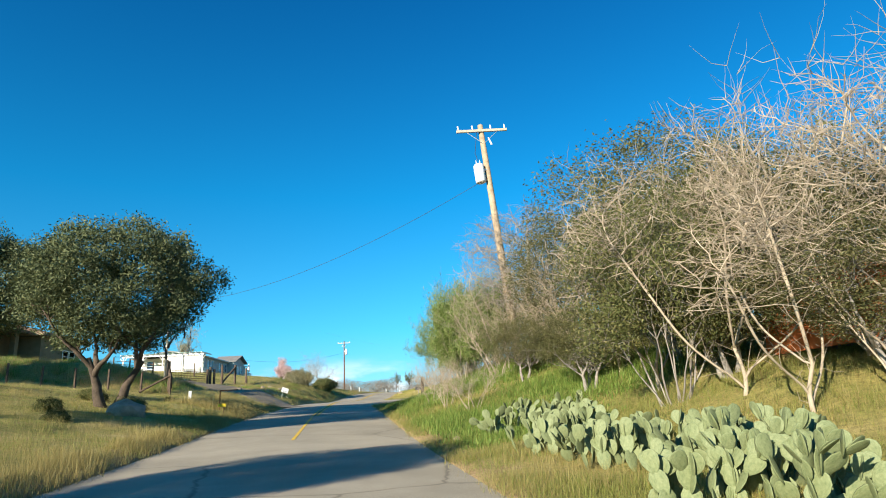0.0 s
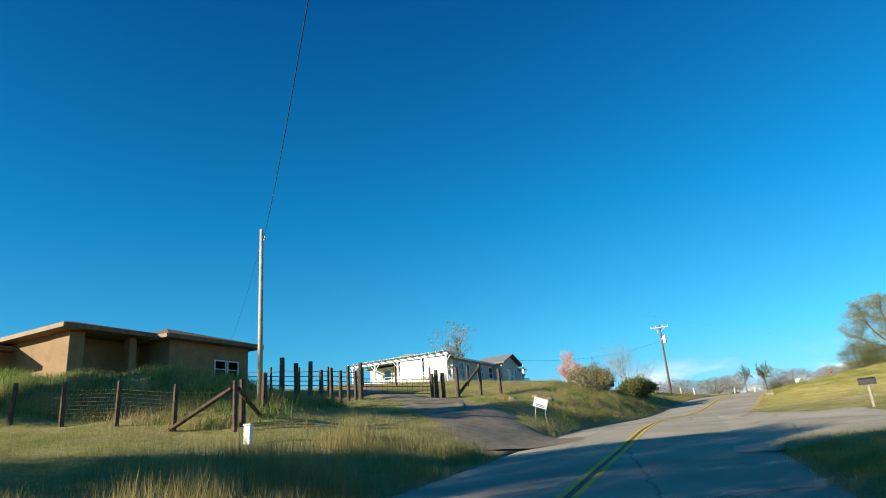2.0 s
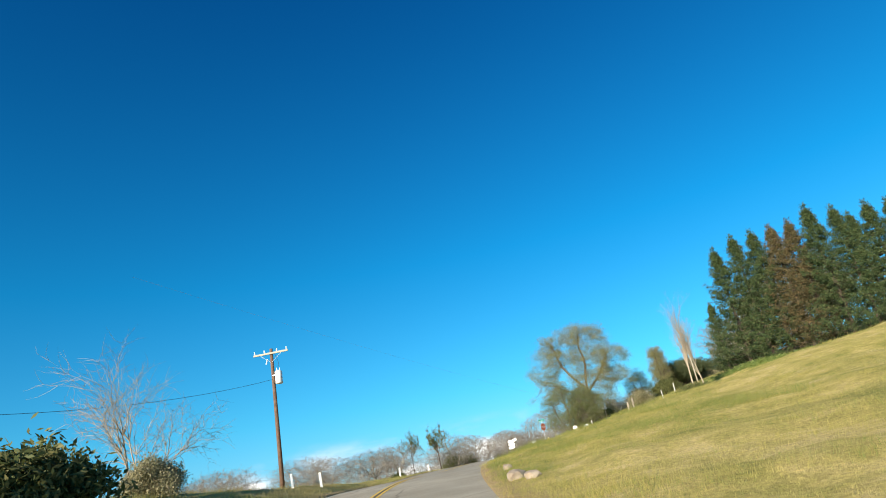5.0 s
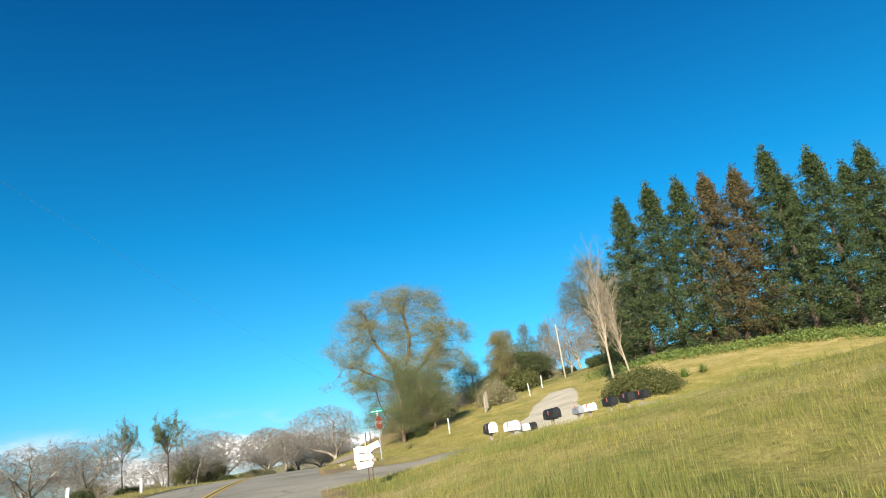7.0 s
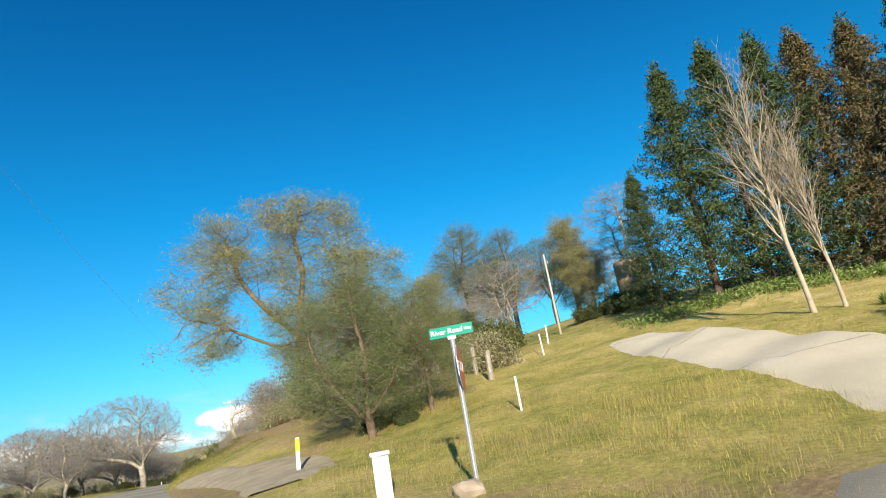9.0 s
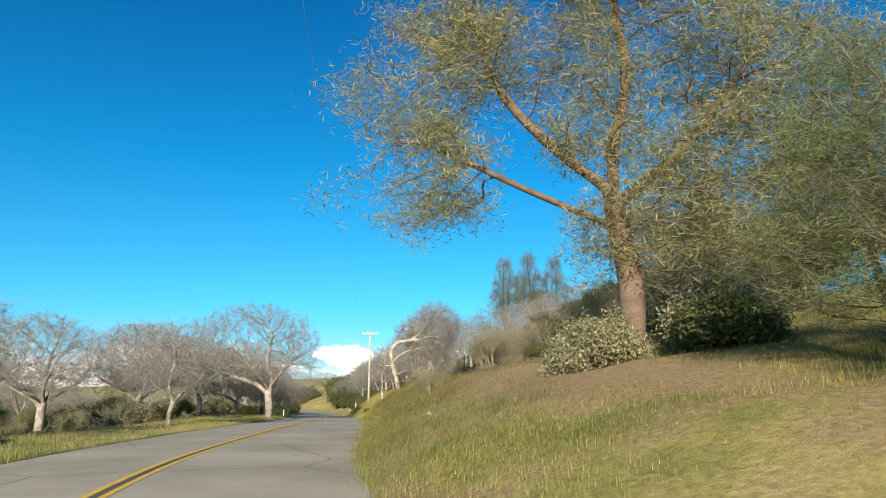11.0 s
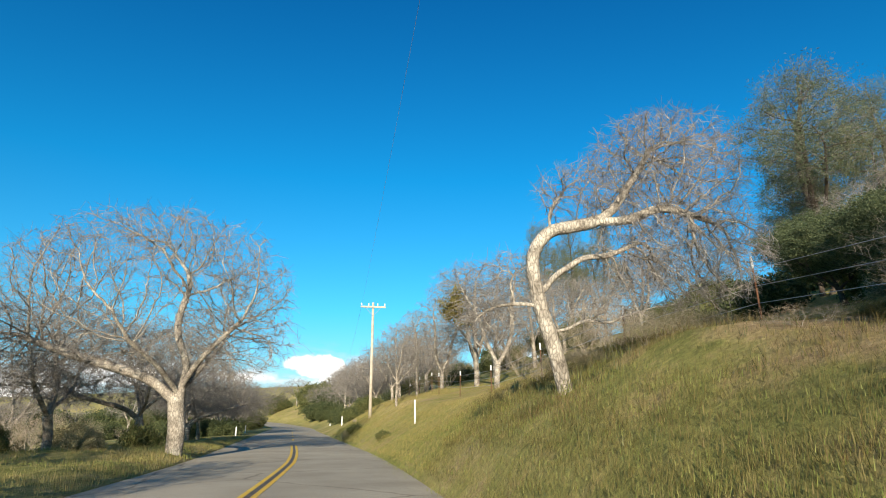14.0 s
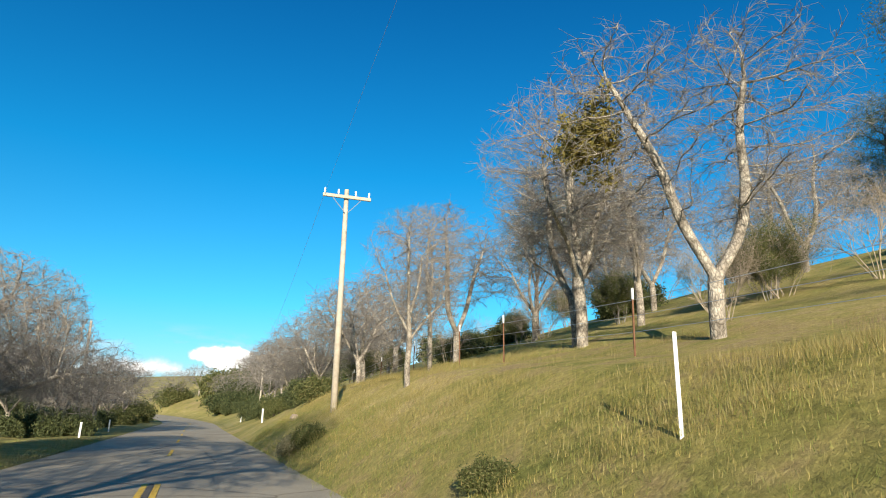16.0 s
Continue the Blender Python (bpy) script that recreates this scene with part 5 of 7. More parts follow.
dense_pine = grown_tree("grey_pine", 12, [[(0, 0, -0.3), (0.05, 0, 1.4), (-0.05, 0, 2.8), (0.05, 0.1, 4.4), (0.1, 0.1, 5.8)], [(0, 0, 0.5), (0.6, 0.2, 1.7), (1.1, 0.3, 3.2), (1.3, 0.3, 4.6)], [(0, 0, 0.8), (-0.6, -0.2, 2.0), (-1.0, -0.3, 3.4)]],
                        [((0, 0, 5.0), (0.9, 0.9, 1.3), 110, 0.2), ((1.2, 0.2, 3.9), (1.1, 1.1, 1.5), 130, 0.2), ((-1.0, -0.2, 3.3), (1.0, 1.0, 1.5), 120, 0.2), ((0.5, 0.1, 6.0), (0.6, 0.6, 0.9), 50, 0.2), ((0.2, 0, 1.9), (1.8, 1.8, 1.3), 210, 0.3)],
                        0.10, M_BROWNBARK, M_TWIG, "bushy young grey pine with foliage down to the bank", step=0.22, kill=0.28, reach=4.0, rise=0.12, dense=4.0, twigs=2, twig_len=0.45, droop=0.5, twig_r=0.0035, leaf_mat=M_YPINE, leaf_n=38, leaf_spread=0.15, leaf_size=0.0064, leaf_long=9.0, clump=-0.45)
fit_to(dense_pine, 3.0, 144.9, 5.5, 4.7, 120, True)
fit_to(dense_pine, 4.9, 147.6, 4.6, 3.8, 250)
fit_to(dense_pine, 4.9, 144.5, 4.4, 3.2, 20)
fit_to(dense_pine, 6.3, 153.0, 5.2, 4.2, 20)
fit_to(grey_pine, 18.9, 161.5, 6.2, 4.4, 70)
fit_to(dense_pine, 16.6, 163.5, 4.8, 4.0, 200)
crown_pine = grown_tree("grey_pine", 17, [[(0, 0, -0.3), (0.1, 0, 2.2), (0, 0, 4.0)], [(0, 0, 3.4), (-0.9, 0.1, 5.6), (-1.6, 0.2, 8.4)], [(0, 0, 4.0), (0.4, 0.3, 6.4), (0.5, 0.2, 9.2)], [(0, 0, 3.0), (1.4, -0.2, 5.2), (2.6, -0.3, 7.4)], [(0, 0, 2.6), (-1.8, -0.4, 4.6), (-3.2, -0.5, 6.2)]],
                        [((-0.2, 0, 8.4), (3.0, 3.2, 2.8), 330, 0.4), ((0.2, 0, 11.0), (1.7, 1.8, 1.5), 120, 0.3), ((-3.0, 0, 6.4), (2.0, 2.2, 1.5), 110, 0.3), ((3.2, 0, 6.8), (1.8, 2.2, 1.6), 110, 0.3), ((0.4, 0, 5.2), (2.2, 2.2, 1.2), 90, 0.3)],
                        0.26, M_DARKBARK, M_TWIG, "tall grey pine with a rounded airy crown on the ridge", step=0.34, kill=0.46, reach=5.0, dense=3.0, twigs=2, twig_len=0.6, twig_r=0.006, leaf_mat=M_RIDGE, leaf_n=24, leaf_spread=0.20, leaf_size=0.019, leaf_long=4.0, clump=-0.35)
for k, (X, Y, h, w, tn) in enumerate(((63, 205, 22.5, 15.0, 30), (70, 202, 20.0, 12.0, 200), (78, 214, 17, 12, 60), (64, 243, 19.5, 6.5, 90), (68, 241, 19.5, 6.5, 210), (73, 240, 18.5, 6.5, 330), (61, 186, 13, 9, 80))):
    fit_to(crown_pine, X, Y, h, w, tn, k == 0)
fit_to(grey_pine, 36, 118, 13.5, 9.0, 0)
TWIN = [(7, 0.03, 0.03, (5, 6), 40, 0.55, 0.5), (6, 0.2, 0.05, (6, 7), 50, 0.5, 0.5), (5, 0.25, 0.02, (4, 5), 50, 0.5, 0.5), (3, 0.25, 0.0, 0, 0, 0, 0)]
twin = leafy_tree("tall_tree", 15, 4.4, 0.13, TWIN, (2, 3), 7, 0.12, 0.045, M_DARKBARK, M_SHRUB, "thin tall trees with sparse high crowns in the distance")
fit_to(twin, -13.8, 168.0, 7.0, 2.6, 0, True)
fit_to(twin, -10.4, 168.6, 7.0, 3.6, 100)

fit_to(grey_pine, 31.0, 158.6, 8.0, 5.4, 40)
fit_to(grey_pine, 28.6, 155.4, 5.0, 4.0, 190)
for s, d, h, w, tn in ((195.7, 17.3, 3.4, 4.4, 20), (190, 19.5, 4.2, 5.0, 130), (199, 21, 4.0, 5.0, 240), (186, 21, 4.5, 5.0, 80), (204, 23, 4.2, 5.2, 310), (181, 22, 4.5, 5.5, 190), (209, 27, 4.6, 5.5, 60), (176, 21, 4.2, 5.0, 10)):
    x, y = sd(s, d)
    fit_to(live, x, y, h, w, tn)
# pink blossom, roadside bushes
pink = leafy_tree("blossom_tree", 21, 1.2, 0.10, BUSH, (2, 3), 34, 0.11, 0.03, M_DARKBARK, M_PINK, "small blossoming tree in pink flower beside the house")
fit_to(pink, -25.7, 96.6, 4.2, 2.9, 0, True)
bush_grey = leafy_tree("roadside_bush", 31, 0.7, 0.06, BUSH, (1, 2, 3), 12, 0.14, 0.03, M_PALETWIG, M_GREYSHRUB, "rounded grey-green bush on the mound", stems=5)
bush_green = leafy_tree("roadside_bush", 33, 0.7, 0.06, BUSH, (1, 2, 3), 9, 0.13, 0.04, M_DARKBARK, M_SHRUB, "rounded olive-green bush beside the road", stems=5)
bush_dark = leafy_tree("roadside_bush", 35, 0.7, 0.06, BUSH, (1, 2, 3), 9, 0.13, 0.04, M_DARKBARK, M_DARKBUSH, "dark evergreen bush on the grass", stems=5)
fit_to(bush_grey, -20.5, 87.6, 2.55, 3.5, 0, True)
fit_to(bush_green, -18.1, 95.0, 2.1, 3.2, 0, True)
put(bush_dark, 7.6, 150.5, 0.95, 0)
for x, y, k in ((4.1, 144.7, .3), (4.6, 145.4, .36), (3.7, 145.8, .4), (23.9, 150.2, .9), (25.2, 149.2, .8), (22.8, 151.6, .7)):
    put_copy(bush_dark, x, y, k, x * 90)
for s, d, k in ((23.5, -8.0, .36), (26.5, -9.4, .45), (33.5, -10.5, .5), (19.5, -11.5, .5), (37, -12, .4), (14, -12, .45), (41.5, -9, .3)):
    x, y = sd(s, d)
    put_copy(bush_green, x, y, k, s * 70)
x, y = sd(29.5, -7.4)
put_copy(bush_green, x, y, 0.6, 50)
put_copy(bush_grey, -21.5, 108.5, 1.1, 70)
low = [(188, 16, 1.5, 1), (178, 17.5, 1.3, 1), (216.5, 23.5, 1.6, 1), (217, 27, 1.8, 1), (210, 24, 1.7, 2), (241, 7, 1.0, 1), (247, 7.5, 1.2, 2), (256, 6.8, 1.0, 1), (264, 7.5, 1.3, 2), (275, 7, 1.4, 2), (252, -6.5, 1.2, 2), (262, -8, 1.4, 1), (182, 17.5, 0.9, 0), (184.5, 18, 1.0, 0), (190, 17, 0.9, 0), (193, 20, 1.2, 0), (199, 21, 1.3, 0), (203, 24, 1.3, 1), (187, 22, 1.3, 1), (180, 24, 1.4, 0),
       (226.5, 3.9, .45, 0), (225.3, 4.3, .45, 1), (213, 4.4, .3, 1), (212, -6.5, .7, 1), (208, -7.4, .6, 0), (190, -9.5, .9, 0), (187, -11, 1.0, 1), (184, -10, .8, 0), (193, -11, 1.0, 0), (178, -13, 1.0, 1), (172, -15, 1.0, 0), (165, -18, .8, 2), (158, -24, .7, 2), (182, -15, 1.5, 0),
       (200, -14, 1.2, 2), (216, -14, 1.2, 1), (236, -9, 1.3, 2), (244, -12, 1.4, 2), (255, -9, 1.3, 2), (268, -11, 1.5, 2), (282, -9, 1.5, 2), (296, -8, 1.5, 1), (236, 24, 1.5, 2), (242, 16, 1.2, 2), (248, 22, 1.4, 1), (258, 24, 1.4, 2), (232, 30, 1.5, 2), (225, 36, 1.5, 2), (216, 34, 1.5, 2),
       (286, 16, 1.5, 2), (310, 10, 1.5, 2), (325, 8, 1.6, 2), (340, -8, 1.6, 2), (165, 12, 1.1, 0), (162.5, 10.5, .9, 1), (164, 8.6, .8, 0), (167, 9.3, .8, 1), (155, 16, 1.2, 0), (160, 19, 1.3, 1)]
for i, (s, d, k, kind) in enumerate(low):
    x, y = sd(s, d)
    put_copy((bush_grey, bush_green, bush_dark)[kind], x, y, k, i * 83 % 360)
# shrubs with bare stems on the cut
STEMS = [(6, 0.10, 0.03, (4, 6), 26, 0.65, 0.6), (5, 0.16, 0.03, (5, 6), 35, 0.6, 0.55), (4, 0.2, 0.02, (4, 5), 40, 0.6, 0.5), (3, 0.2, 0.0, 0, 0, 0, 0)]


def stem_shrub(seed, height, radius, stems, label, mat, leaf=None, leaf_n=0, leaf_size=0.024):
    rng = np.random.default_rng(seed)
    out = {}
    for k in range(stems):
        a = rng.uniform(0, 6.28)
        lean = rng.uniform(0.15, 0.7)
        off = np.array([math.cos(a), math.sin(a), 0]) * rng.uniform(0.05, 0.35)
        grow(rng, off + np.array([0, 0, -0.2]), unit(np.array([math.cos(a) * lean, math.sin(a) * lean, 1.0])), height * rng.uniform(0.7, 1.2), radius * rng.uniform(0.6, 1.2), 0, STEMS, out)
    lf = leaf_soup("crown", level_points(out, (2, 3)), leaf_n, 0.15, leaf_size, rng) if leaf else None
    return tree_from("bare_shrub", out, mat, mat, label, "shrub", lf, leaf, group="thicket by the road")


shrub_bare = stem_shrub(41, 2.6, 0.030, 8, "pale leafless shrub with many thin crooked stems", M_PALETWIG)
shrub_half = stem_shrub(43, 2.4, 0.026, 10, "half-leafed shrub with pale stems and olive leaves", M_TWIG, M_SHRUB, 12)
shrub_light = stem_shrub(45, 2.4, 0.026, 11, "pale twiggy shrub with a few grey-green leaves", M_PALETWIG, M_GREYSHRUB, 2)
shrub_green = stem_shrub(47, 2.6, 0.028, 9, "bushy tree with pale stems and fresh green leaves", M_PALETWIG, M_FRESH, 10, 0.036)
thicket = [(7.6, 9.4, 0.8, 0), (12.5, 8.2, 0.9, 1), (14, 9.8, 1.0, 0), (10, 11.2, 1.1, 0), (20, 9.6, 0.9, 0), (24, 8.6, 0.7, 0), (18, 12.0, 1.1, 1), (25.2, 7.8, 0.8, 0),
           (27.0, 5.2, 0.35, 0), (24.5, 5.4, 0.4, 0), (21.5, 5.8, 0.4, 0), (32.5, 6.0, 0.4, 0), (33.5, 9.4, 0.9, 0), (6.5, 11.5, 1.1, 0), (12.5, 13.0, 1.2, 0), (15.5, 12.4, 1.2, 1), (41.5, 8.6, 0.45, 0), (38, 7.6, 0.4, 0)]
snag = grown_tree("bare_shrub", 58, [[(0, 0, -0.2), (0.1, 0, 0.5), (0.05, 0.1, 1.1)], [(0.05, 0, 0.3), (-0.7, 0.1, 1.2), (-1.3, 0.1, 2.4), (-1.8, 0.2, 3.6)], [(0.05, 0.1, 1.1), (0.4, 0.1, 2.2), (0.5, 0, 3.6), (0.9, 0, 4.6)], [(0.05, 0, 0.5), (0.9, -0.3, 1.4), (1.6, -0.4, 2.6)], [(0.05, 0.1, 1.0), (-0.3, -0.6, 2.1), (-0.3, -0.9, 3.4)]],
                  [((-1.6, 0.1, 3.8), (1.2, 1.2, 1.2), 120, 0.2), ((0.7, 0, 4.4), (1.4, 1.4, 1.3), 140, 0.2), ((1.7, -0.3, 2.9), (1.1, 1.1, 1.1), 100, 0.2), ((-0.3, -0.8, 3.4), (1.1, 1.1, 1.2), 90, 0.2)],
                  0.036, M_PALETWIG, M_PALETWIG, "tall dead shrub with thick pale crooked stems", category="shrub", group="thicket by the road", step=0.2, kill=0.3, tip=0.007, power=2.6, dense=1.8, twigs=1, twig_len=0.5, twig_r=0.005, droop=0.2, flare=1.2)
for k, (s, d, h, w) in enumerate(((8.8, 8.4, 4.0, 4.2), (10.8, 8.6, 5.0, 4.6), (14.2, 8.8, 5.6, 4.8), (17.2, 9.2, 5.4, 4.4), (7.6, 10.6, 5.0, 4.4), (12.4, 11.0, 6.6, 5.4), (27.6, 8.6, 5.2, 4.4))):
    x, y = sd(s, d)
    fit_to(snag, x, y, h, w, s * 67 % 360, k == 0)
first = [True, True, True]
for i, (s, d, k, kind) in enumerate(thicket):
    x, y = sd(s, d)
    src = (shrub_bare, shrub_half, shrub_green)[kind]
    if first[kind]:
        put(src, x, y, k, i * 57 % 360)
        first[kind] = False
    else:
        put_copy(src, x, y, k, i * 57 % 360)
for s, d, h, w in ((18.5, 11.8, 7.6, 7.4), (12.0, 11.8, 4.4, 5.0), (24.0, 15.5, 6.5, 7.0), (9.0, 13.0, 4.6, 5.4), (15.5, 10.4, 4.6, 5.0), (21.0, 9.8, 5.6, 5.2), (12.6, 9.6, 3.2, 4.0), (17.5, 8.4, 2.6, 3.4), (8.6, 10.0, 3.0, 4.0), (22.5, 8.0, 2.6, 3.0)):
    x, y = sd(s, d)
    fit_to(open_oak, x, y, h, w, s * 17, s == 18.5)
for k, (s, d, h, w) in enumerate(((29.2, 7.0, 4.8, 3.2), (30.8, 7.6, 5.0, 3.4), (31.8, 6.6, 3.6, 2.6), (28.2, 8.6, 4.8, 3.4), (33.2, 7.6, 3.6, 2.8))):
    x, y = sd(s, d)
    fit_to(shrub_green, x, y, h, w, s * 50, k == 0)
brush = np.random.default_rng(606)
for i in range(44):
    x, y = sd(brush.uniform(166, 262), -brush.uniform(9.5, 24))
    put_copy((shrub_bare, shrub_half, bush_grey)[i % 3], x, y, brush.uniform(0.35, 0.65) * (2.0 if i % 3 == 2 else 1.0), i * 61)
for s, d, h, w, src in ((178.2, 9.6, 2.2, 2.6, shrub_light), (185, 10.6, 1.8, 2.9, shrub_half), (187, 11.8, 1.9, 3.0, shrub_bare), (189, 12.6, 2.0, 3.2, shrub_light), (192, 14, 2.3, 3.6, shrub_bare), (183.5, 12.4, 2.2, 3.0, shrub_light), (173.8, 5.9, 1.2, 1.2, shrub_light), (174.6, 6.4, 0.8, 1.0, shrub_light), (179.5, 12.5, 2.6, 3.2, shrub_bare), (176.5, 13.0, 2.8, 3.4, shrub_light), (173, 12.5, 2.8, 3.2, shrub_light), (170, 13.5, 2.6, 3.0, shrub_bare), (182, 15, 3.2, 4.0, shrub_light),
                        (183, 7.6, 0.9, 1.0, shrub_bare), (181.5, 7.9, 0.7, 1.1, shrub_bare), (150.5, 11, 2.0, 2.2, shrub_light), (192, 7.5, .7, 1.0, shrub_bare), (186.5, 8.2, 0.9, 1.2, shrub_bare)):
    x, y = sd(s, d)
    fit_to(src, x, y, h, w, s * 29 % 360)
for k, (s, d, h, w) in enumerate(((176.0, 8.5, 2.4, 2.9), (177.4, 9.6, 2.3, 2.8), (180.2, 10.6, 2.2, 2.8), (174.8, 10.8, 2.2, 2.6))):
    x, y = sd(s, d)
    fit_to(shrub_light, x, y, h, w, s * 41 % 360, k == 0)
for i in range(34):
    x, y = sd(brush.uniform(214, 262), brush.uniform(13, 30))
    put_copy((shrub_bare, shrub_half, shrub_bare)[i % 3], x, y, brush.uniform(0.4, 0.8), i * 61)
for i in range(26):
    x, y = sd(brush.uniform(172, 197), brush.uniform(6.2, 10.5))
    fit_to((shrub_bare, shrub_half, shrub_light)[i % 3], x, y, brush.uniform(0.35, 0.8), brush.uniform(0.9, 1.8), i * 77)
wood = np.random.default_rng(404)
for i in range(46):
    ss, dd = wood.uniform(285, 410), wood.choice([-1, 1]) * wood.uniform(8, 70)
    x, y = sd(ss, dd)
    put_copy((bush_dark, bush_green, oak_f, oak_f)[i % 4], x, y, wood.uniform(2.0, 3.2) if i % 4 < 2 else wood.uniform(1.1, 1.6), i * 41)
for i in range(44):
    x, y = sd(wood.uniform(345, 415), wood.choice([-1, 1]) * wood.uniform(11, 75))
    put_copy((bush_dark, bush_green)[i % 2], x, y, wood.uniform(3.5, 5.5), i * 47)
for i in range(40):
    x, y = sd(wood.uniform(132, 262), -wood.uniform(30, 85))
    fit_to(oak_f, x, y, wood.uniform(4.5, 7.0), wood.uniform(6, 8.5), i * 53)
    if i % 3 == 0:
        x, y = sd(wood.uniform(180, 262), -wood.uniform(24, 60))
        put_copy(bush_dark, x, y, wood.uniform(0.9, 1.3), i * 37)
# bare tree near the pole, tree behind the house
house_tree = leafy_tree("house_tree", 91, 4.6, 0.2, TWIN, (3,), 4, 0.10, 0.05, M_TWIG, M_GREYSHRUB, "sparse half-bare tree rising behind the white house", stems=2)
fit_to(shrub_bare, -22.0, 108.5, 6.0, 6.8, 150)
fit_to(house_tree, -47.4, 114.9, 13.6, 6.4, 60, True)
for X, Y, h, w in ((-15, 156, 4.5, 6), (-26, 131, 3.5, 5), (-17, 150, 4.0, 6), (-21, 146, 4, 6), (-30, 139, 4.5, 6.5), (-19, 160, 4.5, 6.5), (-24, 150, 5, 7), (-33, 150, 5, 7), (-8, 172, 4, 6), (-11, 178, 4.5, 6)):
    fit_to(oak_f, X, Y, h, w, X * 31 % 360)
    put_copy(bush_dark, X + 2.5, Y - 1.0, 0.55, X * 17 % 360)


# ---- conifer row ----
def conifer(seed, height, width, mat, label):
    rng = np.random.default_rng(seed)
    root = tagged(new("conifer"), label, "tree", "row of conifers")
    part("trunk", bm_tube([(0, 0, -0.3), (0.03, 0, height * 0.5), (0, 0, height * 0.98)], [0.22, 0.14, 0.02], 8), M_DARKBARK, root)
    limbs, cs = [], []
    n = 190
    for i in range(n):
        f = (i + rng.uniform(0, 1)) / n
        z = height * (0.02 + 0.93 * f)
        tier = 0.95 + 0.22 * math.sin(f * 41 + seed) * math.sin(i * 2.399 * 0.5 + seed)
        r = (width * (1 - f) ** 0.75 * rng.uniform(0.5, 1.12) * tier + 0.12) * (1.25 if rng.random() < 0.12 else 1.0)
        a = i * 2.399 + rng.normal(0, 0.3)
        dirn = np.array([math.cos(a), math.sin(a), rng.uniform(-0.30, 0.15)])
        q = np.linspace(0, 1, 6)[:, None]
        p = np.array([0, 0, z]) + dirn * r * q + np.array([0, 0, 1]) * (0.42 * r * q ** 2 - 0.15 * r * q)
        limbs.append((p, np.linspace(0.03, 0.006, 6)))
        for k in (0.35, 0.5, 0.64, 0.76, 0.88, 1.0):
            cs.append(np.array([0, 0, z]) + dirn * r * k + np.array([0, 0, 0.42 * r * k * k - 0.15 * r * k]) + rng.normal(0, 0.09, 3))
    for k in range(14):
        cs.append(np.array([0, 0, height * (0.90 + 0.1 * k / 13)]) + rng.normal(0, 0.05, 3))
    link("branchwork", tubes_mesh("branchwork", limbs, 3), M_DARKBARK, root)
    tagged(link("crown", leaf_soup("crown", np.array(cs), 26, 0.13, 0.042, rng, 0.9, 2.2), mat, root), kind="stuff")
    return root


con_green = conifer(71, 12.4, 3.3, M_CONIFER, "dense dark-green conifer in a planted row")
con_brown = conifer(73, 12.2, 3.3, M_CONBROWN, "dense conifer with browned needles in a planted row")
spots = [(21.5, 143.2, 12.6, 0), (22.8, 141.3, 12.7, 0), (23.8, 139.4, 12.2, 0), (25.0, 138.0, 12.0, 1), (25.6, 136.0, 12.0, 1), (26.3, 133.9, 12.5, 0), (26.9, 131.4, 11.5, 0), (28.0, 129.0, 11.0, 0), (29.2, 126.6, 10.5, 0), (20.3, 145.4, 7.2, 0), (30.5, 124.0, 10.0, 0), (33, 138, 11, 0), (34, 134, 11, 0)]
seen = [False, False]
for i, (x, y, h, kind) in enumerate(spots):
    src = (con_green, con_brown)[kind]
    if not seen[kind]:
        put(src, x, y, 1.0, 0)
        seen[kind] = True
    else:
        put_copy(src, x, y, h / 12.3, i * 71)


# ---- leafless poplars ----
POPLAR = [(10, 0.03, 0.02, (26, 30), 17, 0.34, 0.42), (6, 0.07, 0.08, (6, 8), 22, 0.5, 0.5), (4, 0.12, 0.05, (3, 4), 30, 0.5, 0.5), (3, 0.1, 0.03, 0, 0, 0, 0)]
out, prng = oak_skeleton(81, 6.4, 0.085, (0.0, 0), POPLAR)
poplar = tree_from("poplar_tree", out, M_PALETWIG, M_PALETWIG, "slender leafless poplar with pale upright branches", "tree", thick=1, group="leafless poplars")
put(poplar, 12.4, 136.2, 0.94, 0)
put_copy(poplar, 13.1, 135.6, 0.72, 120)
# ---- houses ----
def window_part(parent, w, h, at, label=""):
    """A framed window standing in a wall; its outside looks along -y."""
    frame_bm = bm_box(w + 0.14, 0.10, 0.07, 0, 0, -0.07)
    bm_box(w + 0.14, 0.10, 0.07, 0, 0, h, bm=frame_bm)
    for sx in (-1, 1):
        bm_box(0.07, 0.10, h, sx * (w / 2 + 0.035), 0, 0, bm=frame_bm)
    bm_box(w, 0.06, 0.05, 0, 0, h * 0.5, bm=frame_bm)
    win = part("window", frame_bm, M_WHITE, parent, label, at)
    part("pane", bm_box(w, 0.02, h * 0.5, 0, 0.02, 0), M_GLASS, win)
    part("pane", bm_box(w, 0.02, h * 0.45, 0, 0.02, h * 0.54), M_GLASS, win)
    return win


def gable_roof(w, l, rise, over, thick):
    """A gabled roof, ridge along y, over a plan w by l."""
    bm = bmesh.new()
    hw, hl = w / 2 + over, l / 2 + over
    for sx in (-1, 1):
        vs = [bm.verts.new(v) for v in ((sx * hw, -hl, -rise * over / (w / 2)), (sx * hw, hl, -rise * over / (w / 2)), (0, hl, rise), (0, -hl, rise),
                                        (sx * hw, -hl, thick - rise * over / (w / 2)), (sx * hw, hl, thick - rise * over / (w / 2)), (0, hl, rise + thick), (0, -hl, rise + thick))]
        for f in ((0, 1, 2, 3), (4, 5, 6, 7), (0, 1, 5, 4), (0, 3, 7, 4), (1, 2, 6, 5)):
            bm.faces.new([vs[i] for i in f])
    bmesh.ops.recalc_face_normals(bm, faces=bm.faces)
    return bm


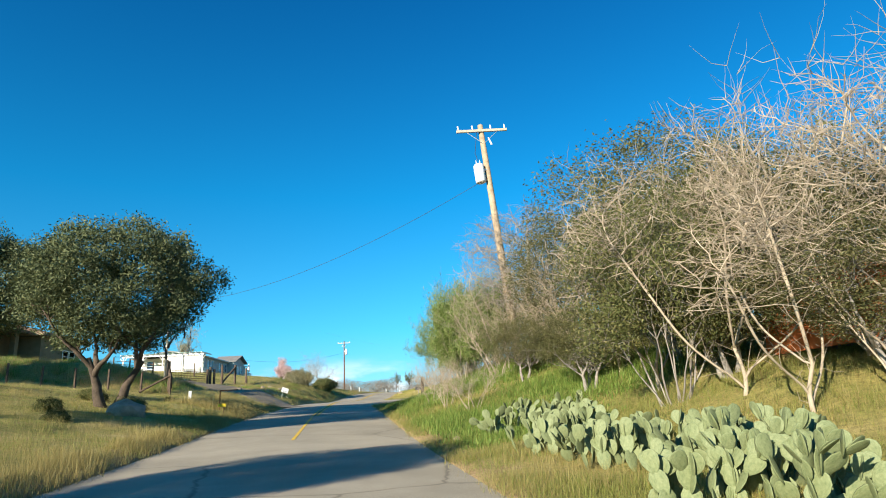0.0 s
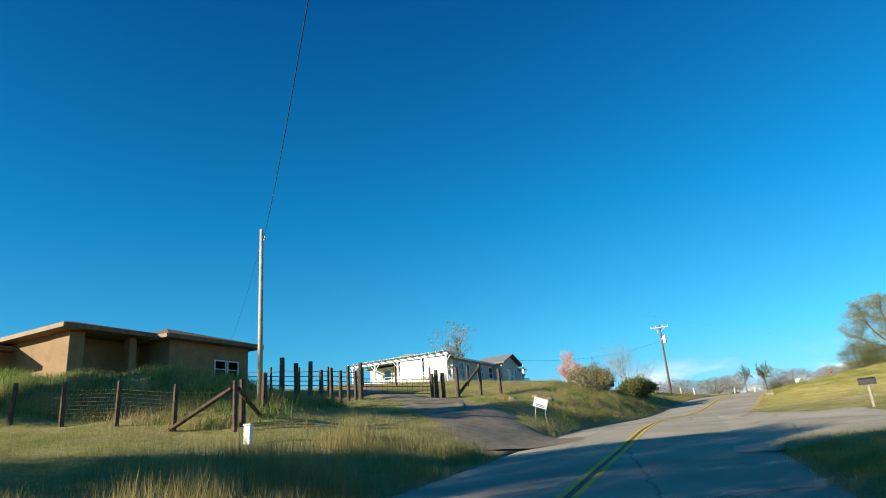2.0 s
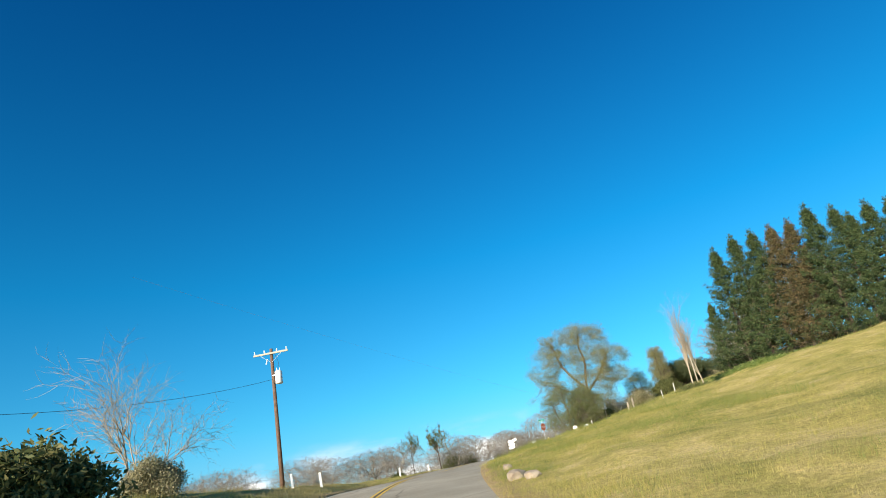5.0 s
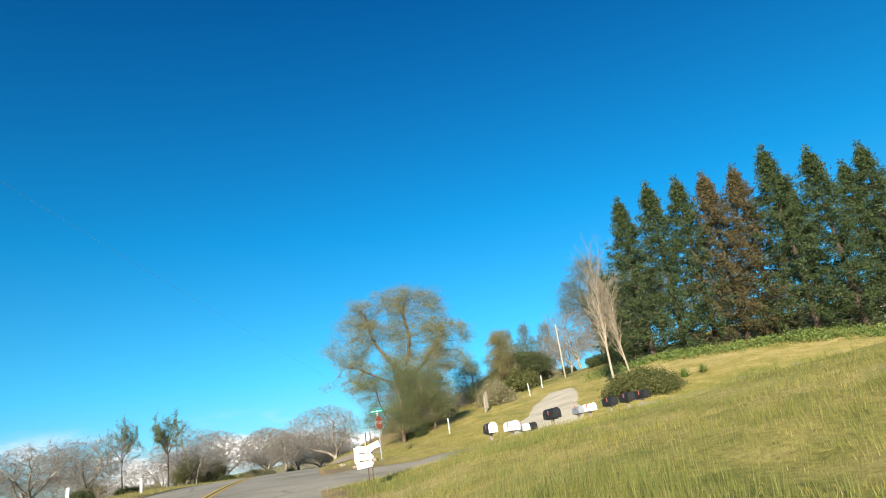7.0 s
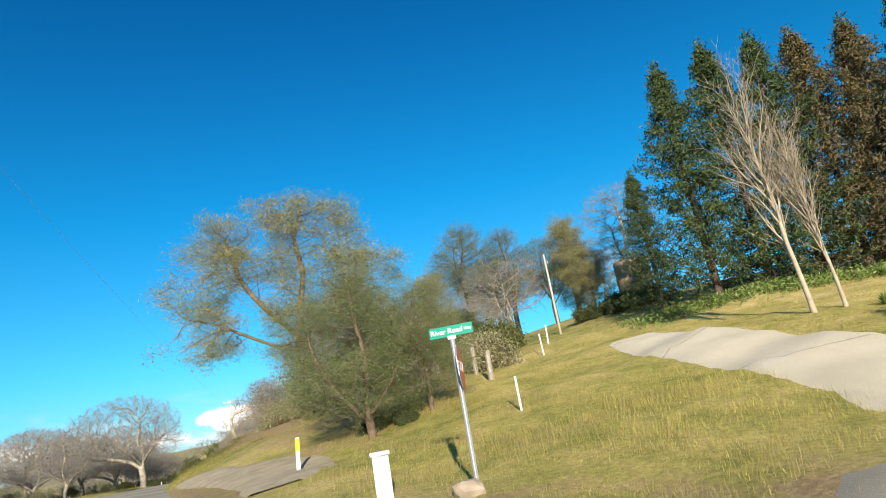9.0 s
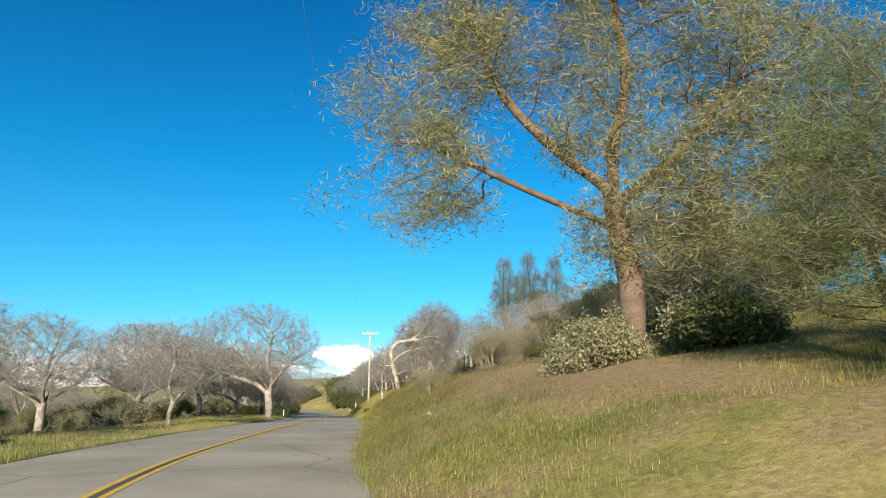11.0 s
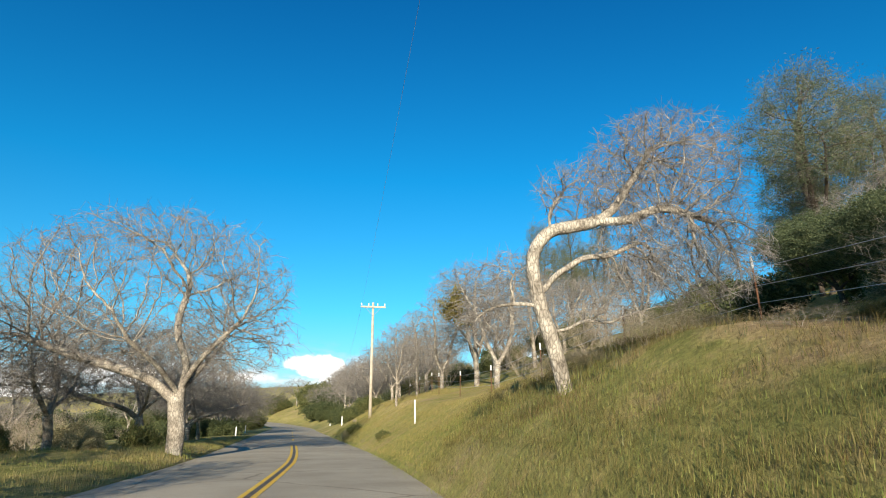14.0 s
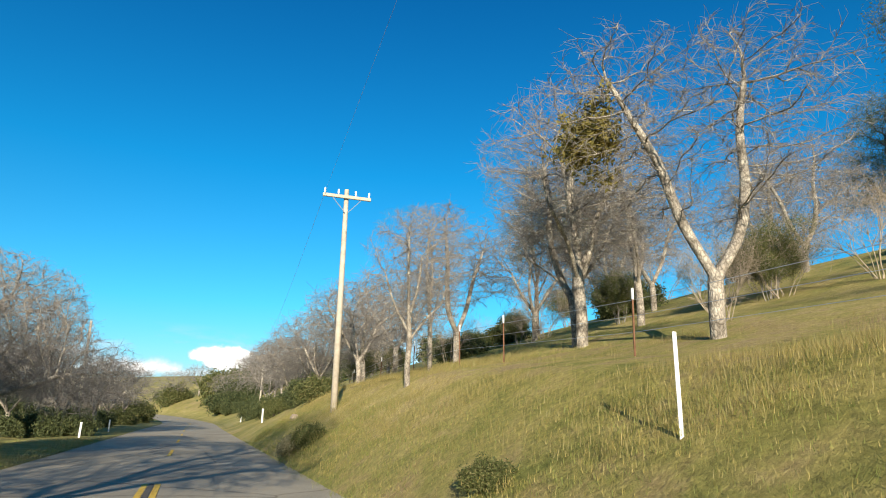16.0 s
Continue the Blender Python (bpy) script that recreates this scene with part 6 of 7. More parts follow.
def hip_roof(w, l, rise, over, thick):
    bm = bmesh.new()
    hw, hl = w / 2 + over, l / 2 + over
    r = max(hl - hw, 0.05)
    lo = [bm.verts.new(v) for v in ((-hw, -hl, 0), (hw, -hl, 0), (hw, hl, 0), (-hw, hl, 0))]
    up = [bm.verts.new((v.co.x, v.co.y, thick)) for v in lo]
    a, b = bm.verts.new((0, -r, rise + thick)), bm.verts.new((0, r, rise + thick))
    bm.faces.new(lo[::-1])
    for i in range(4):
        bm.faces.new((lo[i], lo[(i + 1) % 4], up[(i + 1) % 4], up[i]))
    bm.faces.new((up[0], up[1], a))
    bm.faces.new((up[1], up[2], b, a))
    bm.faces.new((up[2], up[3], b))
    bm.faces.new((up[3], up[0], a, b))
    return bm


def white_house():
    z = land(-35, 93) + 0.1
    floor_z = 8.95
    root = thing("white_house", -38.5, 97.0, floor_z, "single-storey white manufactured house, side wall greyed for shade, with shaded porch", "house")
    W, L, H = 9.6, 18.0, 2.6
    # lap siding: each course a little proud of the one above
    board_s = bmesh.new()
    bm_box(W, 0.16, H / 13 - 0.004, bm=board_s)
    board_e = bmesh.new()
    bm_box(0.16, L - 0.34, H / 13 - 0.004, bm=board_e)
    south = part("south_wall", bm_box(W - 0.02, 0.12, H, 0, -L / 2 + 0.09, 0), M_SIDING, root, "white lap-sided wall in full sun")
    # walls away from the sun take their shade from a greyer siding colour
    east = part("east_wall", bm_box(0.12, L - 0.34, H, W / 2 - 0.09, 0.0, 0), M_SHADEWALL, root, "white lap-sided wall, its shade put in as grey")
    me_s, me_e = bpy.data.meshes.new("board"), bpy.data.meshes.new("board")
    board_s.to_mesh(me_s)
    board_e.to_mesh(me_e)
    for k in range(13):
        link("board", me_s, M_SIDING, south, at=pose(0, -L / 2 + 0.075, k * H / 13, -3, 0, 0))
        link("board", me_e, M_SHADEWALL, east, at=pose(W / 2 - 0.075, 0, k * H / 13, 0, -3, 0))
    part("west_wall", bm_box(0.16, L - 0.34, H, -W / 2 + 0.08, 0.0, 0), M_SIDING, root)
    part("north_wall", bm_box(W, 0.16, H, 0, L / 2 - 0.08, 0), M_SHADEWALL, root)
    part("skirting", bm_box(W - 0.1, L - 0.1, 1.6, 0, 0, -1.6), M_SHADEWALL, root)
    part("roof", gable_roof(W, L, 0.85, 0.35, 0.14), M_GSHINGLE, root, "low grey shingle roof", at=pose(0, 0, H))
    part("gutter", bm_box(0.10, L + 0.6, 0.14, W / 2 + 0.38, 0, H - 0.10), M_WHITE, root)
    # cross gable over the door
    part("dormer_wall", bm_box(1.2, 4.6, H + 0.1, W / 2 + 0.45, 2.6, 0), M_SHADEWALL, root)
    part("dormer_roof", gable_roof(5.0, 3.2, 0.95, 0.25, 0.12), M_GSHINGLE, root, at=pose(W / 2 - 0.3, 2.6, H + 0.1, 0, 0, 90))
    bm = bmesh.new()
    vs = [bm.verts.new(v) for v in ((W / 2 + 1.04, 0.3, H + 0.1), (W / 2 + 1.04, 4.9, H + 0.1), (W / 2 + 1.04, 2.6, H + 0.98))]
    bm.faces.new(vs)
    ret = bmesh.ops.extrude_face_region(bm, geom=bm.faces[:])
    bmesh.ops.translate(bm, vec=(-0.1, 0, 0), verts=[v for v in ret["geom"] if isinstance(v, bmesh.types.BMVert)])
    part("gable_end", bm, M_SHADEWALL, root)
    for y in (-7.4, -6.2, -3.0, -0.6):
        window_part(root, 0.95 if y < -5 else 0.8, 1.45 if y < -5 else 1.1, pose(W / 2 + 0.06, y, 0.75 if y < -5 else 1.05, 0, 0, 90), "white-framed window with dark panes")
    window_part(root, 0.9, 1.0, pose(W / 2 + 1.07, 3.6, 1.1, 0, 0, 90))
    for x in (-2.6, 1.6):
        window_part(root, 0.8, 1.3, pose(x, -L / 2 - 0.06, 0.9, 0, 0, 0))
    door = part("door", bm_box(0.06, 0.9, 2.05, W / 2 + 1.08, 2.0, 0.02, 0.01), M_WHITE, root)
    part("handle", bm_box(0.05, 0.05, 0.05, W / 2 + 1.13, 2.3, 1.0), M_METAL, door)
    # porch along the sunny side
    y0 = -L / 2
    part("porch_deck", bm_box(W + 1.2, 2.8, 0.14, 0.3, y0 - 1.42, -0.16), M_WHITE, root)
    part("porch_skirt", bm_box(W + 1.2, 0.06, 1.1, 0.3, y0 - 2.84, -1.28), M_WHITE, root, "white boarded porch skirt")
    for i in range(5):
        x = -W / 2 - 0.2 + i * (W + 1.0) / 4
        post = part("porch_post", bm_box(0.12, 0.12, 2.55, x, y0 - 2.7, 0), M_WHITE, root)
        for sx in (-1, 1):
            part("brace", bm_tube([(x, y0 - 2.7, 1.95), (x + sx * 0.45, y0 - 2.7, 2.5)], [0.035, 0.035], 4), M_WHITE, post)
    part("porch_beam", bm_box(W + 1.4, 0.12, 0.2, 0.3, y0 - 2.7, 2.55), M_WHITE, root)
    for i in range(15):
        part("rafter", bm_box(0.06, 3.6, 0.14, -W / 2 - 0.3 + i * (W + 1.2) / 14, y0 - 1.6, 2.76), M_WHITE, root)
    part("awning", bm_box(W + 1.0, 2.7, 0.03, 0.3, y0 - 1.4, 2.93), M_GREENPOLY, root, "pale green corrugated awning")
    bal = bm_box(0.035, 0.03, 0.85)
    bal_mesh = bpy.data.meshes.new("baluster")
    bal.to_mesh(bal_mesh)
    for i in range(4):
        x = -W / 2 - 0.2 + (i + 0.5) * (W + 1.0) / 4
        part("rail", bm_box((W + 1.0) / 4 - 0.16, 0.05, 0.07, x, y0 - 2.7, 0.9), M_WHITE, root)
        for k in range(16):
            link("baluster", bal_mesh, M_WHITE, root, at=pose(x - 1.05 + k * 0.14, y0 - 2.7, 0.04))
    lat = bmesh.new()
    for k in range(18):
        bm_tube([(W / 2 + 0.8, y0 - 2.6 + k * 0.14, 0.05), (W / 2 + 0.8, y0 - 2.6 + (k + 3) * 0.14, 0.85)], [0.016, 0.016], 4, lat)
        bm_tube([(W / 2 + 0.8, y0 - 2.6 + (k + 3) * 0.14, 0.05), (W / 2 + 0.8, y0 - 2.6 + k * 0.14, 0.85)], [0.016, 0.016], 4, lat)
    tagged(part("lattice", lat, M_WHITE, root, "white porch lattice"), kind="stuff")
    for i in (2, 3):
        x = -W / 2 - 0.2 + (i + 0.5) * (W + 1.0) / 4
        part("sun_shade", bm_box((W + 1.0) / 4 - 0.4, 0.03, 1.75, x, y0 - 2.6, 0.72, 0.004, rot=Matrix.Rotation(radians(2), 4, "Y")), M_SIDING, root, "white roll-down sun shade")
    # door landing
    part("landing", bm_box(1.6, 2.6, 0.12, W / 2 + 1.9, 2.6, -0.14), M_GREYWOOD, root)
    for k in range(12):
        part("baluster", bm_box(0.04, 0.04, 0.95, W / 2 + 2.66, 1.4 + k * 0.22, 0), M_WHITE, root)
    part("landing_rail", bm_box(0.06, 2.7, 0.06, W / 2 + 2.66, 2.6, 0.95), M_WHITE, root)
    return root


white_house()
umb = thing("patio_umbrella", -30.9, 99.0, 8.8, "folded white and dark patio umbrella beside the landing", "umbrella")
part("pole", bm_tube([(0, 0, -0.6), (0, 0, 2.6)], [0.025, 0.02], 8), M_METAL, umb)
part("canopy", bm_tube([(0, 0, 1.25), (0, 0, 1.4), (0, 0, 2.2), (0, 0, 2.55)], [0.10, 0.19, 0.14, 0.03], 8), M_WHITE, umb)


def brown_house():
    z = 7.9
    root = thing("brown_house", -44.5, 56.8, z, "low tan stucco house with brown hip roofs on the rise", "house")
    # northern wing
    part("wing_wall", bm_box(8.9, 6.5, 4.6, 1.45, 6.45, -1.5), M_STUCCO, root)
    part("wing_roof", hip_roof(8.9, 6.5, 1.5, 0.75, 0.26), M_SHINGLE, root, "brown shingle hip roof", at=pose(1.45, 6.45, 3.08))
    part("wing_fascia", bm_box(10.3, 0.05, 0.24, 1.45, 2.42, 3.09), M_FASCIA, root, "pale cream fascia board")
    # southern wing round a shaded porch
    part("front_wall", bm_box(8.0, 5.9, 4.7, -1.0, 0.65, -1.5), M_STUCCO, root)
    part("corner_pier", bm_box(1.6, 0.9, 4.7, 3.85, -1.9, -1.5, 0.02), M_STUCCO, root, "tan stucco corner pier")
    part("porch_pillar", bm_box(0.5, 0.5, 4.7, 4.4, 1.6, -1.5, 0.02), M_STUCCO, root, "tan stucco pillar")
    part("front_roof", hip_roof(9.7, 6.2, 1.4, 0.75, 0.26), M_SHINGLE, root, "brown shingle hip roof", at=pose(-0.15, 0.7, 3.2))
    part("front_fascia", bm_box(11.1, 0.05, 0.25, -0.15, -3.18, 3.21), M_FASCIA, root)
    part("bay_wall", bm_box(4.2, 3.0, 4.2, -3.2, -3.8, -1.5), M_STUCCO, root)
    part("bay_roof", hip_roof(4.2, 4.6, 0.6, 0.6, 0.24), M_SHINGLE, root, "brown shingle hip roof", at=pose(-3.2, -3.4, 2.72))
    for y in (7.2, 8.3):
        window_part(root, 0.85, 1.1, pose(5.91, y, 0.95, 0, 0, 90), "white-framed window in stucco")
    window_part(root, 2.2, 1.3, pose(-2.9, -5.32, 0.8, 0, 0, 0))
    return root


brown_house()

# shed behind the thicket
sx, sy = 9.5, 13.5
shed = thing("rusty_shed", *on_land(sx, sy, 0.1), "low orange rusty sheet-metal shed behind the thicket", "shed", turn=10)
for k in range(14):
    part("sheet", bm_box(0.3, 0.05 + 0.02 * (k % 2), 1.5, -2.1 + k * 0.3, -1.2, 0), M_ORANGE, shed)
part("side_wall", bm_box(0.06, 2.4, 1.5, -2.2, 0, 0), M_ORANGE, shed)
part("shed_roof", bm_box(4.7, 2.8, 0.06, 0, 0, 1.55, rot=Matrix.Rotation(radians(5), 4, "X")), M_ORANGE, shed, "faded orange sloping roof")


# ---- fences and gate ----
def wire_fence(points, tops, post_r, mat, label, wires=5, wire_mat=None, name="wire_fence"):
    root = thing(name, 0, 0, 0, label, "fence")
    prng = np.random.default_rng(len(points) * 3 + int(abs(points[0][0])))
    heads = []
    for (x, y), h in zip(points, tops):
        z = land(x, y)
        lx, ly = prng.normal(0, 0.03, 2)
        part("post", bm_tube([(x, y, z - 0.3), (x + lx * 0.5, y + ly * 0.5, z + h * 0.5), (x + lx, y + ly, z + h)], [post_r * prng.uniform(0.9, 1.15), post_r, post_r * 0.92], 7), mat, root)
        heads.append((x + lx, y + ly, z, h))
    for k in range(wires):
        f = 0.25 + 0.65 * k / max(wires - 1, 1)
        line = [np.array((x, y, z + min(h, 1.35) * f)) for x, y, z, h in heads]
        part("wire", bm_tube(line, [0.004] * len(line), 4), wire_mat or M_RUST, root)
    return root


def between(a, b, n):
    return [(a[0] + (b[0] - a[0]) * k / (n - 1), a[1] + (b[1] - a[1]) * k / (n - 1)) for k in range(n)]


wire_fence([(-21.2, 48.9)] + between((-23.03, 48.05), (-40.5, 43.9), 9), [1.6] + [1.5] * 9, 0.085, M_POST, "woven wire fence on dark wooden posts below the brown house", 8)
wire_fence(between((-21.6, 49.6), (-29.0, 66.0), 10), [1.5, 1.3, 1.7, 1.6, 1.9, 1.8, 2.0, 1.9, 2.0, 1.8], 0.11, M_POST, "dark timber posts strung with wire up to the gate", 4)
br = thing("corner_brace", 0, 0, 0, "slanting timber braces at the fence corner", "fence")
for a, b in (((-23.1, 47.95), (-21.3, 48.8)), ((-21.9, 50.7), (-21.2, 49.0))):
    part("brace", bm_tube([(a[0], a[1], land(*a) + 0.05), (b[0], b[1], land(*b) + 1.35)], [0.08, 0.08], 7), M_POST, br)
gate = thing("farm_gate", 0, 0, 0, "dark steel farm gate between heavy timber posts", "gate")
ga, gb = (-29.9, 67.8), (-27.0, 72.6)
for (x, y), h in ((ga, 2.3), ((-29.5, 67.2), 1.7), ((-29.7, 67.5), 1.8), (gb, 1.9), ((-26.7, 73.0), 1.7), ((-27.2, 72.3), 1.6)):
    part("gate_post", bm_tube([(x, y, land(x, y) - 0.3), (x, y, land(x, y) + h)], [0.15, 0.14], 8), M_POST, gate)
for k in range(5):
    z0, z1 = land(*ga) + 0.3 + k * 0.24, land(*gb) + 0.3 + k * 0.24
    part("bar", bm_tube([(ga[0], ga[1], z0), (gb[0], gb[1], z1)], [0.025, 0.025], 6), M_RUST, gate)
for k in range(1, 15):
    f = k / 15
    x, y = ga[0] + (gb[0] - ga[0]) * f, ga[1] + (gb[1] - ga[1]) * f
    z = land(*ga) + (land(*gb) - land(*ga)) * f
    part("upright", bm_tube([(x, y, z + 0.28), (x, y, z + 1.28)], [0.014, 0.014], 5), M_RUST, gate)
wire_fence([(-26.2, 74.2), (-25.4, 76.2), (-24.6, 78.0)], [2.0, 2.2, 1.9], 0.14, M_POST, "heavy dark timber posts beside the gate", 2)
br2 = thing("timber_brace", 0, 0, 0, "slanting heavy timber brace beside the gate", "fence")
part("brace", bm_tube([(-26.2, 74.2, land(-26.2, 74.2) + 0.1), (-25.4, 76.2, land(-25.4, 76.2) + 1.95)], [0.11, 0.11], 7), M_POST, br2)
corral = thing("pipe_corral", 0, 0, 0, "dark pipe-rail corral in front of the house", "fence")
cp = between((-33.5, 72.5), (-46, 70.5), 6)
for x, y in cp:
    part("post", bm_tube([(x, y, land(x, y) - 0.2), (x, y, land(x, y) + 1.9)], [0.09, 0.08], 7), M_POST, corral)
for k in range(4):
    part("rail", bm_tube([(x, y, land(x, y) + 0.5 + 0.35 * k) for x, y in cp], [0.03] * len(cp), 6), M_RUST, corral)
wire_fence(between((-28.5, 80.5), (-42, 80), 5), [1.7] * 5, 0.09, M_POST, "dark timber posts below the porch", 2)
# fence up the slope by the junction
wire_fence([(9.4, 146.5), (10.6, 148.6), (11.6, 151), (13, 154), (15, 157)], [1.1, 1.1, 1.0, 1.0, 1.0], 0.10, M_GREYWOOD, "grey weathered post fence climbing the slope", 1)


def t_post_fence(points, label):
    """Rusty steel T-posts with white painted tips, strung with barbed wire."""
    root = thing("barbed_wire_fence", 0, 0, 0, label, "fence")
    prng = np.random.default_rng(99)
    tops = []
    for x, y in points:
        z = land(x, y)
        lx, ly = prng.normal(0, 0.04, 2)
        a, b = Vector((x, y, z - 0.2)), Vector((x + lx, y + ly, z + 1.45))
        c = a.lerp(b, 0.86)
        st = part("post", bm_tube([a, c], [0.024, 0.024], 5), M_RUST, root)
        part("white_tip", bm_tube([c, b], [0.03, 0.03], 5), M_WHITE, st, "white painted post tip")
        tops.append((a, b))
    for f in (0.45, 0.65, 0.85):
        line = [a.lerp(b, f) for a, b in tops]
        part("wire", bm_tube(line, [0.006] * len(line), 4), M_METAL, root)
    return root


t_post_fence([sd(s, d) for s, d in ((180, 8.6), (187, 9.0), (192, 9.4), (197, 9.0), (203, 8.8), (209.5, 8.8), (216, 9.0), (222.5, 9.3), (227.5, 9.9), (234, 10.2), (242, 10.8), (252, 11.5), (262, 12), (274, 12))], "rusty T-post fence with white tips and barbed wire along the slope")


# ---- markers, signs, boxes ----
def marker(x, y, h, w, mat, label, name="roadside_marker", tip=None):
    root = thing(name, *on_land(x, y, 0.02), label, "marker post", "roadside markers", turn=(x * 37) % 40 - 20)
    root.rotation_euler.rotate_axis("Y", radians(((x * 13) % 6) - 3))
    body = part("blade", bm_box(w, w * 0.35, h + 0.15, 0, 0, -0.15, 0.006), mat, root)
    if tip:
        part("cap", bm_box(w + 0.004, w * 0.35 + 0.004, h * 0.35, 0, 0, h * 0.62), tip, root)
    return root


marker(0.45, 144.5, 0.85, 0.10, M_WHITE, "white flexible marker post with a yellow upper half", tip=M_YBOX)
for x, y, h in ((3.9, 139.85, 0.8), (12.0, 150.0, 1.1), (13.5, 152.0, 1.2), (13.4, 147.3, 0.95), (15.2, 148.5, 0.9)):
    marker(x, y, h, 0.06, M_WHITE, "thin pale stake on the grass slope")
for s, d, h in ((253.5, 5.4, 1.0), (280, 5.6, 1.0), (248, -5.2, 0.9), (262, -5.2, 0.9)):
    x, y = sd(s, d)
    marker(x, y, h, 0.11, M_WHITE, "white roadside delineator post")
marker(21.85, 203.3, 1.05, 0.055, M_WHITE, "tall white roadside stake on the verge")
for x, y in ((-18.0, 118.0), (-16.6, 118.8)):
    marker(x, y, 0.8, 0.13, M_WHITE, "white marker post leaning in the grass")
for s, d in ((137, -6.0), (146, -5.6)):
    x, y = sd(s, d)
    marker(x, y, 0.8, 0.12, M_WHITE, "white marker post at the road edge")


def pedestal(x, y, w, h, label):
    root = thing("utility_pedestal", *on_land(x, y, 0.02), label, "utility box", turn=20)
    part("case", bm_box(w, w * 0.8, h, 0, 0, -0.1, 0.015), M_WHITE, root)
    part("lid", bm_box(w + 0.03, w * 0.8 + 0.03, 0.06, 0, 0, h - 0.1, 0.01), M_TANK, root)


pedestal(-2.0, 136.9, 0.2, 0.72, "white utility pedestal beside the junction")
pedestal(-19.0, 47.3, 0.2, 0.62, "white utility pedestal by the fence corner")
ybox = thing("newspaper_box", *on_land(-12.2, 34.7, 0), "yellow plastic newspaper box on a short post", "newspaper box", turn=25)
part("tube", bm_box(0.42, 0.22, 0.18, 0, 0, 0.32, 0.03), M_YBOX, ybox)
part("post", bm_box(0.05, 0.05, 0.5, 0.1, 0, -0.18), M_RUST, ybox)
arm = thing("pipe_hitch", *on_land(-13.0, 36.6, 0), "rusty bent steel pipe post with a horizontal arm", "post", turn=10)
part("upright", bm_tube([(0, 0, -0.2), (0, 0, 1.05)], [0.03, 0.03], 7), M_RUST, arm)
part("arm", bm_tube([(0, 0, 1.05), (0.95, 0.3, 1.08)], [0.03, 0.03], 7), M_RUST, arm)


def yard_sign():
    root = thing("yard_sign", *on_land(-16.1, 62.9, 0), "white weathered yard sign tilted on thin legs", "sign", turn=27)
    panel = part("panel", bm_box(0.66, 0.02, 0.46, 0, 0, 0, 0.004), M_WHITE, root, at=pose(0, 0, 0.60, -8, 20, 0))
    part("line_bar", bm_box(0.44, 0.008, 0.03, 0, -0.014, 0.12), M_BLACK, panel)
    part("line_bar", bm_box(0.38, 0.008, 0.03, 0.02, -0.014, 0.05), M_BLACK, panel)
    for sx in (-0.24, 0.24):
        part("leg", bm_tube([(sx, 0.02, -0.15), (sx + 0.06, 0.02, 0.72)], [0.008, 0.008], 5), M_METAL, root)


yard_sign()


def street_sign():
    x, y = -1.1, 136.0
    root = thing("street_sign", *on_land(x, y, 0), "green street name sign above a stop sign on a steel post", "sign")
    h = 2.02
    part("post", bm_box(0.05, 0.05, h + 0.25, 0, 0, -0.25, 0.006), M_METAL, root)
    blade = part("name_blade", bm_box(0.64, 0.012, 0.155, 0, 0, 0, 0.003), M_SIGNGREEN, root, "green reflective street name blade", at=pose(0, 0, h + 0.03, 0, 0, -50))
    part("bracket", bm_box(0.12, 0.03, 0.05, 0, 0, -0.04), M_METAL, blade)
    for side in (1, -1):
        for word, size, dx in (("River Road", 0.105, -0.065), ("Way", 0.06, 0.245)):
            cu = bpy.data.curves.new("lettering", "FONT")
            cu.body, cu.size, cu.extrude, cu.align_x, cu.align_y = word, size, 0.002, "CENTER", "CENTER"
            tmp = bpy.data.objects.new("lettering", cu)
            me = bpy.data.meshes.new_from_object(tmp)
            bpy.data.objects.remove(tmp)
            if side == 1:
                link("lettering", me, M_WHITE, blade, "white lettering", pose(dx, -0.009, 0.078, 90, 0, 0))
            else:
                link("lettering", me, M_WHITE, blade, "white lettering", pose(-dx, 0.009, 0.078, 90, 0, 180))
    octo = bmesh.new()
    ring = [(0.32 * math.cos(radians(22.5 + 45 * k)), 0.32 * math.sin(radians(22.5 + 45 * k))) for k in range(8)]
    for yy in (-0.006, 0.006):
        octo.faces.new([octo.verts.new((a, yy, b)) for a, b in (ring if yy < 0 else ring[::-1])])
    octo.verts.ensure_lookup_table()
    for k in range(8):
        octo.faces.new((octo.verts[k], octo.verts[(k + 1) % 8], octo.verts[8 + (7 - (k + 1)) % 8], octo.verts[8 + 7 - k]))
    bmesh.ops.recalc_face_normals(octo, faces=octo.faces)
    stop = part("stop_panel", octo, M_METAL, root, "bare metal back of the octagonal panel", at=pose(0.03, -0.035, h - 0.42, 0, 0, 43))
    face = bmesh.new()
    face.faces.new([face.verts.new((a * 0.99, -0.009, b * 0.99)) for a, b in ring])
    part("red_face", face, M_SIGNRED, stop, "faded red octagonal face")
    cu = bpy.data.curves.new("lettering", "FONT")
    cu.body, cu.size, cu.extrude, cu.align_x, cu.align_y = "STOP", 0.21, 0.001, "CENTER", "CENTER"
    tmp = bpy.data.objects.new("lettering", cu)
    me = bpy.data.meshes.new_from_object(tmp)
    bpy.data.objects.remove(tmp)
    link("lettering", me, M_WHITE, stop, "white lettering", pose(0, -0.012, 0, 90, 0, 0))


